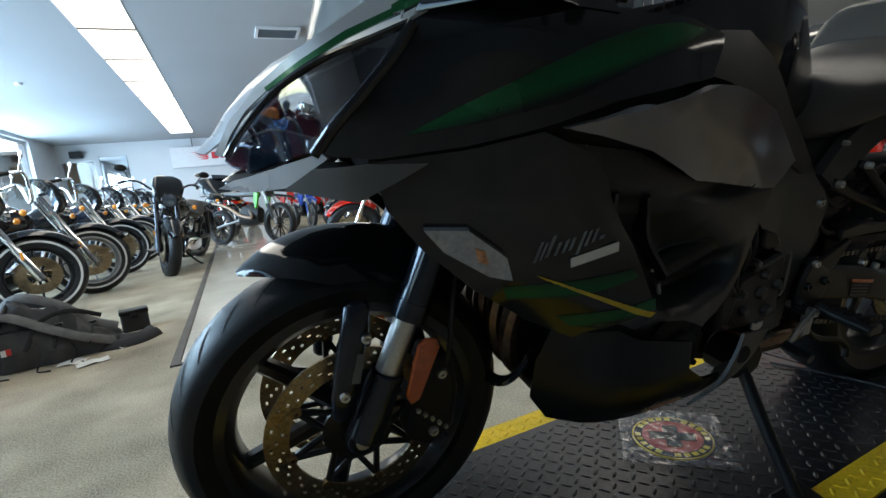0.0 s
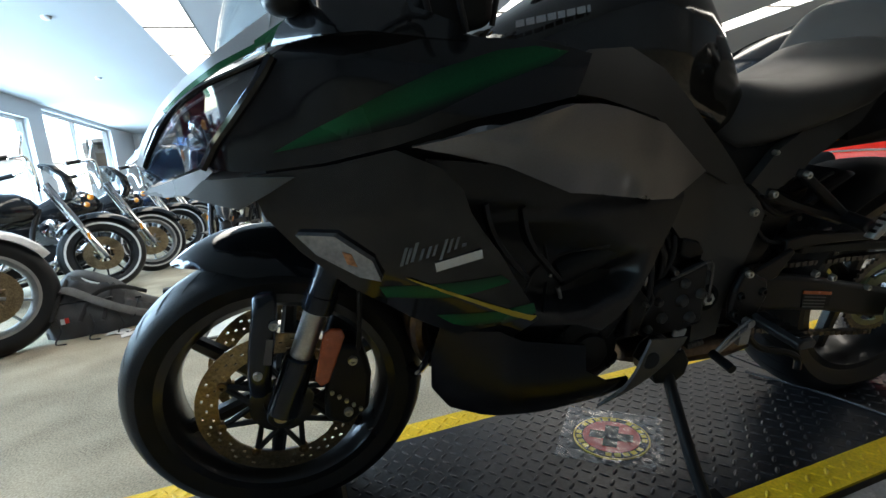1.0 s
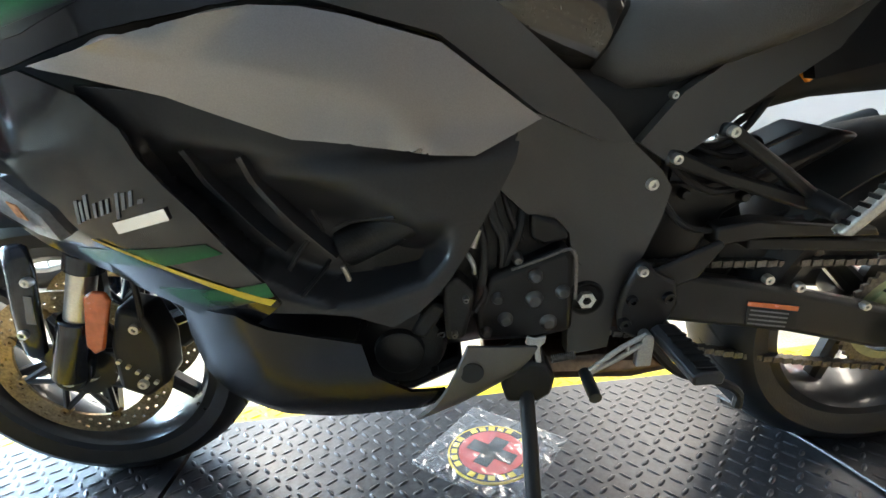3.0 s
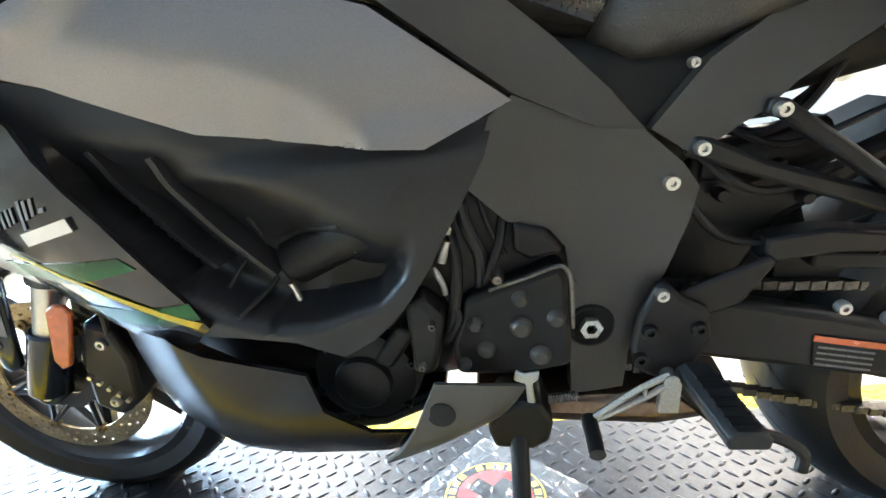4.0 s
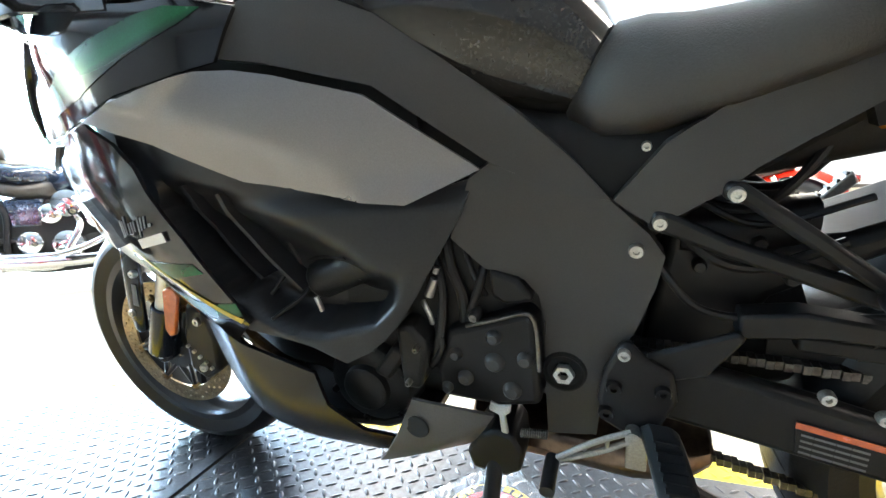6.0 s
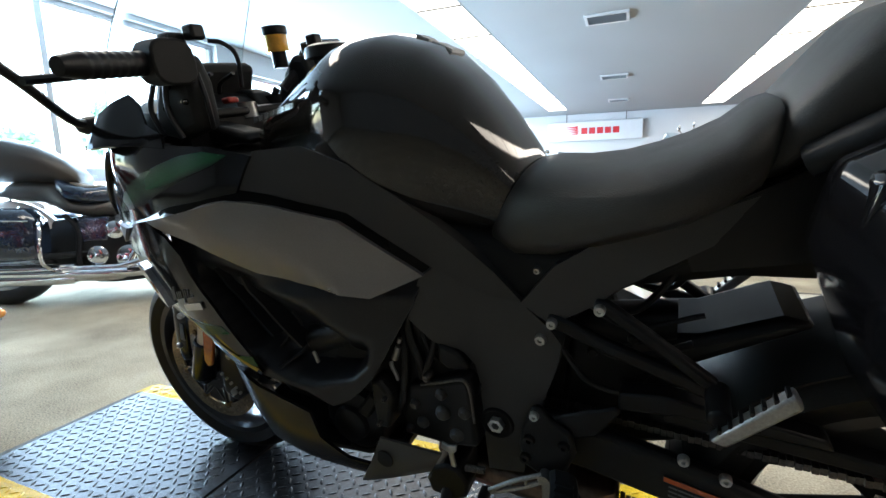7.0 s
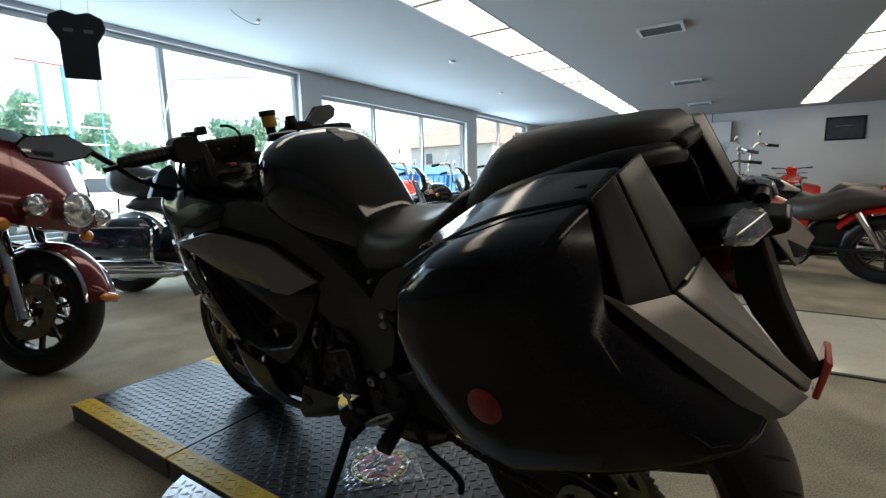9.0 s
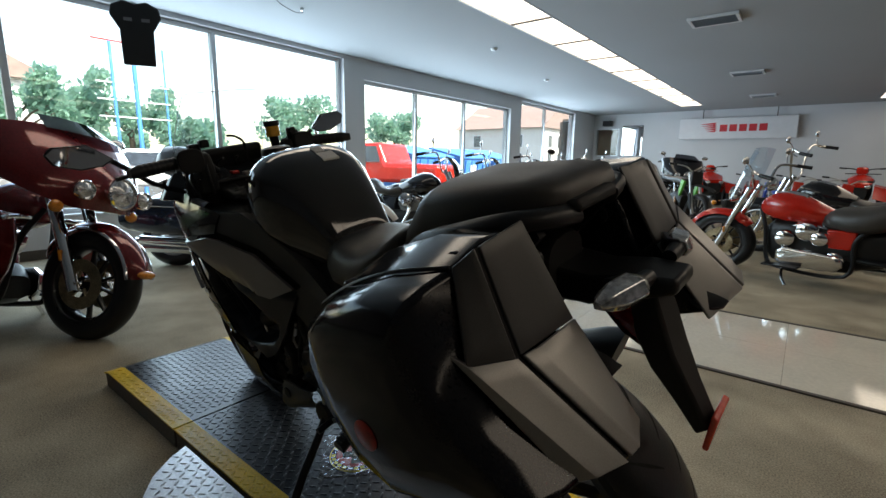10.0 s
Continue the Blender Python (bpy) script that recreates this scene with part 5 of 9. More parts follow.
both("belly_plate", [(0.685, 0.383), (0.722, 0.374), (0.788, 0.356), (0.771, 0.326), (0.750, 0.290), (0.730, 0.256), (0.680, 0.248), (0.602, 0.236), (0.630, 0.275), (0.655, 0.318)], BELLY_GREY, label="grey belly end plate with a round hole", solid=0.006, width=plate_width, cell=0.008)
for s in (-1, 1):
    # the plate's hole is a near-black disc on its face, not cut through
    q = bm_new()
    w = plate_width(0.688, 0.340) + 0.0006
    lathe(q, ((0.0, s * 0.002), (0.0165, s * 0.002), (0.0175, s * 0.0005), (0.0165, -s * 0.001), (0.0, -s * 0.001)), (0.688, s * w, 0.340), 20, "y", False)
    part("hole_disc", q, GROOVE, bike, "dark disc for the shade in a round hole")
    # writing on the lower fairing, as slanted bars
    q = bm_new()
    for x, z, h, wd in ((0.000, 0.000, 0.030, 0.0045), (0.0075, 0.003, 0.026, 0.0040), (0.015, 0.006, 0.031, 0.0045), (0.027, 0.008, 0.019, 0.0038), (0.037, 0.011, 0.019, 0.0038), (0.046, 0.014, 0.018, 0.0036), (0.056, 0.007, 0.032, 0.0038), (0.067, 0.018, 0.021, 0.0040), (0.077, 0.022, 0.019, 0.0038), (0.088, 0.025, 0.006, 0.0060)):
        quad = [(0.236 + x, 0.598 + z), (0.236 + x + wd, 0.598 + z + 0.001), (0.236 + x + wd + h * 0.30, 0.598 + z + h), (0.236 + x + h * 0.30, 0.598 + z + h - 0.001)]
        lo = [q.verts.new((a, s * (half_width(a, c) + 0.0008), c)) for a, c in quad]
        hi = [q.verts.new((a, s * (half_width(a, c) + 0.0018), c)) for a, c in quad]
        bridge(q, lo, hi)
        q.faces.new(hi)
    part("lettering", q, GREY_MARK, bike, "grey slanted script strokes", smooth=False)
    y0, y1 = half_width(0.287, 0.59) + 0.0015, half_width(0.355, 0.609) + 0.0015
    q = bm_new()
    o, a, u = Vector((0.287, s * y0, 0.587)), Vector((0.068, s * (y1 - y0), 0.016)), Vector((-0.002, s * 0.0012, 0.014))
    lo = [q.verts.new(p) for p in (o, o + a, o + a + u, o + u)]
    hi = [q.verts.new(v.co + Vector((0, s * 0.002, 0))) for v in lo]
    bridge(q, lo, hi)
    q.faces.new(hi)
    part("badge", q, SILVER_MARK, bike, "small silver bar badge", smooth=False)

# nose: headlights, chin, centre cowl
both("headlight", [(-0.118, 0.740), (-0.094, 0.772), (-0.050, 0.818), (0.002, 0.849), (0.063, 0.871), (0.098, 0.883), (0.075, 0.848), (0.015, 0.786), (-0.010, 0.754), (-0.088, 0.724), (-0.110, 0.732)], HEAD_DARK, lift=-0.016, solid=0.01, label="dark glossy headlight housing", cell=0.010)
both("headlight_lens", [(-0.118, 0.740), (-0.094, 0.772), (-0.050, 0.818), (0.002, 0.849), (0.063, 0.871), (0.098, 0.883), (0.075, 0.848), (0.015, 0.786), (-0.010, 0.754), (-0.088, 0.724), (-0.110, 0.732)], HEAD_GLASS, lift=-0.001, solid=0.003, label="clear headlight lens", cell=0.010)
for s in (-1, 1):
    # bright tubes along the lamp's upper line and the lower plate's edge
    for path, r in ((((-0.080, 0.780), (-0.04, 0.816), (0.0, 0.838), (0.055, 0.862)), 0.0026), (((-0.110, 0.741), (-0.086, 0.767), (-0.05, 0.777), (-0.004, 0.765)), 0.0026)):
        q = bm_new()
        tube(q, [(x, s * (half_width(x, z) - 0.010), z) for x, z in path], r, 8, 6, flat=0.6)
        part("lamp_edge_strip", q, STEEL, bike, "slim bright edge strip in the headlight")
    q = bm_new()
    ball(q, (-0.005, s * (half_width(-0.005, 0.80) - 0.020), 0.802), 0.022, 0.9, 0.7, 0.8)
    part("projector_lens", q, CLEAR_LENS, bike, "glass projector lens")
both("lower_reflector", [(-0.112, 0.739), (-0.086, 0.766), (-0.050, 0.776), (-0.004, 0.764), (-0.010, 0.755), (-0.050, 0.740), (-0.088, 0.727)], LAMP_GREY, lift=-0.007, solid=0.003, label="dull grey-blue lower lamp plate", cell=0.008)
both("side_reflector", [(-0.074, 0.765), (-0.052, 0.790), (-0.034, 0.806), (-0.026, 0.802), (-0.036, 0.785), (-0.044, 0.766)], HEAD_BLUE, lift=-0.010, solid=0.003, label="bluish bright side reflector", width=lambda x, z: half_width(x, z) - 0.25 * max(0.0, z - 0.765))
for s in (-1, 1):
    q = bm_new()
    rim = [(-0.114, 0.746), (-0.092, 0.775), (-0.048, 0.820), (0.003, 0.851), (0.064, 0.873), (0.102, 0.887)]
    tube(q, [(x, s * (half_width(x, z) - 0.001), z) for x, z in rim], 0.0045, 8, 6)
    part("headlight_bezel", q, BLACK_GLOSS, bike, "glossy black upper headlight bezel")
    q = bm_new()
    rim = [(0.104, 0.886), (0.090, 0.866), (0.072, 0.845), (0.045, 0.816), (0.016, 0.786), (0.002, 0.768), (-0.012, 0.749)]
    tube(q, [(x, s * (half_width(x, z) + 0.0005), z) for x, z in rim], 0.0075, 8, 6)
    part("headlight_bezel", q, BLACK_GLOSS, bike, "glossy black rear headlight bezel")
both("chin_panel", [(-0.052, 0.706), (-0.018, 0.732), (0.045, 0.737), (0.108, 0.735), (0.070, 0.714), (0.028, 0.692), (-0.015, 0.699)], CHIN_GREY, lift=0.006, label="grey chin panel under the headlight", cell=0.010)
both("chin_blade", [(-0.132, 0.704), (-0.112, 0.715), (-0.089, 0.722), (-0.045, 0.738), (-0.006, 0.751), (0.0, 0.744), (-0.018, 0.731), (-0.050, 0.708), (-0.090, 0.701)], NOSE_SILVER, lift=0.004, label="pale silver chin blade under the headlight", cell=0.010, solid=0.005)
q = bm_new()
loft(q, [[(x, -w, z), (x, w, z), (x, w * 0.9, z - 0.012), (x, -w * 0.9, z - 0.012)] for x, w, z in ((-0.124, 0.024, 0.712), (-0.09, 0.056, 0.712), (-0.03, 0.095, 0.709), (0.06, 0.13, 0.704))])
part("chin_floor", q, BLACK_SATIN, bike, bevel=0.004)
# centre cowl between the lamps
q = bm_new()
edge = ((-0.142, 0.748), (-0.118, 0.764), (-0.098, 0.786), (-0.065, 0.812), (-0.03, 0.836), (0.01, 0.856), (0.055, 0.872), (0.105, 0.893), (0.15, 0.917))
rows = []
for x, z in edge:
    w = half_width(x, z) * (0.55 if x < -0.06 else 0.8 if x < 0.0 else 0.98)
    row = []
    for j in range(13):
        u = -1 + 2 * j / 12
        row.append(q.verts.new((x - 0.012 * (1 - u * u), w * u, z + 0.022 * (1 - u * u) * min(1, (x + 0.15) / 0.1))))
    rows.append(row)
for a, b in zip(rows, rows[1:]):
    for j in range(12):
        q.faces.new((a[j], a[j + 1], b[j + 1], b[j]))
part("centre_cowl", q, NOSE_SILVER, bike, "silver centre nose cowl", solid=0.004)
both("cowl_silver_edge", [(-0.120, 0.745), (-0.105, 0.772), (-0.082, 0.801), (-0.032, 0.841), (0.016, 0.868), (0.085, 0.897), (0.125, 0.925), (0.190, 0.945), (0.192, 0.962), (0.110, 0.940), (0.044, 0.901), (-0.020, 0.863), (-0.065, 0.829), (-0.105, 0.787), (-0.129, 0.748)], NOSE_SILVER, lift=0.001, solid=0.004, label="silver painted cowl edge", width=lambda x, z: half_width(x, z) * 0.985)
both("cowl_green_line", [(-0.055, 0.822), (-0.015, 0.847), (0.035, 0.873), (0.085, 0.894), (0.086, 0.902), (0.034, 0.881), (-0.016, 0.853), (-0.057, 0.826)], GREEN_PAINT, lift=0.0028, solid=0.003, label="thin emerald green line", width=lambda x, z: half_width(x, z) * 0.985)
both("cowl_green_edge", [(0.084, 0.896), (0.110, 0.905), (0.153, 0.919), (0.193, 0.928), (0.190, 0.946), (0.125, 0.927), (0.085, 0.905)], GREEN_PAINT, lift=0.0028, solid=0.003, label="green painted cowl edge", width=lambda x, z: half_width(x, z) * 0.985)
# windscreen
q = bm_new()
rows = []
for i in range(11):
    u = i / 10
    x, z = 0.005 + 0.20 * u - 0.03 * math.sin(math.pi * u), 0.885 + 0.335 * u
    w = 0.150 + 0.018 * math.sin(math.pi * u) - 0.022 * u
    rows.append([q.verts.new((x + 0.085 * (2 * j / 12 - 1) ** 2, w * (2 * j / 12 - 1), z - 0.012 * (2 * j / 12 - 1) ** 4)) for j in range(13)])
for a, b in zip(rows, rows[1:]):
    for j in range(12):
        q.faces.new((a[j], a[j + 1], b[j + 1], b[j]))
ws = part("windscreen", q, SCREEN, bike, "clear touring windscreen", solid=0.003)
ws.visible_shadow = False
q = bm_new()
rim = []
for u in [i / 10 for i in range(11)]:
    w = 0.150 + 0.018 * math.sin(math.pi * u) - 0.022 * u
    rim.append((0.005 + 0.20 * u - 0.03 * math.sin(math.pi * u) + 0.085, -w, 0.885 + 0.335 * u - 0.012))
for j in range(1, 12):
    v = 2 * j / 12 - 1
    rim.append((0.205 + 0.085 * v * v, 0.128 * v, 1.22 - 0.012 * v ** 4))
for u in [1 - i / 10 for i in range(11)]:
    w = 0.150 + 0.018 * math.sin(math.pi * u) - 0.022 * u
    rim.append((0.005 + 0.20 * u - 0.03 * math.sin(math.pi * u) + 0.085, w, 0.885 + 0.335 * u - 0.012))
tube(q, rim, 0.0013, 6, 1)
part("screen_edge", q, EDGE_CLEAR, ws, "pale rounded edge of the windscreen")
# dash and inner cowl
q = bm_new()
loft(q, [oval(x, 0, z0, z1, w, 16, 3) for x, z0, z1, w in ((0.05, 0.84, 0.90, 0.12), (0.12, 0.85, 0.955, 0.15), (0.20, 0.86, 0.985, 0.165), (0.27, 0.87, 0.975, 0.165), (0.33, 0.86, 0.93, 0.15))])
part("inner_cowl", q, BLACK_SATIN, bike, "satin black inner cowl")
q = bm_new()
plug(q, [(0.175, 0.955), (0.235, 1.045), (0.262, 1.030), (0.225, 0.945)], -0.105, 0.105)
part("instrument_panel", q, BLACK_MATTE, bike, "dark instrument panel", bevel=0.012)
both("cowl_trim", [(0.15, 0.896), (0.25, 0.903), (0.345, 0.900), (0.25, 0.892)], SILVER_PANEL, lift=-0.012, solid=0.006, label="pale trim line on the cowl")
for s in (-1, 1):
    q = bm_new()
    plug(q, [(0.19, 0.895), (0.195, 0.955), (0.25, 0.985), (0.29, 0.975), (0.325, 0.925), (0.425, 0.900), (0.430, 0.880)], min(s * 0.050, s * 0.108), max(s * 0.050, s * 0.108))
    part("wiring_shroud", q, BLACK_MATTE, bike, "black shroud round the fork head and wiring", bevel=0.015, segs=3)
both("cockpit_cover", [(0.105, 0.896), (0.118, 0.918), (0.165, 0.952), (0.205, 0.975), (0.236, 0.988), (0.258, 0.972), (0.285, 0.935), (0.335, 0.915), (0.345, 0.893), (0.22, 0.905)], BLACK_GLOSS, width=lambda x, z: max(half_width(x, z) + 0.002, 0.244 - 0.70 * max(0.0, z - 0.905) - 1.1 * max(0.0, 0.17 - x) - 0.40 * max(0.0, x - 0.21)), label="glossy black cockpit side cover", solid=0.006)
# indicators in the fairing
both("turn_signal", [(0.098, 0.655), (0.150, 0.652), (0.198, 0.612), (0.208, 0.578), (0.178, 0.586), (0.122, 0.624)], SIGNAL_LENS, lift=0.012, solid=0.018, label="clear faceted front turn signal", cell=0.010)
both("turn_bulb", [(0.158, 0.628), (0.170, 0.624), (0.176, 0.604), (0.163, 0.609)], BULB_AMBER, lift=0.0135, solid=0.004, label="amber bulb", cell=0.010)

# inside: liner, radiator, engine, frame
q = bm_new()
loft(q, [oval(x, 0, z0, z1, w, 20, 3.0) for x, z0, z1, w in ((0.06, 0.71, 0.83, 0.09), (0.14, 0.69, 0.86, 0.135), (0.24, 0.66, 0.875, 0.175), (0.36, 0.66, 0.88, 0.195), (0.48, 0.68, 0.87, 0.185), (0.60, 0.68, 0.84, 0.155), (0.70, 0.67, 0.81, 0.125))])
part("fairing_liner", q, BLACK_MATTE, bike, "matte black liner inside the fairing")
q = bm_new()
plug(q, [(0.245, 0.515), (0.280, 0.515), (0.325, 0.74), (0.285, 0.74)], -0.15, 0.15)
part("radiator", q, BLACK_MATTE, bike, "black radiator behind the front wheel", bevel=0.005)
q = bm_new()
loft(q, [oval(x, 0.0, z0, z1, w, 20, 3.2) for x, z0, z1, w in ((0.40, 0.33, 0.62, 0.12), (0.48, 0.29, 0.68, 0.135), (0.62, 0.285, 0.70, 0.138), (0.74, 0.30, 0.66, 0.130), (0.84, 0.33, 0.58, 0.120), (0.90, 0.36, 0.52, 0.100))])
part("engine_block", q, ENGINE, bike, "dark cast engine block")
for s in (-1, 1):
    q = bm_new()
    lathe(q, ((0.0, s * 0.030), (0.030, s * 0.030), (0.036, s * 0.026), (0.038, s * 0.016), (0.056, s * 0.014), (0.066, s * 0.009), (0.072, -s * 0.004), (0.076, -s * 0.05)), (0.585, s * 0.140, 0.352), 32, "y", False)
    ac = part("alternator_cover" if s < 0 else "clutch_cover", q, ENGINE, bike, "round engine side cover")
    for k in range(6):
        a = 2 * math.pi * k / 6 + 0.3
        bolt(ac, 0.585 + 0.067 * math.cos(a), s * 0.148, 0.352 + 0.067 * math.sin(a), 0.0065, BLACK_SATIN, s)
    q = bm_new()
    plug(q, [(0.600, 0.380), (0.640, 0.432), (0.662, 0.420), (0.625, 0.370)], min(s * 0.12, s * 0.160), max(s * 0.12, s * 0.160))
    part("cover_rib", q, ENGINE, ac, bevel=0.006)
q = bm_new()
plug(q, [(0.722, 0.462), (0.757, 0.474), (0.832, 0.500), (0.842, 0.485), (0.846, 0.362), (0.79, 0.350), (0.705, 0.352), (0.700, 0.40)], -0.152, -0.10)
sc = part("sprocket_cover", q, BLACK_SATIN, bike, "black sprocket cover", bevel=0.010, segs=3)
for bx, bz, br in ((0.786, 0.422, 0.0145), (0.827, 0.432, 0.0115), (0.808, 0.382, 0.0135), (0.787, 0.460, 0.0110), (0.744, 0.392, 0.0120), (0.733, 0.428, 0.0100), (0.716, 0.372, 0.0090)):
    q = bm_new()
    lathe(q, ((0.0, -0.009), (br * 0.55, -0.0085), (br * 0.85, -0.005), (br, 0.002), (br * 1.02, 0.006)), (bx, -0.1525, bz), 18, "y", False)
    part("boss", q, GREY_MATTE, sc, "rounded grey boss")
# thin steel-toned tube drawn as the highlight along the cover's rim
q = bm_new()
tube(q, ((0.752, -0.156, 0.474), (0.79, -0.158, 0.487), (0.826, -0.158, 0.500), (0.838, -0.158, 0.496), (0.843, -0.157, 0.475), (0.845, -0.156, 0.42)), 0.0026, 8)
part("cover_edge_glint", q, CHAIN, sc, "steel-toned line for the light caught on the upper edge")
q = bm_new()
lathe(q, ((0.0, -0.012), (0.005, -0.0115), (0.008, -0.006), (0.0085, 0.01)), (0.762, -0.146, 0.486), 18, "y", False)
part("linkage_joint", q, CHAIN, bike, "grey shift linkage joint")
q = bm_new()
plug(q, [(0.782, 0.548), (0.818, 0.536), (0.838, 0.512), (0.832, 0.506), (0.800, 0.500), (0.782, 0.512)], -0.140, -0.10)
part("speed_sensor_cover", q, BLACK_SATIN, bike, "black cover above the sprocket cover", bevel=0.006, segs=3)
for pts, r in ((((0.722, -0.125, 0.60), (0.730, -0.135, 0.55), (0.744, -0.138, 0.51), (0.742, -0.130, 0.46)), 0.008), (((0.775, -0.12, 0.56), (0.766, -0.135, 0.52), (0.750, -0.136, 0.48), (0.735, -0.12, 0.45)), 0.006), (((0.705, -0.12, 0.57), (0.716, -0.14, 0.50), (0.708, -0.150, 0.44), (0.692, -0.145, 0.40)), 0.007), (((0.745, -0.12, 0.58), (0.757, -0.13, 0.54), (0.772, -0.125, 0.505)), 0.004), (((0.70, -0.14, 0.47), (0.715, -0.155, 0.44), (0.70, -0.155, 0.41)), 0.0045)):
    q = bm_new()
    tube(q, pts, r, 10, 6)
    part("engine_hose", q, RUBBER, bike, "black rubber hose beside the engine")
q = bm_new()
cyl(q, (0.708, -0.142, 0.532), (0.699, -0.146, 0.508), 0.0055, 0.0065, 14)
cyl(q, (0.713, -0.141, 0.548), (0.710, -0.142, 0.540), 0.004, n=12)
part("hose_union", q, ALU, bike, "pale metal hose union")
for bx, bz in ((0.686, 0.443), (0.668, 0.387)):
    bolt(bike, bx, -0.176, bz, 0.0045, CHAIN)
q = bm_new()
plug(q, [(0.655, 0.47), (0.675, 0.475), (0.700, 0.445), (0.690, 0.40), (0.682, 0.372), (0.655, 0.372)], -0.172, -0.12)
part("engine_side_casting", q, ENGINE, bike, "dark cast engine side", bevel=0.008, segs=3)
q = bm_new()
tube(q, ((0.690, -0.146, 0.500), (0.695, -0.151, 0.494), (0.700, -0.151, 0.482), (0.701, -0.148, 0.468)), 0.0038, 10)
part("water_hose", q, ALU, bike, "pale hose end and clip")
for k in range(4):
    q = bm_new()
    y = -0.09 + 0.06 * k
    tube(q, ((0.36, y, 0.56), (0.30, y, 0.50), (0.275, y * 0.9, 0.42), (0.30, y * 0.7, 0.34), (0.38, y * 0.5, 0.30)), 0.019, 10, 6)
    part("exhaust_header", q, EXHAUST, bike, "titanium-toned exhaust header pipe")
q = bm_new()
loft(q, [oval(x, 0.0, z0, z1, w, 16, 2.6) for x, z0, z1, w in ((0.72, 0.235, 0.29, 0.08), (0.80, 0.222, 0.305, 0.120), (0.96, 0.218, 0.305, 0.128), (1.02, 0.225, 0.30, 0.12), (1.06, 0.245, 0.29, 0.09))])
part("exhaust_chamber", q, EXHAUST, bike, "brownish exhaust collector box under the engine", bevel=0.006)
q = bm_new()
tube(q, ((1.03, 0.06, 0.25), (1.10, 0.13, 0.27), (1.16, 0.175, 0.34)), 0.028, 12)
part("exhaust_link", q, EXHAUST, bike)
q = bm_new()
loft(q, [[(x + 0.35 * dz, 0.20 + w * math.cos(2 * math.pi * i / 20) * 0.8, z + dz) for i in range(20) for dz in (h * math.sin(2 * math.pi * i / 20),)] for x, z, w, h in ((1.13, 0.36, 0.05, 0.05), (1.17, 0.40, 0.065, 0.072), (1.30, 0.455, 0.066, 0.068), (1.46, 0.523, 0.064, 0.066), (1.52, 0.550, 0.052, 0.054))])
part("muffler", q, GREY_MATTE, bike, "dark grey muffler on the far side")

q = bm_new()
loft(q, [oval(x, 0, z0, z1, w, 16, 3) for x, z0, z1, w in ((0.34, 0.36, 0.50, 0.12), (0.42, 0.33, 0.53, 0.150), (0.52, 0.32, 0.52, 0.150), (0.60, 0.34, 0.50, 0.135))])
part("engine_shroud", q, BLACK_SATIN, bike, "black shroud round the lower engine")

# frame spar covers, tank, seats
both("tank_side_cover", [(0.495, 0.822), (0.55, 0.812), (0.67, 0.776), (0.789, 0.682), (0.873, 0.640), (0.923, 0.632), (0.885, 0.676), (0.828, 0.730), (0.75, 0.795), (0.68, 0.848), (0.61, 0.880), (0.53, 0.878)], GREY_MATTE, lift=0.002, label="matte dark grey tank side cover", solid=0.03, width=lambda x, z: half_width(x, z) * 0.96)
both("frame_cover", [(0.764, 0.662), (0.789, 0.680), (0.873, 0.640), (0.922, 0.632), (0.963, 0.594), (0.981, 0.568), (0.974, 0.53), (0.954, 0.469), (0.930, 0.423), (0.921, 0.387), (0.913, 0.306), (0.849, 0.296), (0.847, 0.36), (0.847, 0.47), (0.841, 0.509), (0.824, 0.532), (0.800, 0.541), (0.776, 0.548), (0.737, 0.590)], GREY_MATTE, width=lambda x, z: 0.122 + 0.02 * max(0, 0.85 - x) / 0.1, label="matte dark grey frame cover", solid=0.03)
for s in (-1, 1):
    q = bm_new()
    lathe(q, ((0.007, s * 0.004), (0.0135, s * 0.004), (0.0145, s * 0.002), (0.0135, -s * 0.006), (0.007, -s * 0.006)), (0.871, s * 0.129, 0.401), 6)
    part("pivot_nut", q, BOLT, bike, "steel swingarm pivot nut")
    q = bm_new()
    lathe(q, ((0.0, -s * 0.001), (0.022, -s * 0.001), (0.026, s * 0.003), (0.028, s * 0.003), (0.030, -s * 0.003)), (0.871, s * 0.1235, 0.401), 24, "y", False)
    part("pivot_recess", q, GROOVE, bike)
    for bx, by, bz, br in ((0.951, 0.120, 0.575, 0.0085), (0.972, 0.135, 0.612, 0.0075), (1.037, 0.141, 0.644, 0.0075), (0.955, 0.137, 0.693, 0.005)):
        bolt(bike, bx, s * (by + 0.004), bz, br, BOLT, s)
q = bm_new()
tank = ((0.425, 0.87, 0.915, 0.080), (0.440, 0.85, 0.930, 0.102), (0.465, 0.82, 0.943, 0.114), (0.50, 0.80, 0.960, 0.120), (0.56, 0.79, 0.993, 0.133), (0.60, 0.787, 1.012, 0.150), (0.635, 0.785, 1.024, 0.163), (0.67, 0.783, 1.030, 0.170), (0.72, 0.78, 1.026, 0.167), (0.78, 0.775, 1.000, 0.148), (0.83, 0.765, 0.953, 0.126), (0.875, 0.755, 0.895, 0.110), (0.91, 0.745, 0.838, 0.100), (0.925, 0.745, 0.805, 0.092))
loft(q, [[(x, y, z + 0.0) for x, y, z in oval(tx, 0.008, z0 - 0.05, z1, w, 36, 3.0)] for tx, z0, z1, w in tank])
part("fuel_tank", q, TANK_BLACK, bike, "glossy black fuel tank", angle=60)
q = bm_new()
lathe(q, ((0.0, 0.012), (0.030, 0.012), (0.040, 0.008), (0.043, 0.0), (0.043, -0.01)), (0.555, 0, 1.022), 28, "z", False)
part("fuel_cap", q, BLACK_SATIN, bike)
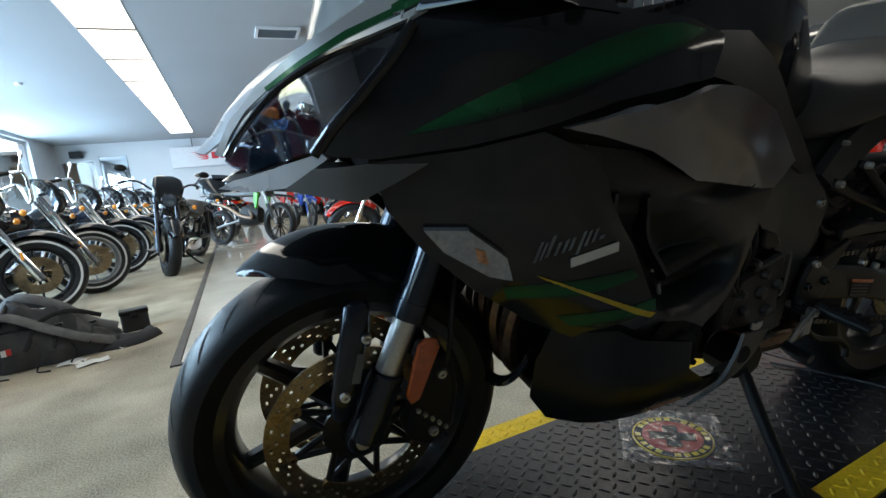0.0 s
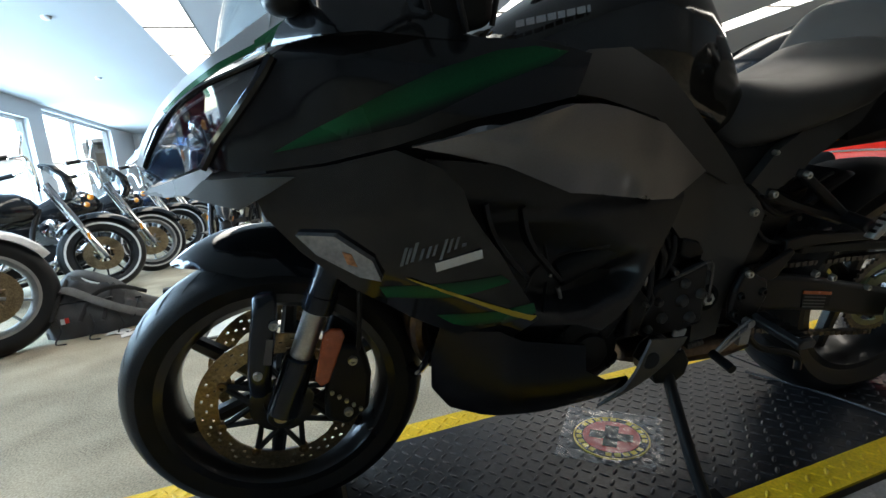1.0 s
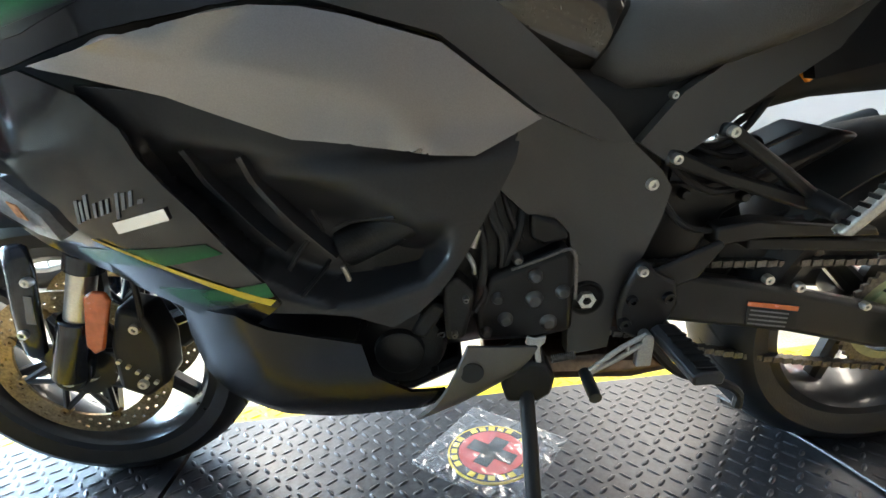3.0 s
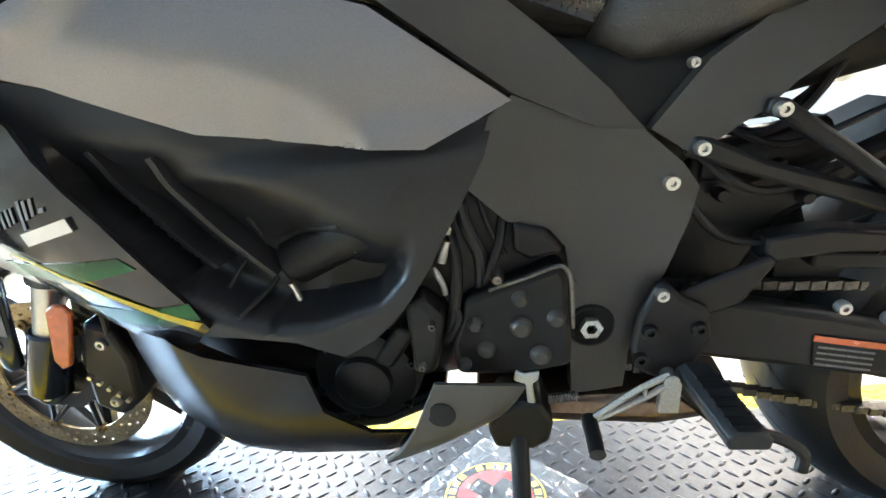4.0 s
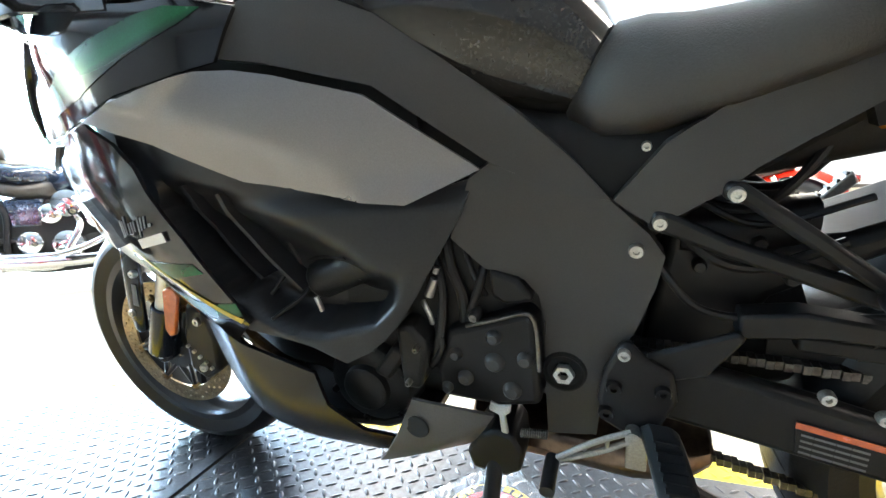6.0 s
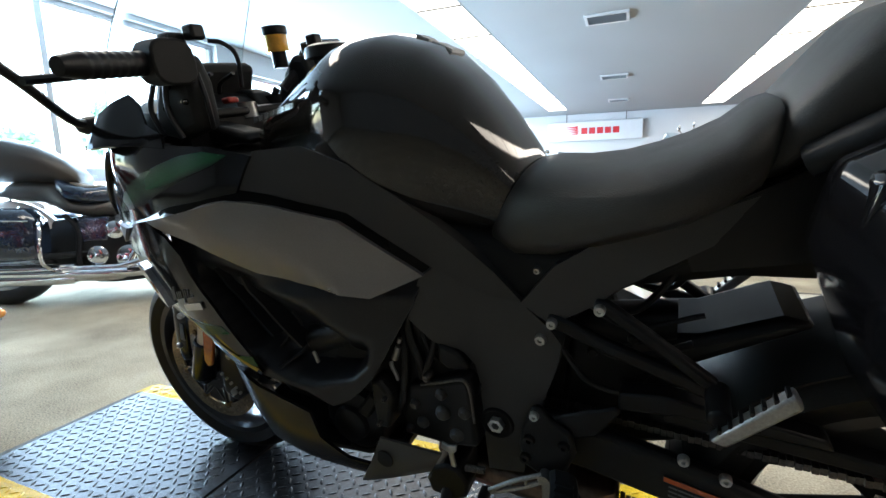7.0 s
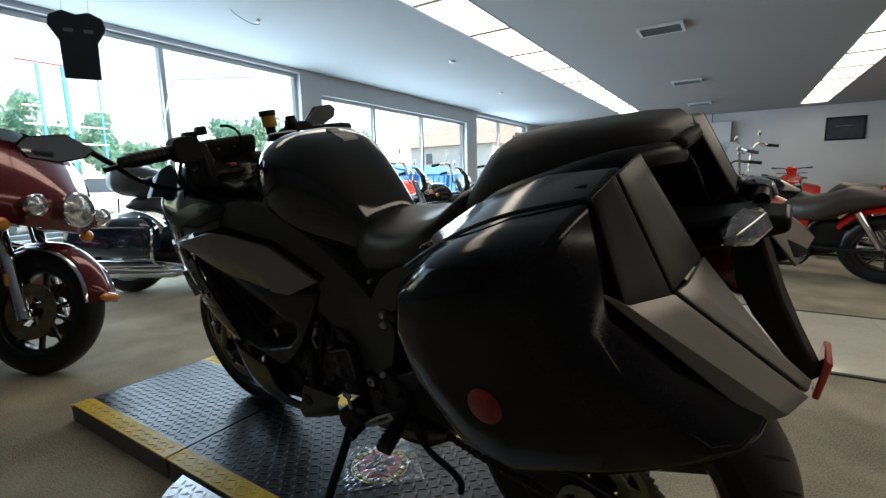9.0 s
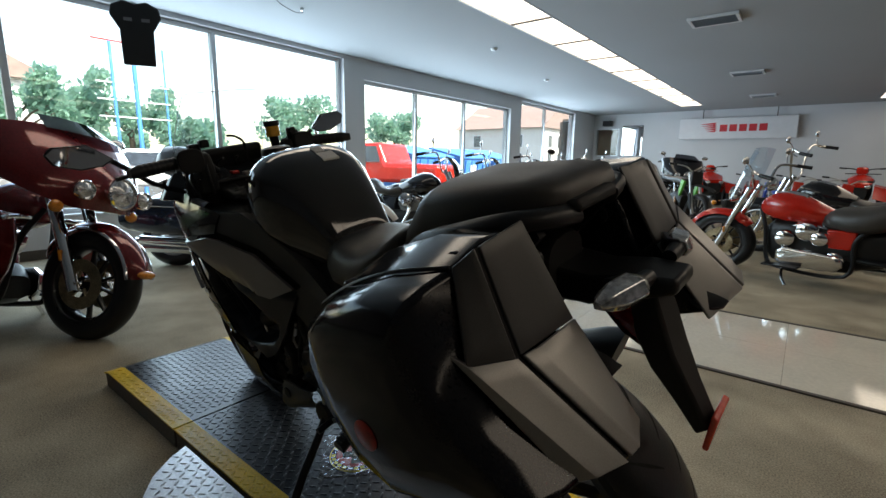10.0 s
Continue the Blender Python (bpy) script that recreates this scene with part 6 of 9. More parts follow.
for s in (-1, 1):
    bars(bike, "tank_lettering", (0.455, -0.108, 0.915) if s < 0 else (0.578, 0.143, 0.938), (-0.126, -0.020, -0.020) if s > 0 else (0.126, -0.020, 0.020), (0, s * -0.25, 1), (0.013, 0.013, 0.015, 0.013, 0.011, 0.013, 0.013, 0.005), 0.010, SILVER_MARK, 0.003)
q = bm_new()


def tank_top(x, y):
    """Height of the tank's upper surface."""
    z0, z1, w = (interp([(t[0], t[k]) for t in tank], x) for k in (1, 2, 3))
    c, h = (z0 - 0.05 + z1) / 2, (z1 - z0 + 0.05) / 2
    return c + h * (1 - min(0.99, abs((y - 0.008) / w)) ** 3.0) ** (1 / 3.0)


for x0, x1, y0, y1 in ((0.728, 0.750, 0.010, 0.040), (0.756, 0.790, 0.008, 0.058)):
    g = [(x0, y0), (x1, y0), (x1, y1), (x0, y1)]
    lo = [q.verts.new((x, y, tank_top(x, y) - 0.002)) for x, y in g]
    hi = [q.verts.new((x + 0.001, y, tank_top(x, y) + 0.0025)) for x, y in g]
    bridge(q, lo, hi)
    q.faces.new(hi)
part("warning_label", q, WHITE_LABEL, bike, "pale warning labels on the tank", smooth=False)
q = bm_new()
seat = ((0.858, 0.730, 0.912, 0.803, 0.080), (0.866, 0.706, 0.924, 0.819, 0.104), (0.905, 0.684, 0.955, 0.822, 0.120), (0.965, 0.692, 0.995, 0.818, 0.136), (1.03, 0.714, 1.045, 0.820, 0.152), (1.085, 0.735, 1.090, 0.829, 0.165), (1.13, 0.752, 1.13, 0.841, 0.168), (1.17, 0.772, 1.17, 0.860, 0.160), (1.20, 0.79, 1.20, 0.885, 0.140), (1.215, 0.82, 1.215, 0.89, 0.11))
secs = []
for xb, zb, xt, zt, w in seat:
    k = (xt - xb) / (zt - zb)
    secs.append([(xb + (z - zb) * k, y, z) for x, y, z in oval(0.0, 0, zb, zt, w, 28, 3.2)])
loft(q, secs)
part("rider_seat", q, SEAT_VINYL, bike, "black vinyl rider seat", angle=60)
q = bm_new()
pil = ((1.180, 0.80, 1.215, 0.880, 0.110), (1.190, 0.795, 1.245, 0.915, 0.128), (1.215, 0.80, 1.288, 0.966, 0.136), (1.255, 0.83, 1.312, 0.977, 0.139), (1.38, 0.875, 1.39, 0.981, 0.136), (1.48, 0.905, 1.48, 0.986, 0.126), (1.535, 0.925, 1.53, 0.984, 0.108), (1.555, 0.94, 1.548, 0.972, 0.08))
secs = []
for xb, zb, xt, zt, w in pil:
    k = (xt - xb) / (zt - zb)
    secs.append([(xb + (z - zb) * k, y + 0.012, z) for x, y, z in oval(0.0, 0, zb, zt, w, 28, 4.2)])
loft(q, secs)
part("passenger_seat", q, SEAT_VINYL, bike, "black vinyl passenger seat", angle=60)
both("seat_side_cover", [(0.925, 0.634), (0.975, 0.695), (1.028, 0.730), (1.133, 0.765), (1.20, 0.795), (1.16, 0.735), (1.09, 0.69), (1.055, 0.667), (1.030, 0.643), (0.968, 0.604)], GREY_MATTE, width=lambda x, z: 0.130, label="matte grey cover under the seat", solid=0.02)
both("tail_cover", [(1.12, 0.755), (1.20, 0.80), (1.30, 0.855), (1.42, 0.895), (1.515, 0.928), (1.528, 0.905), (1.47, 0.840), (1.39, 0.79), (1.25, 0.72), (1.14, 0.70)], BLACK_SATIN, width=lambda x, z: 0.128 - 0.05 * max(0, x - 1.35), label="satin black tail cover", solid=0.02)
q = bm_new()
loft(q, [oval(x, 0, z0, z1, w, 16, 3) for x, z0, z1, w in ((1.0, 0.625, 0.74, 0.09), (1.2, 0.664, 0.82, 0.095), (1.38, 0.668, 0.875, 0.090), (1.46, 0.700, 0.885, 0.080), (1.505, 0.76, 0.875, 0.06))])
part("rear_subframe", q, BLACK_MATTE, bike, "black under-seat frame and tray")
for s in (-1, 1):
    q = bm_new()
    tube(q, ((1.235, s * 0.13, 0.83), (1.32, s * 0.165, 0.885), (1.42, s * 0.172, 0.918), (1.495, s * 0.158, 0.936), (1.542, s * 0.120, 0.938), (1.555, s * 0.06, 0.932)), 0.018, 12, 6, flat=0.75)
    part("grab_rail", q, BLACK_SATIN, bike, "satin black grab rail")
q = bm_new()
plug(q, [(1.50, 0.925), (1.51, 0.952), (1.568, 0.956), (1.572, 0.935)], -0.075, 0.060)
part("rear_carrier", q, BLACK_MATTE, bike, "black plastic carrier at the tail", bevel=0.008)

q = bm_new()
loft(q, [oval(x, 0, z0, z1, w, 18, 3.2) for x, z0, z1, w in ((0.60, 0.62, 0.80, 0.115), (0.75, 0.56, 0.78, 0.115), (0.85, 0.54, 0.74, 0.108), (0.95, 0.55, 0.735, 0.108), (1.06, 0.64, 0.75, 0.108), (1.16, 0.70, 0.80, 0.108))])
part("main_frame", q, BLACK_MATTE, bike, "black cast main frame")

# swingarm, chain, rear wheel
for s in (-1, 1):
    q = bm_new()
    plug(q, [(0.925, 0.425), (0.965, 0.440), (1.03, 0.428), (1.15, 0.402), (1.30, 0.362), (1.46, 0.315), (1.485, 0.29), (1.46, 0.255), (1.36, 0.268), (1.20, 0.312), (1.02, 0.345), (0.925, 0.36)], s * 0.095, s * 0.124)
    sa = part("swingarm", q, BLACK_SATIN, bike, "black cast swingarm", bevel=0.010, segs=3)
    bolt(sa, 1.148, s * 0.125, 0.414, 0.008, BOLT, s)
    bolt(sa, 1.20, s * 0.125, 0.397, 0.008, BOLT, s)
    bolt(sa, 1.315, s * 0.125, 0.355, 0.007, BOLT, s)
q = bm_new()
plug(q, [(1.125, 0.378), (1.208, 0.362), (1.212, 0.324), (1.130, 0.335)], -0.1260, -0.1245)
wl = part("warning_sticker", q, BLACK_MATTE, bike, "chain warning sticker with an orange band", smooth=False)
q = bm_new()
plug(q, [(1.125, 0.378), (1.208, 0.362), (1.208, 0.354), (1.125, 0.370)], -0.1272, -0.1262)
part("orange_band", q, ORANGE_REFLECT, wl, smooth=False)
for i in range(4):
    bars(wl, "print_line", (1.132, -0.1262, 0.360 - 0.008 * i), (0.08, 0, -0.015), (0, 0, 1), (0.012, 0.02, 0.014, 0.016), 0.0028, GREY_MARK, 0.0006)
rw = wheel(bike, WB, AXR, 0.310, 0.190, 0.218, 6, "rear_wheel", spoke_w=0.026)
q = bm_new()
n = 44
prev = []
for i in range(n * 2):
    a = 2 * math.pi * i / (n * 2)
    r = 0.108 if i % 2 else 0.101
    prev.append((WB + r * math.cos(a), AXR + r * math.sin(a)))
outer = [q.verts.new((x, -0.082, z)) for x, z in prev]
inner = [q.verts.new((WB + 0.088 * math.cos(2 * math.pi * i / (n * 2)), -0.082, AXR + 0.088 * math.sin(2 * math.pi * i / (n * 2)))) for i in range(n * 2)]
bridge(q, outer, inner)
part("sprocket_teeth", q, CHAIN, bike, "dark steel toothed ring of the rear sprocket", solid=0.006)
q = bm_new()
lathe(q, ((0.074, -0.0825), (0.0885, -0.0825)), (WB, 0, AXR), 44, "y", False)
for k in range(5):
    a = 2 * math.pi * k / 5
    pts = [(0.045, -0.35), (0.076, -0.16), (0.076, 0.16), (0.045, 0.35)]
    q.faces.new([q.verts.new((WB + r * math.cos(a + d), -0.082, AXR + r * math.sin(a + d))) for r, d in pts])
lathe(q, ((0.030, -0.082), (0.052, -0.082)), (WB, 0, AXR), 24, "y", False)
part("rear_sprocket", q, CREAM, bike, "pale lime rear sprocket", solid=0.006)
q = bm_new()
for k in range(5):
    a = 2 * math.pi * k / 5 + 0.4
    cyl(q, (1.414 + 0.014 * math.cos(a), -0.146, 0.290 + 0.014 * math.sin(a)), (1.414 + 0.040 * math.cos(a), -0.146, 0.290 + 0.040 * math.sin(a)), 0.005, 0.007, 8)
lathe(q, ((0.009, -0.15), (0.017, -0.15), (0.017, -0.13), (0.009, -0.13)), (1.414, 0, 0.290), 20)
lathe(q, ((0.036, -0.152), (0.044, -0.150), (0.044, -0.138), (0.036, -0.138)), (1.414, 0, 0.290), 28)
part("axle_spool", q, CREAM, bike, "pale lime spoked cover at the rear axle")
q = bm_new()
path = [(0.80, 0.452)] + [(1.0 + 0.40 * i / 6, 0.43 - 0.022 * i / 6) for i in range(7)]
for zoff, sgn in ((0.0, 1), (1.0, -1)):
    m = 70
    for i in range(m):
        u = i / m
        x = 0.80 + (WB - 0.80) * u
        z = (0.440 + (AXR + 0.106 - 0.440) * u) if sgn > 0 else (0.352 + (AXR - 0.106 - 0.352) * u - 0.02 * math.sin(math.pi * u))
        box(q, x, x + 0.0078, -0.089 if i % 2 else -0.087, -0.073 if i % 2 else -0.075, z - 0.0055, z + 0.0055)
tagged(part("drive_chain", q, CHAIN, bike, "dark steel drive chain", smooth=False), kind="stuff")
q = bm_new()
plug(q, [(1.12, 0.455), (1.30, 0.440), (1.46, 0.425), (1.47, 0.440), (1.30, 0.462), (1.12, 0.475)], -0.105, -0.06)
part("chain_guard", q, BLACK_MATTE, bike, "black chain guard", bevel=0.004)
q = bm_new()
rows = []
for i in range(13):
    a = radians(150 - 85 * i / 12)
    rows.append([q.verts.new((WB + (0.322 - 0.02 * abs(2 * j / 8 - 1) ** 2) * math.cos(a), 0.105 * (2 * j / 8 - 1), AXR + (0.322 - 0.02 * abs(2 * j / 8 - 1) ** 2) * math.sin(a))) for j in range(9)])
for a, b in zip(rows, rows[1:]):
    for j in range(8):
        q.faces.new((a[j], a[j + 1], b[j + 1], b[j]))
part("rear_hugger", q, BLACK_MATTE, bike, "black rear tyre hugger", solid=0.004)
q = bm_new()
plug(q, [(0.93, 0.36), (0.92, 0.46), (0.94, 0.55), (1.04, 0.57), (1.13, 0.52), (1.16, 0.44), (1.14, 0.38), (1.05, 0.35)], -0.055, 0.055)
part("inner_mudguard", q, BLACK_MATTE, bike, "matte black inner mudguard ahead of the rear tyre", bevel=0.012)
q = bm_new()
plug(q, [(1.10, 0.418), (1.10, 0.470), (1.20, 0.505), (1.33, 0.500), (1.40, 0.465), (1.36, 0.408), (1.22, 0.388)], -0.072, -0.066)
part("hugger_side", q, BLACK_MATTE, bike, "matte black side of the tyre hugger", bevel=0.002)
q = bm_new()
cyl(q, (1.03, 0.0, 0.42), (1.0, 0.0, 0.62), 0.026, n=14)
part("rear_shock", q, BLACK_SATIN, bike, "rear shock absorber body")
q = bm_new()
tube(q, [(1.03 - 0.03 * i / 96 + 0.038 * math.cos(2 * math.pi * i / 12), 0.038 * math.sin(2 * math.pi * i / 12), 0.43 + 0.18 * i / 96) for i in range(97)], 0.006, 6, 1)
part("shock_spring", q, BLACK_MATTE, bike, "black coil spring")

q = bm_new()
plug(q, [(0.99, 0.61), (1.08, 0.570), (1.16, 0.580), (1.25, 0.620), (1.29, 0.612), (1.20, 0.56), (1.10, 0.50), (1.06, 0.42), (0.96, 0.40)], -0.07, 0.07)
part("inner_fender", q, BLACK_SATIN, bike, "black inner rear fender and linkage cover", bevel=0.02, segs=3)
q = bm_new()
plug(q, [(1.06, 0.500), (1.12, 0.508), (1.30, 0.485), (1.31, 0.470), (1.14, 0.478), (1.06, 0.470)], -0.118, -0.085)
part("brake_line_guard", q, BLACK_SATIN, bike, "black guide above the swingarm", bevel=0.004)

for k, (pts, r) in enumerate((
        (((0.985, -0.09, 0.60), (1.03, -0.10, 0.56), (1.08, -0.095, 0.55), (1.15, -0.09, 0.58)), 0.006),
        (((0.975, -0.10, 0.55), (1.02, -0.105, 0.50), (1.09, -0.10, 0.49), (1.20, -0.095, 0.50)), 0.005),
        (((1.00, -0.085, 0.63), (1.07, -0.10, 0.60), (1.16, -0.10, 0.63)), 0.004))):
    q = bm_new()
    tube(q, pts, r, 8, 6)
    part("hose", q, RUBBER, bike, "black rubber hose behind the frame")
for x, z in ((1.02, 0.545), (1.075, 0.575), (1.11, 0.535)):
    q = bm_new()
    lathe(q, ((0.0, -0.006), (0.006, -0.006), (0.008, -0.002), (0.008, 0.01)), (x, -0.088, z), 12, "y", False)
    part("linkage_bolt", q, ENGINE, bike, "dark linkage bolt")
q = bm_new()
loft(q, [oval(x, -0.05, z0, z1, w, 14, 3) for x, z0, z1, w in ((1.00, 0.555, 0.60, 0.03), (1.06, 0.55, 0.61, 0.035), (1.13, 0.57, 0.62, 0.03))])
part("fluid_tank", q, BLACK_SATIN, bike, "black rear reservoir box")

q = bm_new()
tube(q, ((1.145, -0.085, 0.735), (1.150, -0.090, 0.712), (1.162, -0.088, 0.700)), 0.011, 10, 4, flat=0.7)
part("wire_connector", q, AMBER, bike, "yellow wiring connector under the tail")
for k, pts in enumerate((((1.02, 0.07, 0.64), (1.07, 0.03, 0.615), (1.12, -0.02, 0.63), (1.16, -0.05, 0.70)), ((1.00, -0.05, 0.62), (1.06, -0.075, 0.61), (1.10, -0.08, 0.64), (1.15, -0.08, 0.73)))):
    q = bm_new()
    tube(q, pts, 0.0055, 8, 5)
    part("wiring_hose", q, RUBBER, bike, "black hose under the seat")

# foot controls and side stand
for s in (-1, 1):
    q = bm_new()
    plug(q, [(0.920, 0.422), (0.938, 0.464), (0.950, 0.466), (0.968, 0.446), (0.998, 0.430), (1.004, 0.392), (0.985, 0.345), (0.955, 0.330), (0.920, 0.350), (0.914, 0.385)], s * 0.130, s * 0.146)
    fb = part("footrest_bracket", q, BLACK_SATIN, bike, "black footrest bracket", bevel=0.006)
    for bx, bz in ((0.943, 0.453), (0.933, 0.405), (0.925, 0.367), (0.987, 0.407)):
        bolt(fb, bx, s * 0.147, bz, 0.0075 if bz > 0.45 else 0.0095, BLACK_SATIN if bz < 0.45 else BOLT, s)
    q = bm_new()
    plug(q, [(0.966, 0.446), (1.014, 0.468), (1.058, 0.488), (1.066, 0.480), (1.046, 0.448), (1.033, 0.428), (1.000, 0.416)], min(s * 0.126, s * 0.136), max(s * 0.126, s * 0.136))
    part("heel_guard", q, BLACK_SATIN, bike, "black heel guard arm rising to the rear", bevel=0.004)
    q = bm_new()
    loft(q, [[(0.985 + dx + 0.02 * k, s * y, 0.352 - 0.018 * k + dz) for dx, dz in ((-0.020, -0.010), (0.020, -0.010), (0.022, 0.004), (0.012, 0.012), (-0.012, 0.012), (-0.022, 0.004))] for k, y in ((0, 0.150), (0.3, 0.17), (1, 0.245))])
    fp = part("footrest", q, RUBBER, bike, "black rubber footrest", bevel=0.003)
    for i in range(6):
        q = bm_new()
        k = 0.3 + 0.1 * i
        y = 0.17 + 0.0125 * i
        box(q, 0.972 + 0.02 * k, 1.0 + 0.02 * k, min(s * y, s * (y + 0.006)), max(s * y, s * (y + 0.006)), 0.3635 - 0.018 * k, 0.3655 - 0.018 * k)
        part("rubber_rib", q, RUBBER, fp, smooth=False)
q = bm_new()
for pts in (((0.955, -0.158, 0.352), (0.91, -0.165, 0.330), (0.862, -0.175, 0.300)), ((0.955, -0.158, 0.338), (0.92, -0.163, 0.318), (0.862, -0.175, 0.297))):
    tube(q, pts, 0.0040, 8, 5)
cyl(q, (0.957, -0.146, 0.345), (0.957, -0.164, 0.345), 0.009, n=14)
for u in (0.3, 0.6):
    cyl(q, (0.955 - 0.09 * u, -0.162, 0.352 - 0.05 * u), (0.955 - 0.09 * u, -0.162, 0.338 - 0.04 * u), 0.003, n=6)
sl = part("shift_lever", q, ALU, bike, "pale aluminium shift lever")
q = bm_new()
cyl(q, (0.862, -0.170, 0.299), (0.862, -0.222, 0.294), 0.0095, n=12)
part("toe_rubber", q, RUBBER, sl, "black rubber toe piece")
q = bm_new()
box(q, 0.95, 0.975, -0.150, -0.138, 0.285, 0.345)
part("heel_plate", q, ALU, bike, smooth=False, bevel=0.002)
q = bm_new()
plug(q, [(0.752, 0.298), (0.780, 0.315), (0.806, 0.310), (0.822, 0.282), (0.816, 0.250), (0.795, 0.236), (0.745, 0.240), (0.738, 0.268)], -0.160, -0.085)
ss = part("stand_bracket", q, BLACK_SATIN, bike, "black side stand pivot bracket", bevel=0.006)
q = bm_new()
foot = (0.775, -0.300, 0.060)
tube(q, ((0.778, -0.125, 0.290), (0.776, -0.19, 0.20), (0.772, -0.25, 0.125), foot), 0.0125, 12, 5)
st = part("side_stand", q, BLACK_SATIN, bike, "black side stand leg")
q = bm_new()
plug(q, [(0.735, 0.050), (0.815, 0.058), (0.815, 0.066), (0.735, 0.058)], -0.325, -0.275)
part("stand_foot", q, BLACK_SATIN, st, bevel=0.003)
q = bm_new()
plug(q, [(0.774, 0.346), (0.777, 0.360), (0.788, 0.355), (0.806, 0.359), (0.804, 0.346), (0.797, 0.340), (0.800, 0.312), (0.796, 0.302), (0.790, 0.306), (0.788, 0.340)], -0.156, -0.150)
part("stand_switch", q, BOLT, bike, "bright stand switch bracket", bevel=0.002)
q = bm_new()
for i in range(12):
    lathe(q, ((0.004, 0.0), (0.0065, 0.001), (0.0065, 0.0025), (0.004, 0.0035)), (0.816 + 0.0030 * i, -0.150, 0.312 + 0.0004 * i), 10, "x")
part("stand_spring", q, CHAIN, bike, "coiled stand spring")
q = bm_new()
tube(q, ((0.98, -0.12, 0.31), (1.03, -0.13, 0.255), (1.10, -0.14, 0.235), (1.13, -0.145, 0.215), (1.13, -0.15, 0.19)), 0.008, 8)
part("centre_stand_lever", q, BLACK_SATIN, bike, "centre stand lever")

# passenger footrests
for s in (-1, 1):
    q = bm_new()
    plug(q, [(0.960, 0.602), (0.966, 0.624), (0.984, 0.620), (1.04, 0.592), (1.175, 0.546), (1.190, 0.53), (1.17, 0.524), (1.03, 0.576), (0.975, 0.598)], min(s * 0.116, s * 0.134), max(s * 0.116, s * 0.134))
    plug(q, [(1.026, 0.638), (1.030, 0.655), (1.046, 0.652), (1.110, 0.606), (1.182, 0.552), (1.17, 0.540), (1.10, 0.592), (1.042, 0.634)], min(s * 0.120, s * 0.140), max(s * 0.120, s * 0.140))
    cyl(q, (1.178, s * 0.125, 0.543), (1.178, s * 0.185, 0.535), 0.014, n=12)
    part("passenger_bracket", q, BLACK_SATIN, bike, "black passenger footrest bracket", bevel=0.005)
    q = bm_new()
    plug(q, [(1.168, 0.514), (1.186, 0.509), (1.252, 0.580), (1.242, 0.598)], s * 0.178, s * 0.198)
    pp = part("passenger_footrest", q, ALU, bike, "folded aluminium passenger footrest", bevel=0.004)
    for i in range(7):
        q = bm_new()
        x, z = 1.178 + 0.0098 * i, 0.5285 + 0.0108 * i
        box(q, x - 0.002, x + 0.002, min(s * 0.180, s * 0.195), max(s * 0.180, s * 0.195), z - 0.003, z + 0.0025)
        part("rubber_ridge", q, RUBBER, pp, smooth=False)

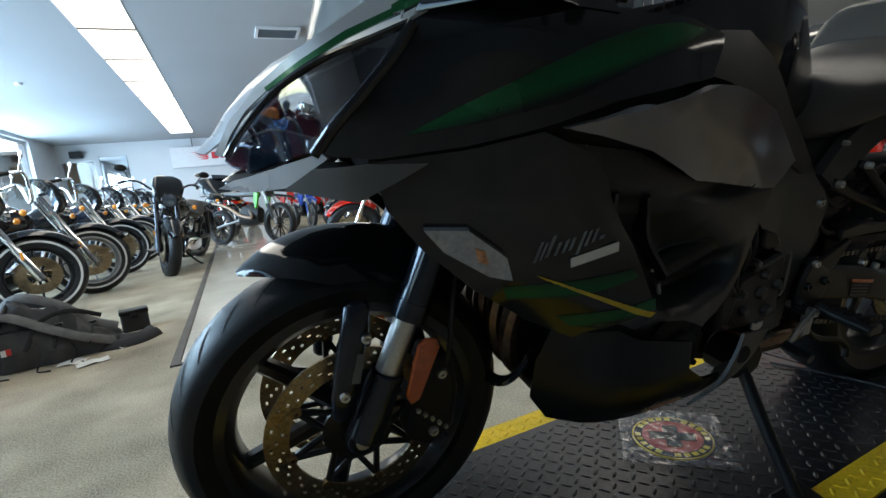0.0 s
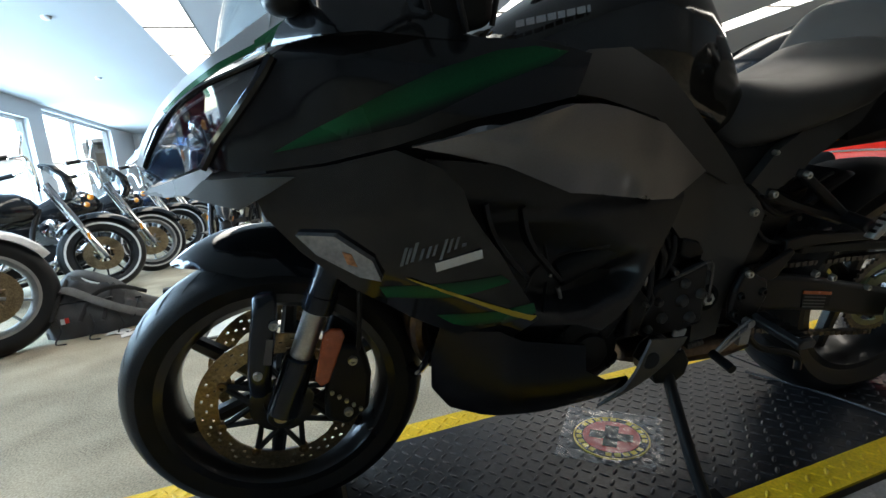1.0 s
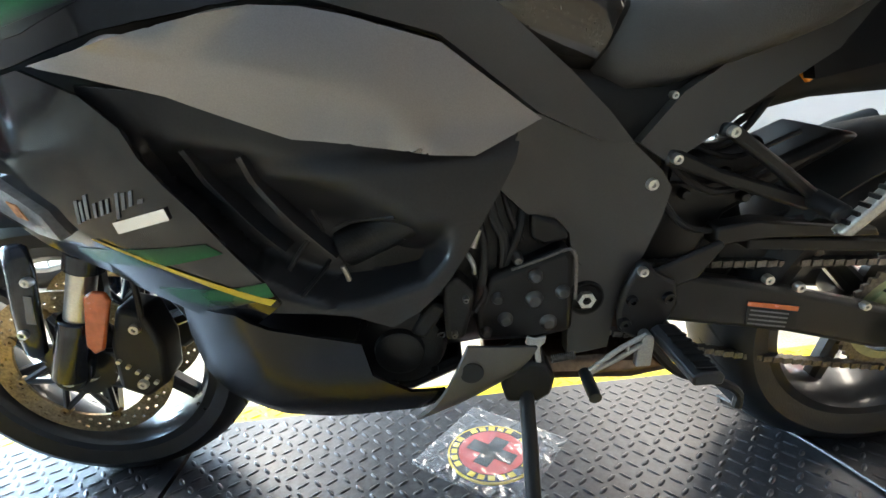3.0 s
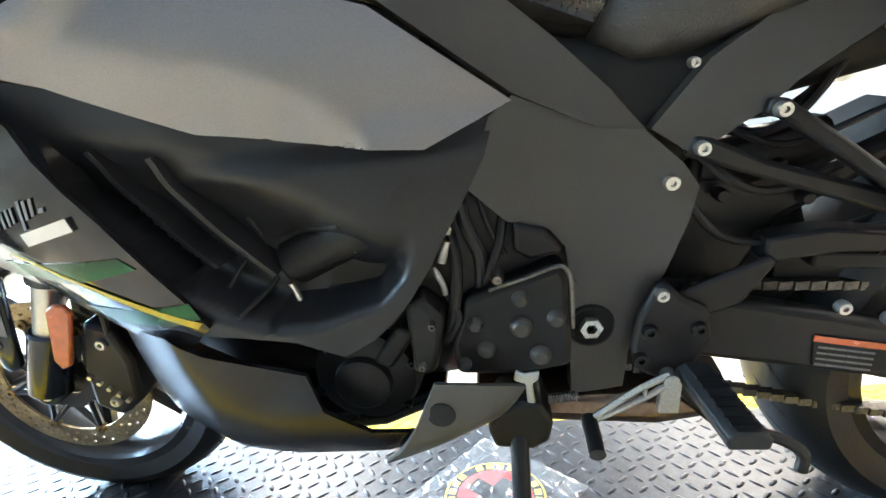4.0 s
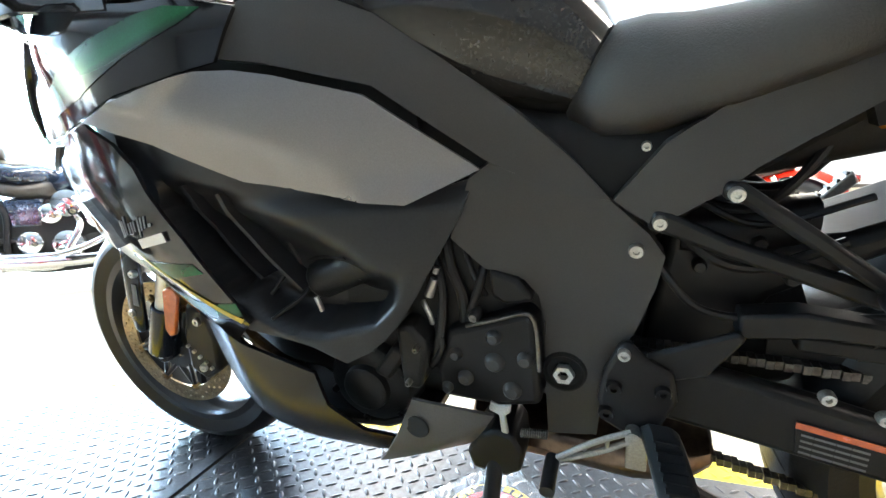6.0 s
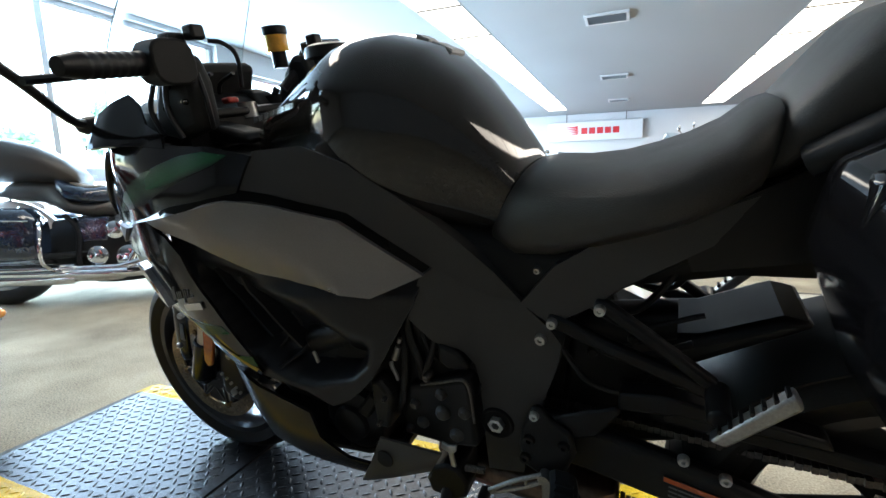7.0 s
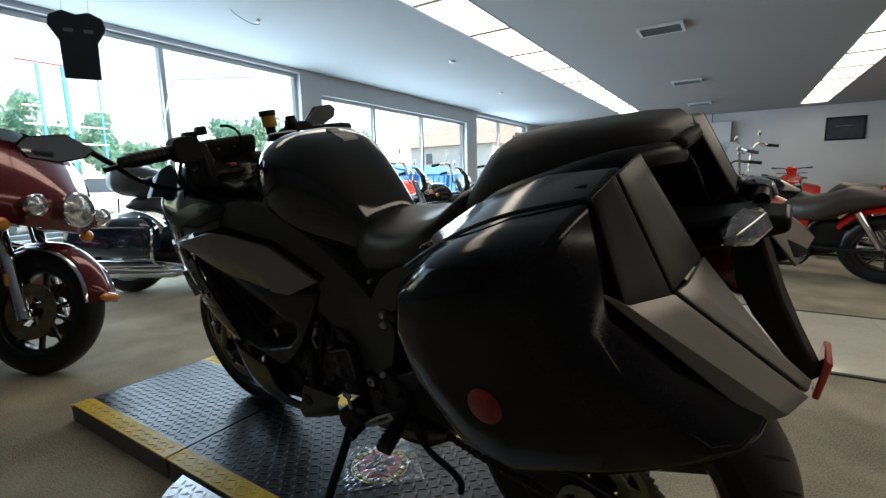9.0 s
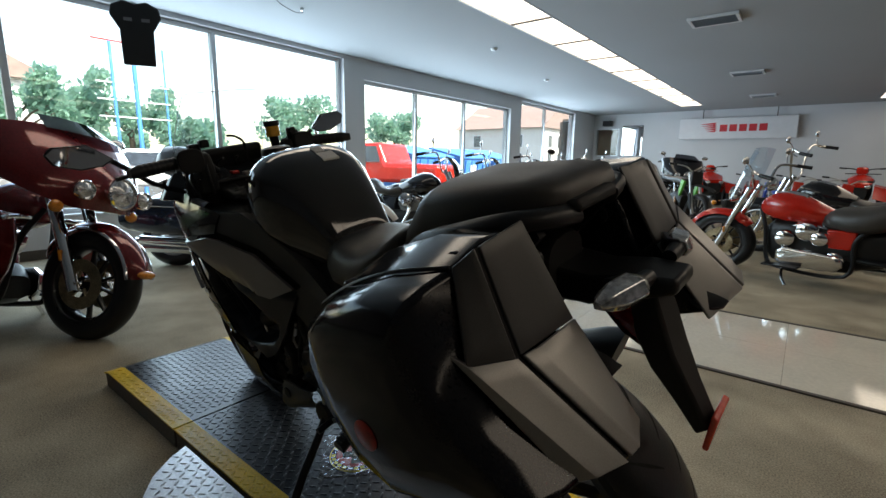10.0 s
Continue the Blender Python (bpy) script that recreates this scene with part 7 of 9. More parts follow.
# handlebars, controls, mirrors
for s in (-1, 1):
    q = bm_new()
    tube(q, ((0.335, s * 0.10, 0.975), (0.352, s * 0.14, 1.01), (0.370, s * 0.18, 1.022), (0.416 + 0.020 * s, s * 0.335, 1.017)), 0.011, 10)
    hb = part("handlebar", q, BLACK_SATIN, bike, "black handlebar")
    q = bm_new()
    a, b = Vector((0.382 + 0.008 * s, s * 0.225, 1.022)), Vector((0.415 + 0.020 * s, s * 0.328, 1.017))
    d = (b - a).normalized()
    n = 30
    prev = None
    for i in range(n + 1):
        c = a + (b - a) * i / n
        cur = ring(q, c, Vector((0, 0, 1)), d.cross(Vector((0, 0, 1))).normalized(), 0.0188 if i % 4 < 2 else 0.0176, 0.0188 if i % 4 < 2 else 0.0176, 16)
        if prev:
            bridge(q, prev, cur)
        else:
            q.faces.new(cur)
        prev = cur
    cur = ring(q, b + d * 0.026, Vector((0, 0, 1)), d.cross(Vector((0, 0, 1))).normalized(), 0.013, 0.013, 16)
    bridge(q, prev, cur)
    q.faces.new(cur)
    part("grip", q, RUBBER, hb, "black rubber grip")
    q = bm_new()
    loft(q, [oval(0.350 + 0.055 * k, s * (0.185 + 0.005 * k), 0.990 - 0.004 * k, 1.060 - 0.003 * k, 0.038, 14, 3) for k in (0, 0.5, 1)])
    part("switch_box", q, BLACK_MATTE, hb, "black switch housing", bevel=0.004)
    q = bm_new()
    tube(q, ((0.352, s * 0.19, 1.02), (0.325, s * 0.25, 1.016), (0.330, s * 0.31, 1.010), (0.350, s * 0.375, 1.004)), 0.0065, 8, 6)
    part("lever", q, BLACK_SATIN, hb, "black brake lever" if s > 0 else "black clutch lever")
    q = bm_new()
    cyl(q, (0.30, s * 0.105, 0.88), (0.30, s * 0.105, 0.965), 0.026, n=18)
    part("fork_cap", q, BLACK_SATIN, bike, "black fork clamp and cap")
    q = bm_new()
    tube(q, ((0.295, s * 0.105, 0.88), (0.325, s * 0.12, 0.96), (0.36, s * 0.15, 1.015)), 0.020, 14, 4)
    part("bar_riser", q, BLACK_MATTE, bike, "black handlebar riser")
    for dx, dy, dz, r in ((0.0, 0.0, 0.0, 0.016), (0.03, -0.02, 0.012, 0.013), (-0.015, 0.02, -0.03, 0.015)):
        q = bm_new()
        box(q, 0.375 + dx - r, 0.375 + dx + r, s * (0.165 + dy) - r, s * (0.165 + dy) + r, 1.055 + dz - r, 1.055 + dz + r * 0.8)
        part("bar_clamp", q, BLACK_SATIN, hb, bevel=0.005)
    # lever perch, wiring boot and switches under the bar
    q = bm_new()
    plug(q, [(0.290, 0.965), (0.318, 1.010), (0.352, 1.045), (0.388, 1.036), (0.402, 0.990), (0.398, 0.915), (0.330, 0.900), (0.270, 0.915)], min(s * 0.125, s * 0.172), max(s * 0.125, s * 0.172))
    pod = part("wiring_boot", q, BLACK_MATTE, hb, "black lever perch and wiring boot", bevel=0.014, segs=3)
    for kx, kz, kr in ((0.372, 1.005, 0.008), (0.345, 0.990, 0.006), (0.380, 0.962, 0.005), (0.330, 0.955, 0.006)):
        q = bm_new()
        lathe(q, ((0.0, s * 0.008), (kr * 0.7, s * 0.0075), (kr, s * 0.003), (kr, -s * 0.004)), (kx, s * 0.173, kz), 12, "y", False)
        part("switch_button", q, BLACK_GLOSS, pod, "small glossy switch button")
    for pts in (((0.395, s * 0.150, 1.005), (0.408, s * 0.155, 0.965), (0.402, s * 0.150, 0.915)), ((0.31, s * 0.175, 0.995), (0.300, s * 0.185, 0.955), (0.310, s * 0.180, 0.910)), ((0.35, s * 0.178, 1.000), (0.344, s * 0.184, 0.955), (0.356, s * 0.178, 0.905))):
        q = bm_new()
        tube(q, pts, 0.0045, 8, 5)
        part("switch_cable", q, RUBBER, pod, "thin black cable")
    # mirror on its stalk
    q = bm_new()
    tube(q, ((0.130, s * 0.20, 0.945), (0.155, s * 0.24, 0.955), (0.185, s * 0.30, 1.01), (0.205, s * 0.345, 1.05)), 0.0085, 10, 6)
    ms = part("mirror_stalk", q, BLACK_SATIN, bike, "black mirror stalk")
    q = bm_new()
    ball(q, (0.13, s * 0.195, 0.942), 0.022, 1.2, 1.3, 0.8)
    part("stalk_base", q, BLACK_SATIN, ms)
    outline = [(0.335, 1.052), (0.39, 1.105), (0.475, 1.110), (0.498, 1.092), (0.485, 1.058), (0.425, 1.034), (0.365, 1.036)]
    q = bm_new()
    f = [q.verts.new((0.222, s * y, z)) for y, z in outline]
    bk = [q.verts.new((0.185, s * (0.42 + (y - 0.42) * 0.75), 1.073 + (z - 1.073) * 0.7)) for y, z in outline]
    bridge(q, f, bk)
    q.faces.new(f)
    q.faces.new(bk)
    mh = part("mirror", q, BLACK_SATIN, bike, "angular black rear-view mirror", bevel=0.006, segs=3)
    q = bm_new()
    g = [(0.2265, s * (0.42 + (y - 0.42) * 0.9), 1.073 + (z - 1.073) * 0.86) for y, z in outline]
    g2 = [(0.2235, y, z) for _, y, z in g]
    fa, fb2 = [q.verts.new(p) for p in g], [q.verts.new(p) for p in g2]
    bridge(q, fa, fb2)
    q.faces.new(fa)
    q.faces.new(fb2)
    part("mirror_glass", q, MIRROR, mh, "mirror glass", smooth=False)
q = bm_new()
plug(q, [(0.265, 0.935), (0.340, 0.930), (0.340, 0.946), (0.265, 0.951)], -0.13, 0.13)
part("top_clamp", q, BLACK_SATIN, bike, "black upper fork clamp", bevel=0.006)
q = bm_new()
cyl(q, (0.318, 0.125, 1.052), (0.318, 0.125, 1.086), 0.024, n=20)
rs = part("fluid_reservoir", q, FLUID, bike, "amber brake fluid reservoir")
q = bm_new()
cyl(q, (0.318, 0.125, 1.086), (0.318, 0.125, 1.104), 0.027, n=20)
part("reservoir_cap", q, BLACK_SATIN, rs, "black reservoir cap", bevel=0.003)
q = bm_new()
cyl(q, (0.318, 0.125, 1.02), (0.318, 0.125, 1.052), 0.016, n=12)
part("reservoir_mount", q, BLACK_SATIN, rs)
q = bm_new()
tube(q, ((0.30, 0.02, 0.985), (0.305, 0.02, 1.045), (0.295, 0.0, 1.07), (0.28, -0.02, 1.075)), 0.0045, 8)
part("cable_stalk", q, BLACK_SATIN, bike, "thin bent black cable guide")
q = bm_new()
box(q, 0.325, 0.347, -0.060, -0.035, 0.955, 0.966)
part("red_switch", q, RED_LABEL, bike, "small red key tag", bevel=0.004)
q = bm_new()
cyl(q, (0.325, 0.0, 0.925), (0.325, 0.0, 0.955), 0.018, n=16)
part("ignition_lock", q, STEEL, bike, "metal ignition lock")
for k in range(3):
    q = bm_new()
    tube(q, ((0.33, -0.12 + 0.05 * k, 1.01), (0.27, -0.13 + 0.06 * k, 0.99), (0.25, -0.11 + 0.06 * k, 0.93), (0.29, -0.07 + 0.05 * k, 0.87)), 0.0042, 7)
    part("control_cable", q, RUBBER, bike)

# tail: lamps, plate arm, standing a little to the far side
TAIL_Y = 0.022
q = bm_new()
loft(q, [oval(x, TAIL_Y, z0, z1, w, 16, 2.8) for x, z0, z1, w in ((1.575, 0.735, 0.80, 0.026), (1.605, 0.705, 0.812, 0.034), (1.632, 0.690, 0.800, 0.034), (1.648, 0.690, 0.765, 0.028))])
part("tail_light", q, RED_LENS, bike, "dark red tail light")
q = bm_new()
loft(q, [[(x, TAIL_Y - w, z - h), (x, TAIL_Y + w, z - h), (x, TAIL_Y + w, z + h), (x, TAIL_Y - w, z + h)] for x, z, w, h in ((1.44, 0.800, 0.060, 0.030), (1.56, 0.792, 0.056, 0.026), (1.63, 0.808, 0.048, 0.022), (1.692, 0.818, 0.040, 0.012))])
part("tail_housing", q, BLACK_SATIN, bike, "black tail housing over the lamp", bevel=0.008, segs=3)
q = bm_new()
loft(q, [[(x - h * 0.6, TAIL_Y - w, z - h), (x - h * 0.6, TAIL_Y + w, z - h), (x + h, TAIL_Y + w, z + h * 0.5), (x + h, TAIL_Y - w, z + h * 0.5)] for x, z, w, h in ((1.628, 0.800, 0.032, 0.026), (1.648, 0.740, 0.036, 0.026), (1.668, 0.690, 0.036, 0.022), (1.700, 0.630, 0.028, 0.016), (1.732, 0.572, 0.024, 0.012))])
pa = part("plate_arm", q, BLACK_MATTE, bike, "black number plate arm", bevel=0.006)
q = bm_new()
plug(q, [(1.735, 0.540), (1.744, 0.538), (1.756, 0.604), (1.746, 0.608)], TAIL_Y - 0.026, TAIL_Y + 0.044)
part("rear_reflector", q, RED_REFLECT, pa, "red rear reflector", bevel=0.003)
for s in (-1, 1):
    q = bm_new()
    cyl(q, (1.652, TAIL_Y + s * 0.045, 0.832), (1.650, TAIL_Y + s * 0.095, 0.834), 0.012, 0.015, 12)
    ts = part("signal_stalk", q, RUBBER, bike, "black rubber signal stalk")
    q = bm_new()
    loft(q, [[(1.652 - 0.021 * k + dx * w, TAIL_Y + s * (0.086 + 0.085 * k), 0.835 - 0.003 * k + dz * w) for dx, dz in ((-0.020, -0.018), (0.014, -0.018), (0.024, -0.004), (0.016, 0.016), (-0.010, 0.022), (-0.024, 0.008))] for k, w in ((0, 0.75), (0.15, 1.0), (0.6, 0.95), (0.85, 0.62), (1, 0.28))])
    lens = part("rear_turn_signal", q, CLEAR_LENS, bike, "clear faceted rear turn signal", bevel=0.002, angle=20)
    q = bm_new()
    loft(q, [[(1.655 - 0.02 * k + dx, TAIL_Y + s * (0.08 + 0.04 * k), 0.835 + dz) for dx, dz in ((-0.022, -0.013), (0.004, -0.014), (0.004, 0.015), (-0.022, 0.015))] for k in (0, 1)])
    part("signal_body", q, BLACK_SATIN, lens, "black back shell of the signal", bevel=0.004)

# hard panniers
def pannier(s):
    p = thing("hard_pannier", "black hard-shell side pannier with grey rear covers mounted on the motorcycle", "pannier", "hard panniers", bike.matrix_world.copy())
    # outline in x and z at the rear groove's plane, and the rounded outer edge (x, y, z) that belongs to each corner
    base = [(1.235, 0.845), (1.222, 0.775), (1.262, 0.665), (1.330, 0.560), (1.430, 0.530), (1.565, 0.585), (1.660, 0.650), (1.716, 0.698), (1.648, 0.757), (1.584, 0.804), (1.556, 0.876), (1.526, 0.944), (1.44, 0.938), (1.33, 0.900)]
    edge = [(1.262, 0.335, 0.825), (1.246, 0.345, 0.762), (1.272, 0.360, 0.680), (1.352, 0.372, 0.594), (1.439, 0.376, 0.580), (1.565, 0.364, 0.630), (1.652, 0.330, 0.673), (1.694, 0.290, 0.702), (1.612, 0.320, 0.753), (1.551, 0.330, 0.808), (1.535, 0.312, 0.864), (1.514, 0.297, 0.920), (1.430, 0.318, 0.906), (1.330, 0.328, 0.874)]
    cx, cz = 1.43, 0.73
    if s > 0:
        # the far case is cut away underneath to clear the muffler
        base = [(x, max(z, 0.655 + 0.10 * max(0.0, x - 1.43))) for x, z in base]
    q = bm_new()
    inner, dy = (0.172, 0.0) if s < 0 else (0.105, -0.045)
    secs = [[(cx + (x - cx) * k, s * y, cz + (z - cz) * k) for x, z in base] for y, k in ((inner - 0.007, 0.90), (inner + 0.028, 0.985), (0.245, 1.0))]
    secs.append([(x, s * y, z) for x, y, z in edge])
    for k, y1, u in ((0.972, 0.385, 0.46), (0.92, 0.391, 0.76), (0.82, 0.397, 0.93), (0.5, 0.403, 1.0)):
        secs.append([(cx + (x - cx) * k, s * (y + (y1 - y) * u), cz + (z - cz) * k) for x, y, z in edge])
    loft(q, secs)
    body = part("shell", q, PANNIER_BLACK, p, "glossy black shell", bevel=0.008, segs=3, angle=42)

    def rear_patch(name, rows, mat, label="", lift=0.005):
        """A cover on the rear faces: rows of corner points from the inner side outward."""
        b = bm_new()
        grid = []
        for r0, r1 in zip(rows, rows[1:]):
            for i in range(6 if r1 is not rows[-1] else 7):
                ends = [Vector(a).lerp(Vector(c), i / 6) for a, c in zip(r0, r1)]
                row = [a.lerp(c, k / 4) for a, c in zip(ends, ends[1:]) for k in range(4)] + [ends[-1]]
                grid.append([b.verts.new((v.x + lift, s * v.y, v.z + lift * 0.7)) for v in row])
        for a, c in zip(grid, grid[1:]):
            for j in range(len(a) - 1):
                b.faces.new((a[j], a[j + 1], c[j + 1], c[j]))
        ob = part(name, b, mat, p, label, angle=22)
        m = ob.modifiers.new("solid", "SOLIDIFY")
        m.thickness, m.offset = 0.006, -1
        c = ob.modifiers.new("bevel", "BEVEL")
        c.width, c.segments, c.limit_method, c.angle_limit = 0.002, 2, "ANGLE", radians(12)
        return ob

    top_in, top_g, top_out = (1.529, inner, 0.947), (1.530, 0.272 + dy, 0.940), (1.513, 0.303, 0.921)
    mid_in, mid_c, mid_g, mid_out, side_tip = (1.600, inner - 0.006, 0.812), (1.597, 0.257 + dy, 0.813), (1.590, 0.284 + dy, 0.811), (1.556, 0.342, 0.816), (1.528, 0.349, 0.830)
    tip_in, tip_c, tip_g, tip_out = (1.690, inner - 0.006, 0.686), (1.714, 0.230 + dy * 0.4, 0.702), (1.711, 0.252 + dy * 0.4, 0.699), (1.694, 0.302, 0.702)

    def off(p, dy):
        return (p[0], p[1] + dy, p[2])

    rear_patch("upper_rear_cover", [(top_in, off(top_g, -0.005)), (mid_in, off(mid_g, -0.005))], COVER_DARK, "dark grey upper rear cover")
    rear_patch("upper_rear_cover", [(off(top_g, 0.005), top_out), (off(mid_g, 0.005), mid_out)], COVER_DARK, "dark grey upper rear cover")
    rear_patch("lower_rear_cover", [(mid_in, mid_c, off(mid_g, -0.005)), (tip_in, tip_c, off(tip_g, -0.005))], COVER_SILVER, "grey silver lower rear cover", 0.007)
    rear_patch("lower_rear_cover", [(off(mid_g, 0.005), mid_out, side_tip), (off(tip_g, 0.005), tip_out, (tip_out[0] - 0.020, tip_out[1] + 0.016, tip_out[2] - 0.006))], COVER_SILVER, "grey silver lower rear cover", 0.007)
    for row0, row1 in ((top_g, mid_g), (mid_g, tip_g)):
        q = bm_new()
        a, b = Vector(row0), Vector(row1)
        loft(q, [[(v.x + dx, s * (v.y + dy), v.z + dx) for dx, dy in ((-0.012, -0.006), (0.001, -0.006), (0.001, 0.006), (-0.012, 0.006))] for v in (a, b)])
        part("dark_groove", q, GROOVE, p, "black groove line", smooth=False)
    q = bm_new()
    lathe(q, ((0.0, 0.0052 * s), (0.021, 0.0045 * s), (0.0236, 0.003 * s), (0.024, -0.010 * s)), (1.413, s * 0.4015, 0.692), 28, "y", False)
    part("round_reflector", q, DEEP_RED, p, "dark red round reflector")
    q = bm_new()
    tube(q, [(1.258, s * 0.338, 0.830), (1.30, s * 0.334, 0.856), (1.36, s * 0.330, 0.886), (1.43, s * 0.320, 0.909), (1.512, s * 0.300, 0.922)], 0.0032, 8, 5, flat=0.7)
    part("lid_seam", q, BLACK_SATIN, p, "raised lid seam")
    q = bm_new()
    loft(q, [[(x, s * y0, z), (x, s * y1, z - 0.005), (x, s * y1, z - 0.022), (x, s * y0, z - 0.022)] for x, y0, y1, z in ((1.268, 0.20, 0.282, 0.848), (1.33, 0.19, 0.292, 0.886), (1.42, 0.19, 0.290, 0.920), (1.505, 0.19, 0.276, 0.938))])
    part("carry_handle", q, PANNIER_BLACK, p, "glossy black top carry handle", bevel=0.008, segs=3)
    q = bm_new()
    plug(q, [(1.236, 0.79), (1.245, 0.845), (1.262, 0.85), (1.255, 0.79)], min(s * 0.255, s * 0.29), max(s * 0.255, s * 0.29))
    part("latch", q, BLACK_GLOSS, p, "glossy latch", bevel=0.005)
    q = bm_new()
    cyl(q, (1.36, s * 0.10, 0.80), (1.36, s * 0.175, 0.80), 0.016, n=12)
    part("mounting_peg", q, BLACK_SATIN, p)
    q = bm_new()
    cyl(q, (1.50, s * 0.09, 0.86), (1.50, s * 0.175, 0.86), 0.016, n=12)
    part("mounting_peg", q, BLACK_SATIN, p)
    return p


near_case, far_case = pannier(-1), pannier(1)
far_case.matrix_world = far_case.matrix_world @ Matrix.Translation((0.008, 0.03, 0.014))

# ---- the other machines on the floor ----
def steer_all(bm, deg, px=0.30):
    """Turns front-end geometry about the steering head."""
    if deg:
        r = Matrix.Translation((px, 0, 0)) @ Matrix.Rotation(radians(deg), 4, "Z") @ Matrix.Translation((-px, 0, 0))
        bmesh.ops.transform(bm, matrix=r, verts=bm.verts[:])
    return bm


def vtwin(parent, bright, cx=0.80):
    """A V-twin engine: crankcase, two finned cylinders, rocker covers, air cleaner, primary cover, exhaust."""
    q = bm_new()
    loft(q, [oval(x, 0, z0, z1, w, 16, 3) for x, z0, z1, w in ((cx - 0.24, 0.20, 0.34, 0.09), (cx - 0.15, 0.16, 0.42, 0.13), (cx + 0.10, 0.16, 0.43, 0.13), (cx + 0.30, 0.18, 0.42, 0.11))])
    part("crankcase", q, ENGINE, parent)
    for d in (-1, 1):
        ax = Vector((d * 0.38, 0, 0.92)).normalized()
        base = Vector((cx - 0.02, 0, 0.36))
        q = bm_new()
        cyl(q, base, base + ax * 0.22, 0.062, n=16)
        for i in range(8):
            c = base + ax * (0.05 + 0.021 * i)
            cyl(q, c, c + ax * 0.007, 0.085, n=20)
        part("cylinder", q, ENGINE if not bright else ALU, parent, "finned engine cylinder")
        q = bm_new()
        top = base + ax * 0.22
        loft(q, [[tuple(top + ax * h + Vector((u * w, v * w * 1.15, -u * d * 0.3 * w))) for u, v in ((-1, -0.8), (-0.6, -1), (0.6, -1), (1, -0.8), (1, 0.8), (0.6, 1), (-0.6, 1), (-1, 0.8))] for h, w in ((0, 0.085), (0.045, 0.082), (0.065, 0.060))])
        part("rocker_cover", q, CHROME, parent, "chrome rocker cover", bevel=0.006)
    for s in (-1, 1):
        q = bm_new()
        if s < 0:
            loft(q, [[(cx + u * k, -0.135 - h, 0.29 + v * k) for u, v in ((-0.24, -0.05), (-0.20, -0.09), (0.22, -0.085), (0.27, -0.03), (0.27, 0.03), (0.22, 0.075), (-0.18, 0.10), (-0.24, 0.06))] for h, k in ((0.0, 1.0), (0.04, 0.98), (0.058, 0.86))])
            part("primary_cover", q, CHROME, parent, "chrome primary cover", bevel=0.008)
        else:
            lathe(q, ((0.0, 0.065), (0.05, 0.064), (0.085, 0.055), (0.092, 0.03), (0.092, 0.0)), (cx - 0.02, 0.13, 0.56), 28, "y", False)
            part("air_cleaner", q, CHROME, parent, "round chrome air cleaner")
    q = bm_new()
    lathe(q, ((0.0, -0.05), (0.07, -0.048), (0.088, -0.038), (0.09, 0.0)), (cx - 0.02, -0.10, 0.555), 24, "y", False)
    part("horn_cover", q, CHROME, parent, "chrome horn cover")
    for k, (z0, z1) in enumerate(((0.33, 0.235), (0.26, 0.165))):
        q = bm_new()
        tube(q, ((cx - 0.20 + 0.2 * k, 0.07, 0.52), (cx - 0.27 + 0.2 * k, 0.14, 0.42), (cx - 0.20 + 0.2 * k, 0.16, z0), (cx + 0.05, 0.17, z1), (cx + 0.35, 0.175, z1)), 0.024, 12, 6)
        cyl(q, (cx + 0.33, 0.175, z1), (cx + 1.05, 0.19, z1 + 0.03), 0.042, 0.046, 18)
        part("exhaust_pipe", q, CHROME, parent, "chrome exhaust pipe and muffler")


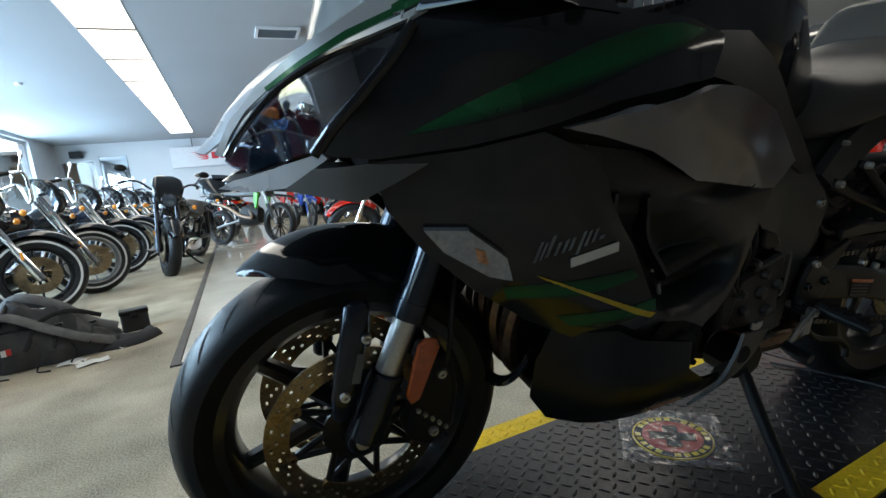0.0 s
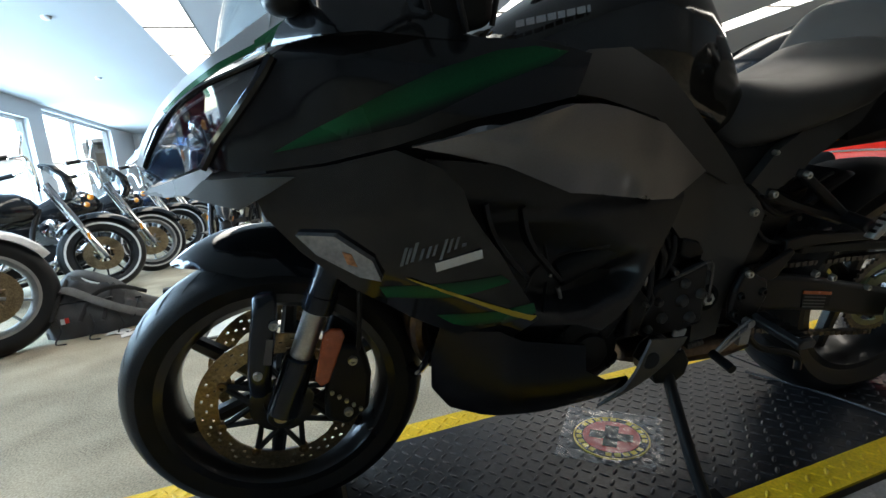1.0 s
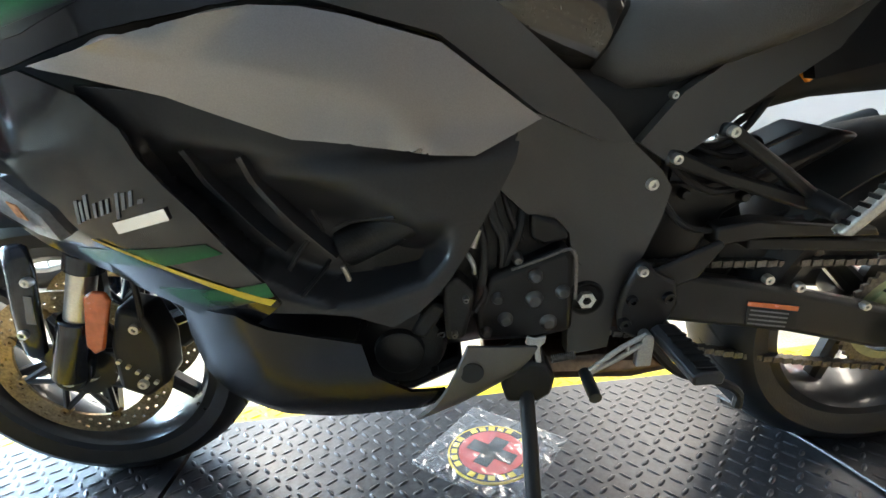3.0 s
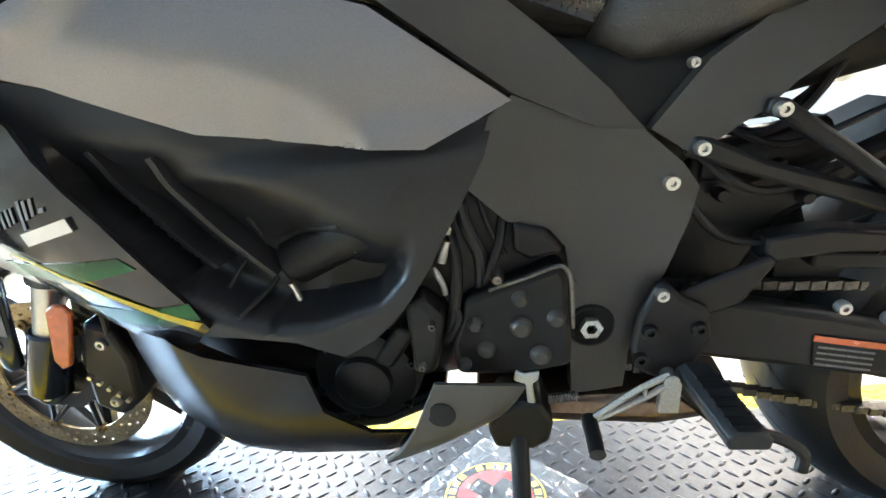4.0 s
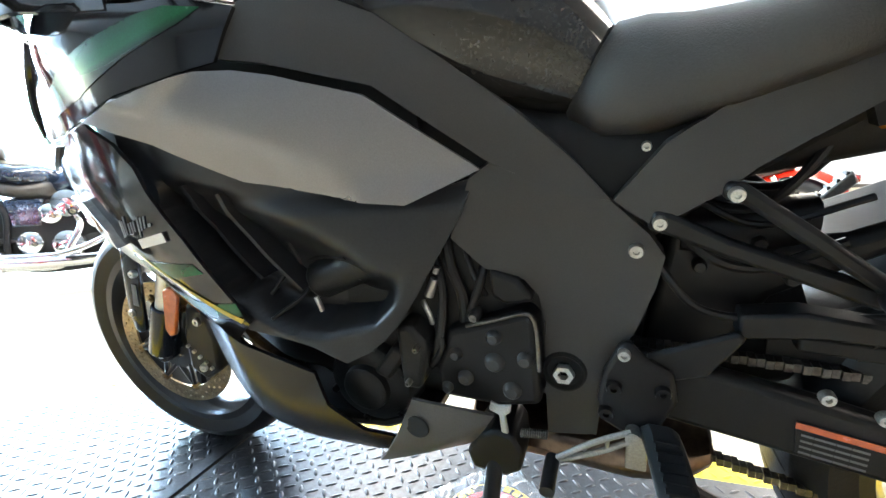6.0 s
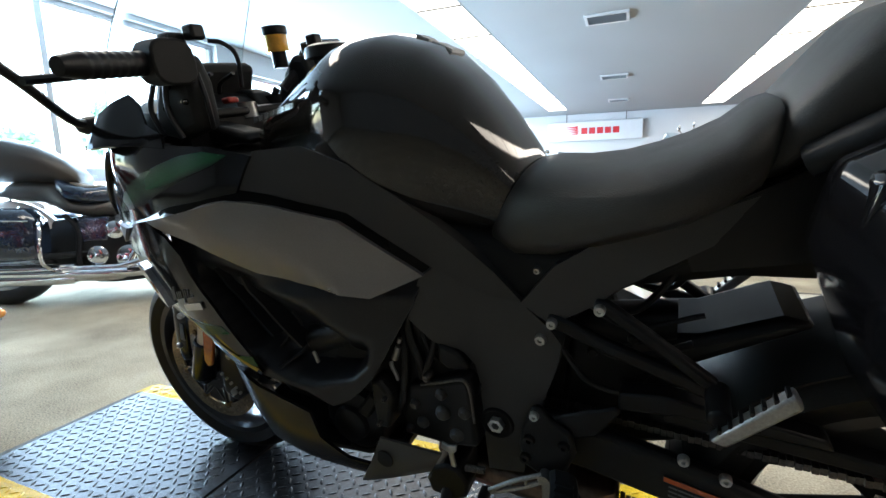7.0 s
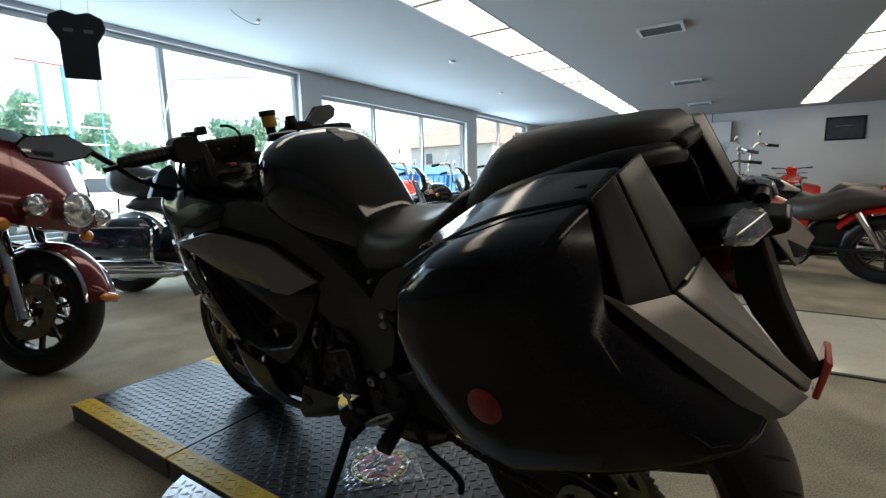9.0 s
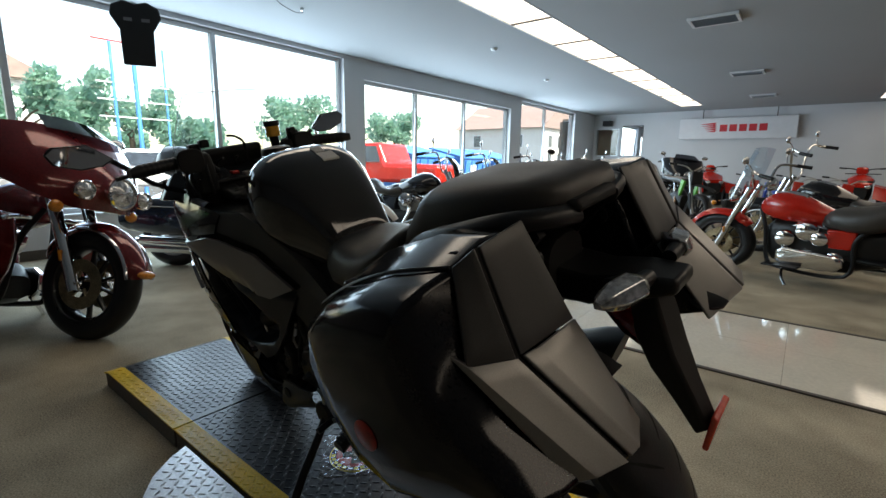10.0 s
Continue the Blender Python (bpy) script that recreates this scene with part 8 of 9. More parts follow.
def cruiser(x, y, heading, paint, label, lean=7.0, steer=0.0, touring=False, bags=False, screen=False, bars="low", fender=None, whitewall=True, light_wheel=False, shroud=False, group="cruiser motorcycles", wb=1.62, crash=False, blackout=False, seat_high=False, dark_wheel=False, reach=0.0, full=False, size=1.0, squat=1.0, padded=False):
    b = thing("cruiser_motorcycle", label, "motorcycle", group, pose(x, y, 0.0, lean, 0, heading + 180) @ Matrix.Diagonal((size, size, size * squat, 1)))
    fender = fender or paint
    trim = BLACK_SATIN if blackout else CHROME
    rim = ALU if light_wheel else (ALLOY_BLACK if blackout or dark_wheel else CHROME)
    R = 0.325
    # front end
    def front(q):
        q = steer_all(q, steer)
        bmesh.ops.translate(q, verts=q.verts[:], vec=(-reach, 0, 0))
        return q

    for ob in [wheel(b, 0.0, R, R, 0.13, 0.225, 10, "front_wheel", rim, 0.013, grooves=False, whitewall=whitewall, hub=0.045)]:
        if steer:
            r = Matrix.Translation((0.30, 0, 0)) @ Matrix.Rotation(radians(steer), 4, "Z") @ Matrix.Translation((-0.30, 0, 0))
            ob.matrix_basis = r
        elif reach:
            ob.matrix_basis = Matrix.Translation((-reach, 0, 0))
    for s in (-1, 1):
        q = bm_new()
        lathe(q, ((0.075, s * 0.072), (0.145, s * 0.072), (0.145, s * 0.078), (0.075, s * 0.078)), (0, 0, R), 40)
        for k in range(5):
            a = 2 * math.pi * k / 5
            cyl(q, (0.04 * math.cos(a), s * 0.075, R + 0.04 * math.sin(a)), (0.082 * math.cos(a + 0.3), s * 0.075, R + 0.082 * math.sin(a + 0.3)), 0.008, n=6)
        part("brake_disc", front(q), DISC_STEEL, b)
        q = bm_new()
        cyl(q, (-0.005, s * 0.105, R - 0.04), (0.105, s * 0.105, R + 0.22), 0.033, n=16)
        cyl(q, (0.10, s * 0.105, R + 0.21), (0.285, s * 0.105, R + 0.63), 0.026 if not touring else 0.034, n=16)
        cyl(q, (0.0, s * 0.075, R), (0.0, s * 0.125, R), 0.02, n=12)
        part("fork_leg", front(q), trim if not blackout else FORK_BLACK, b, "polished fork leg" if not blackout else "black fork leg")
        q = bm_new()
        cyl(q, (0.078, s * 0.135, R + 0.13), (0.082, s * 0.145, R + 0.19), 0.010, n=8)
        part("fork_reflector", front(q), AMBER, b, "amber fork reflector")
    q = bm_new()
    rows = []
    a0, a1 = (25, 172) if touring else (38, 150)
    for i in range(23):
        a = radians(a1 - (a1 - a0) * i / 22)
        g = min(1, 0.55 + i / 5, 0.55 + (22 - i) / 5)
        rows.append([q.verts.new(((R + 0.045 - 0.055 * abs(2 * j / 10 - 1) ** 2.5) * math.cos(a), 0.085 * (2 * j / 10 - 1) * g, R + (R + 0.045 - 0.055 * abs(2 * j / 10 - 1) ** 2.5) * math.sin(a))) for j in range(11)])
    rows = rows[::-1]
    for c, d in zip(rows, rows[1:]):
        for j in range(10):
            q.faces.new((c[j], c[j + 1], d[j + 1], d[j]))
    ff = part("front_fender", front(q), fender, b, "painted front fender", solid=0.004)
    if touring:
        for s in (-1, 1):
            q = bm_new()
            pts = []
            for i in range(9):
                a = radians(172 - 90 * i / 8)
                pts.append(((R + 0.0) * math.cos(a), s * 0.088, R + (R + 0.0) * math.sin(a)))
            tube(q, pts, 0.011, 8, 2, flat=0.7)
            part("fender_rail", front(q), CHROME, b, "chrome fender rail")
        q = bm_new()
        ball(q, (-0.368, 0, R + 0.075), 0.045, 0.8, 1.2, 0.55)
        part("fender_lamp", front(q), AMBER, b, "amber fender tip lamp")
    # fairing or headlight
    if touring:
        for s in (-1, 1):
            q = bm_new()
            plug(q, [(0.36, 0.72), (0.33, 0.55), (0.36, 0.38), (0.44, 0.26), (0.50, 0.28), (0.47, 0.48), (0.50, 0.70)], min(s * 0.17, s * 0.36), max(s * 0.17, s * 0.36))
            part("leg_shield", q, paint, b, "painted lower leg shield", bevel=0.03, segs=3)
        q = bm_new()
        rows = []
        for i in range(21):
            u = -1 + i / 10
            au = abs(u)
            zb, zt = 0.755 + 0.24 * max(0.0, au - 0.30) ** 1.2, 1.215 - 0.05 * au ** 3
            row = []
            for j in range(13):
                v = j / 12
                nose = 0.040 * math.exp(-(u / 0.25) ** 2 - ((v - 0.3) / 0.3) ** 2)
                xx = -0.085 + 0.34 * au ** 1.9 + 0.19 * v ** 2.2 + 0.03 * (1 - v) ** 3 - nose
                row.append(q.verts.new((xx, 0.41 * math.sin(u * 1.5) / math.sin(1.5), zb + (zt - zb) * v)))
            rows.append(row)
        for c, d in zip(rows, rows[1:]):
            for j in range(12):
                q.faces.new((c[j], c[j + 1], d[j + 1], d[j]))
        bw = part("batwing_fairing", front(q), paint, b, "broad painted handlebar fairing", solid=0.03, angle=60)
        q = bm_new()
        plug(q, [(0.05, 0.80), (0.12, 1.16), (0.22, 1.17), (0.20, 0.86)], -0.26, 0.26)
        part("inner_fairing", front(q), BLACK_MATTE, b, "black inner fairing and dash", bevel=0.02)
        q = bm_new()
        rows = []
        for i in range(7):
            u = i / 6
            rows.append([q.verts.new((0.03 + 0.16 * u + 0.10 * (2 * j / 10 - 1) ** 2, (0.25 - 0.06 * u) * (2 * j / 10 - 1), 1.19 + 0.10 * u)) for j in range(11)])
        for c, d in zip(rows, rows[1:]):
            for j in range(10):
                q.faces.new((c[j], c[j + 1], d[j + 1], d[j]))
        sh = part("windshield", front(q), SMOKE, b, "smoked short windshield")
        sh.visible_shadow = False
        lamps = ((0.0, -0.140, 0.865, 0.095), (-0.195, -0.10, 0.855, 0.056), (0.195, -0.10, 0.855, 0.056))
    else:
        lamps = ((0.0, 0.10, 0.86, 0.085),)
    for ly, lx, lz, lr in lamps:
        q = bm_new()
        lathe(q, ((0.0, 0.06), (lr * 0.7, 0.05), (lr, 0.0), (lr, -0.02), (lr * 0.9, -0.026), (lr * 0.88, -0.012)), (lx, ly, lz), 24, "x", False)
        hl = part("headlight", front(q), CHROME if not blackout else BLACK_GLOSS, b, "round headlight shell")
        q = bm_new()
        lathe(q, ((lr * 0.88, -0.012), (lr * 0.6, -0.022), (0.0, -0.028)), (lx, ly, lz), 20, "x", False)
        part("lens", front(q), HEAD_DARK if blackout else CLEAR_LENS, hl, "dark glass lens" if blackout else "bright faceted lens")
    for s in (-1, 1):
        q = bm_new()
        ball(q, (0.02, s * 0.24, 0.755 if touring else 0.80), 0.036 if touring else 0.026, 0.9, 1, 1)
        part("turn_signal", front(q), AMBER, b, "amber turn signal")
        q = bm_new()
        tube(q, ((0.14, s * 0.05, 0.775 if touring else 0.82), (0.06, s * 0.22, 0.775 if touring else 0.82)), 0.008, 8, 1)
        part("signal_bracket", front(q), trim, b)
    if screen:
        q = bm_new()
        rows = []
        for i in range(9):
            u = i / 8
            rows.append([q.verts.new((0.08 + 0.19 * u + 0.09 * (2 * j / 10 - 1) ** 2, (0.22 + 0.03 * math.sin(math.pi * u) - 0.05 * u) * (2 * j / 10 - 1), 0.86 + 0.50 * u - 0.03 * (2 * j / 10 - 1) ** 4)) for j in range(11)])
        for c, d in zip(rows, rows[1:]):
            for j in range(10):
                q.faces.new((c[j], c[j + 1], d[j + 1], d[j]))
        w = part("windshield", front(q), TINTED, b, "tall clear windshield")
        w.visible_shadow = False
    # handlebars
    top = {"low": 1.04, "mid": 1.14, "high": 1.28}[bars]
    for s in (-1, 1):
        q = bm_new()
        tube(q, ((0.33, s * 0.04, 0.93), (0.33, s * 0.14, 0.97), (0.36, s * 0.26, top), (0.47, s * 0.37, top - 0.01), (0.56, s * 0.40, top - 0.03)), 0.0125, 10, 6)
        h = part("handlebar", front(q), trim, b, "curved handlebar")
        q = bm_new()
        cyl(q, (0.47, s * 0.375, top - 0.012), (0.585, s * 0.405, top - 0.036), 0.019, n=14)
        part("grip", front(q), RUBBER, h)
        q = bm_new()
        tube(q, ((0.40, s * 0.33, top), (0.38, s * 0.37, top + 0.08), (0.37, s * 0.40, top + 0.11)), 0.006, 8)
        ball(q, (0.37, s * 0.42, top + 0.135), 0.055, 0.25, 1.1, 0.7)
        part("mirror", front(q), trim, b, "oval mirror")
        q = bm_new()
        tube(q, ((0.44, s * 0.34, top), (0.40, s * 0.38, top - 0.01), (0.47, s * 0.45, top - 0.04)), 0.006, 6)
        part("lever", front(q), trim, h)
    if shroud:
        q = bm_new()
        loft(q, [[(cx, s2 * w, z) for s2, w in ((-1, w0), (1, w0))] + [(cx + 0.07, s2 * w0, z) for s2 in (1, -1)] for cx, w0, z in ((0.13, 0.08, 0.80), (0.09, 0.13, 0.88), (0.11, 0.16, 1.00), (0.19, 0.14, 1.10), (0.26, 0.07, 1.13))])
        part("quarter_fairing", front(q), BLACK_GLOSS, b, "slim black headlight cowl", bevel=0.03, segs=3)
    # body
    q = bm_new()
    loft(q, [oval(cx, 0, z0, z1, w, 22, 2.3) for cx, z0, z1, w in ((0.36, 0.70, 0.80, 0.05), (0.40, 0.67, 0.86, 0.09), (0.48, 0.64, 0.905, 0.135), (0.58, 0.62, 0.915, 0.155), (0.70, 0.62, 0.885, 0.145), (0.82, 0.62, 0.82, 0.11), (0.92, 0.63, 0.765, 0.07))])
    part("fuel_tank", q, paint, b, "painted teardrop fuel tank", angle=60)
    q = bm_new()
    loft(q, [oval(0.60 + 0.12 * k, 0, 0.80, z, w, 12, 2.5) for k, z, w in ((-1, 0.916, 0.03), (0, 0.928, 0.045), (1, 0.895, 0.03))])
    part("tank_console", q, trim, b, "tank console strip")
    lift = 0.05 if seat_high else (0.03 if padded else 0.0)
    q = bm_new()
    loft(q, [oval(cx, 0, z0, z1, w, 20, 2.6) for cx, z0, z1, w in ((0.86, 0.62, 0.72, 0.07), (0.92, 0.60, 0.735, 0.13), (1.02, 0.60, 0.70, 0.17), (1.14, 0.62, 0.715, 0.18), (1.22, 0.64, 0.80 + lift, 0.165), (1.27, 0.68, 0.835 + lift, 0.14), (1.36, 0.72, 0.825 + lift, 0.135), (1.52, 0.74, 0.815 + lift, 0.125), (1.60, 0.76, 0.80, 0.09))])
    part("seat", q, SEAT_VINYL, b, "black vinyl two-up seat", angle=60)
    if padded:
        q = bm_new()
        loft(q, [oval(cx, 0, z0, z1, w, 20, 2.6) for cx, z0, z1, w in ((0.88, 0.62, 0.74, 0.09), (0.96, 0.60, 0.79, 0.16), (1.06, 0.58, 0.80, 0.20), (1.18, 0.58, 0.82, 0.21), (1.27, 0.60, 0.86, 0.20), (1.36, 0.66, 0.90, 0.17), (1.50, 0.70, 0.89, 0.15), (1.60, 0.74, 0.85, 0.11))])
        part("padded_cushion", q, SEAT_VINYL, b, "deep black padded cushion", angle=60)
    if seat_high:
        q = bm_new()
        loft(q, [oval(cx, 0, z0, z1, w, 18, 3) for cx, z0, z1, w in ((1.10, 0.84, 0.93, 0.13), (1.18, 0.84, 1.02, 0.19), (1.32, 0.85, 1.11, 0.215), (1.50, 0.86, 1.17, 0.215), (1.64, 0.88, 1.17, 0.20), (1.72, 0.92, 1.10, 0.15))])
        part("passenger_cushion", q, SEAT_VINYL, b, "thick padded passenger cushion", angle=60)
        q = bm_new()
        loft(q, [oval(cx, 0, z0, z1, w, 20, 2.6) for cx, z0, z1, w in ((0.86, 0.70, 0.80, 0.08), (0.93, 0.68, 0.83, 0.16), (1.04, 0.68, 0.82, 0.20), (1.16, 0.70, 0.86, 0.20), (1.22, 0.74, 0.92, 0.17))])
        part("rider_cushion", q, BLUE_BLACK, b, "dark blue-black rider cushion", angle=60)
        q = bm_new()
        loft(q, [oval(cx, 0, z0, z1, w, 18, 2.4) for cx, z0, z1, w in ((0.92, 0.80, 0.832, 0.10), (0.98, 0.79, 0.838, 0.135), (1.06, 0.79, 0.836, 0.15), (1.14, 0.80, 0.866, 0.14), (1.18, 0.82, 0.885, 0.10))])
        part("cushion_insert", q, TAN_VINYL, b, "tan textured seat insert", angle=60)
        for sy in (-0.12, 0.12):
            q = bm_new()
            cyl(q, (1.64, sy, 0.72), (1.64, sy, 0.85), 0.012, n=8)
            part("cushion_post", q, CHROME, b)
    for ob in [wheel(b, wb, R, R, 0.16, 0.215, 10, "rear_wheel", rim, 0.014, grooves=False, whitewall=whitewall, hub=0.05)]:
        pass
    q = bm_new()
    rows = []
    for i in range(21):
        a = radians(150 - 135 * i / 20)
        rr = R + 0.075
        rows.append([q.verts.new((wb + (rr - 0.06 * abs(2 * j / 10 - 1) ** 2.5) * math.cos(a), 0.11 * (2 * j / 10 - 1), R + 0.02 + (rr - 0.06 * abs(2 * j / 10 - 1) ** 2.5) * math.sin(a))) for j in range(11)])
    for c, d in zip(rows, rows[1:]):
        for j in range(10):
            q.faces.new((c[j], c[j + 1], d[j + 1], d[j]))
    part("rear_fender", q, fender, b, "painted rear fender", solid=0.004)
    q = bm_new()
    loft(q, [oval(cx, 0, 0.60, 0.67, w, 12, 3) for cx, w in ((wb + 0.36, 0.06), (wb + 0.40, 0.055), (wb + 0.42, 0.035))])
    part("tail_light", q, RED_LENS, b, "red tail light")
    for s in (-1, 1):
        q = bm_new()
        cyl(q, (wb - 0.02, s * 0.125, R + 0.03), (wb - 0.18, s * 0.125, 0.68), 0.026, n=12)
        part("rear_shock", q, trim, b)
        q = bm_new()
        tube(q, ((1.05, s * 0.11, 0.34), (1.3, s * 0.125, 0.33), (wb, s * 0.125, R)), 0.022, 10, 4)
        part("swingarm_tube", q, BLACK_SATIN, b)
        q = bm_new()
        tube(q, ((0.36, s * 0.03, 0.76), (0.44, s * 0.10, 0.55), (0.48, s * 0.13, 0.24), (0.60, s * 0.14, 0.16), (1.08, s * 0.14, 0.17), (1.12, s * 0.13, 0.50), (1.2, s * 0.12, 0.62)), 0.018, 10, 5)
        part("frame_tube", q, BLACK_SATIN, b, "black frame tube")
        q = bm_new()
        plug(q, [(0.94, 0.42), (1.10, 0.42), (1.13, 0.60), (0.92, 0.60)], min(s * 0.10, s * 0.135), max(s * 0.10, s * 0.135))
        part("side_cover", q, paint, b, "painted side cover", bevel=0.015, segs=3)
        q = bm_new()
        box(q, 0.50, 0.78, min(s * 0.19, s * 0.29), max(s * 0.19, s * 0.29), 0.205, 0.222)
        part("floorboard", q, RUBBER, b, "rubber footboard", bevel=0.006)
        if bags:
            q = bm_new()
            secs = ((1.25, 0.34, 0.60, 0.10), (1.30, 0.32, 0.66, 0.125), (1.55, 0.32, 0.67, 0.13), (1.82, 0.35, 0.66, 0.125), (1.92, 0.39, 0.62, 0.09))
            loft(q, [oval(cx, s * 0.31, z0, z1, w, 20, 3.2) for cx, z0, z1, w in secs])
            sb = part("saddlebag", q, paint, b, "hard painted saddlebag", angle=50)
            q = bm_new()
            tube(q, ((1.26, s * 0.43, 0.57), (1.55, s * 0.447, 0.58), (1.85, s * 0.43, 0.575)), 0.006, 6, 4)
            part("bag_seam", q, CHROME, sb)
            q = bm_new()
            tube(q, ((1.22, s * 0.20, 0.22), (1.20, s * 0.44, 0.30), (1.20, s * 0.44, 0.52), (1.26, s * 0.30, 0.60)), 0.012, 8, 5)
            part("bag_guard", q, CHROME, b, "chrome saddlebag guard")
        if crash:
            q = bm_new()
            tube(q, ((0.40, s * 0.06, 0.70), (0.36, s * 0.24, 0.68), (0.36, s * 0.38, 0.58), (0.38, s * 0.38, 0.40), (0.44, s * 0.26, 0.24), (0.50, s * 0.14, 0.20)), 0.016, 10, 6)
            part("engine_guard", q, CHROME, b, "chrome engine guard")
    if full:
        q = bm_new()
        loft(q, [oval(cx, 0, z0, z1, w, 18, 3) for cx, z0, z1, w in ((0.42, 0.30, 0.55, 0.06), (0.50, 0.20, 0.64, 0.11), (0.75, 0.17, 0.64, 0.13), (1.05, 0.19, 0.62, 0.13), (1.28, 0.26, 0.60, 0.10), (1.36, 0.32, 0.56, 0.06))])
        part("engine_case", q, ENGINE, b, "dark engine case")
        for s in (-1, 1):
            for cx, cz, r in ((0.62, 0.47, 0.085), (0.80, 0.30, 0.095), (1.00, 0.32, 0.075), (0.88, 0.50, 0.070)):
                q = bm_new()
                lathe(q, ((0.0, s * 0.035), (r * 0.6, s * 0.033), (r * 0.9, s * 0.022), (r, s * 0.004), (r, -s * 0.03)), (cx, s * 0.135, cz), 24, "y", False)
                part("engine_cover", q, CHROME, b, "round chrome engine cover")
            if padded and s < 0:
                continue
            q = bm_new()
            tube(q, ((0.50, s * 0.12, 0.50), (0.46, s * 0.17, 0.36), (0.56, s * 0.18, 0.22), (0.90, s * 0.19, 0.19), (1.30, s * 0.19, 0.21), (1.90, s * 0.19, 0.25)), 0.038, 14, 6)
            part("exhaust_pipe", q, CHROME, b, "chrome exhaust pipe")
    vtwin(b, not blackout)
    q = bm_new()
    tube(q, ((0.62, -0.14, 0.20), (0.66, -0.25, 0.10), (0.72, -0.32, 0.045)), 0.012, 8, 4)
    part("side_stand", q, trim, b, "side stand")
    return b


cruiser(-1.36, 0.92, 27, RED_PAINT, "dark red touring motorcycle with a handlebar fairing and chrome forks", lean=14, steer=0, dark_wheel=True, touring=True, bags=True, crash=True, bars="mid", whitewall=False, group="touring motorcycles")
cruiser(-1.70, 3.06, 37, BLUE_BLACK, "blue-black touring motorcycle with pearl fender and chrome guards", fender=PEARL, bags=True, crash=True, bars="mid", light_wheel=True, whitewall=False, seat_high=True, reach=0.27, full=True, group="touring motorcycles")
row = (("black cruiser motorcycle with polished forks and white-line tyre", BLACK_GLOSS, dict(bars="mid", shroud=True, dark_wheel=True)), ("dark brown and black cruiser motorcycle with chrome forks", BLACK_GLOSS, dict(bars="mid", light_wheel=True, shroud=True)), ("black cruiser motorcycle with a slim headlight cowl", BLACK_GLOSS, dict(bars="mid", shroud=True, dark_wheel=True)), ("black cruiser motorcycle with low chrome handlebars", BLUE_BLACK, dict(bars="low", light_wheel=True, shroud=True)))
for k, (ry, spec) in enumerate(((5.0, 0), (5.8, 1), (7.1, 2), (8.35, 3), (9.5, 0), (10.6, 2), (11.8, 1), (13.0, 3))):
    lab, pnt, opt = row[spec]
    cruiser(-1.55 if k == 0 else -1.38, ry, 24, pnt, lab, group="row of parked cruisers", **opt)
cruiser(-1.00, 6.33, -103, BLACK_GLOSS, "black blacked-out cruiser motorcycle parked facing the deck", blackout=True, bars="low", whitewall=False, shroud=True, steer=30, lean=11, group="parked cruisers")
cruiser(1.22, 5.88, 161, BRIGHT_RED, "bright red cruiser motorcycle with a tall clear windshield and chrome engine", screen=True, bars="mid", whitewall=False, group="parked cruisers", dark_wheel=True, full=True, size=1.01, squat=0.91, padded=True)
cruiser(3.45, 0.42, -92, BRIGHT_RED, "bright red touring cruiser motorcycle with hard saddlebags", bags=True, bars="mid", whitewall=False, full=True, size=1.05, group="touring motorcycles")
cruiser(-0.20, 10.6, -60, BLACK_GLOSS, "black touring motorcycle at the back of the showroom", touring=True, bars="mid", whitewall=False, group="touring motorcycles")
cruiser(1.45, 7.25, 163, BLACK_GLOSS, "black cruiser motorcycle with chrome handlebars behind the red one", bars="high", whitewall=False, group="parked cruisers")


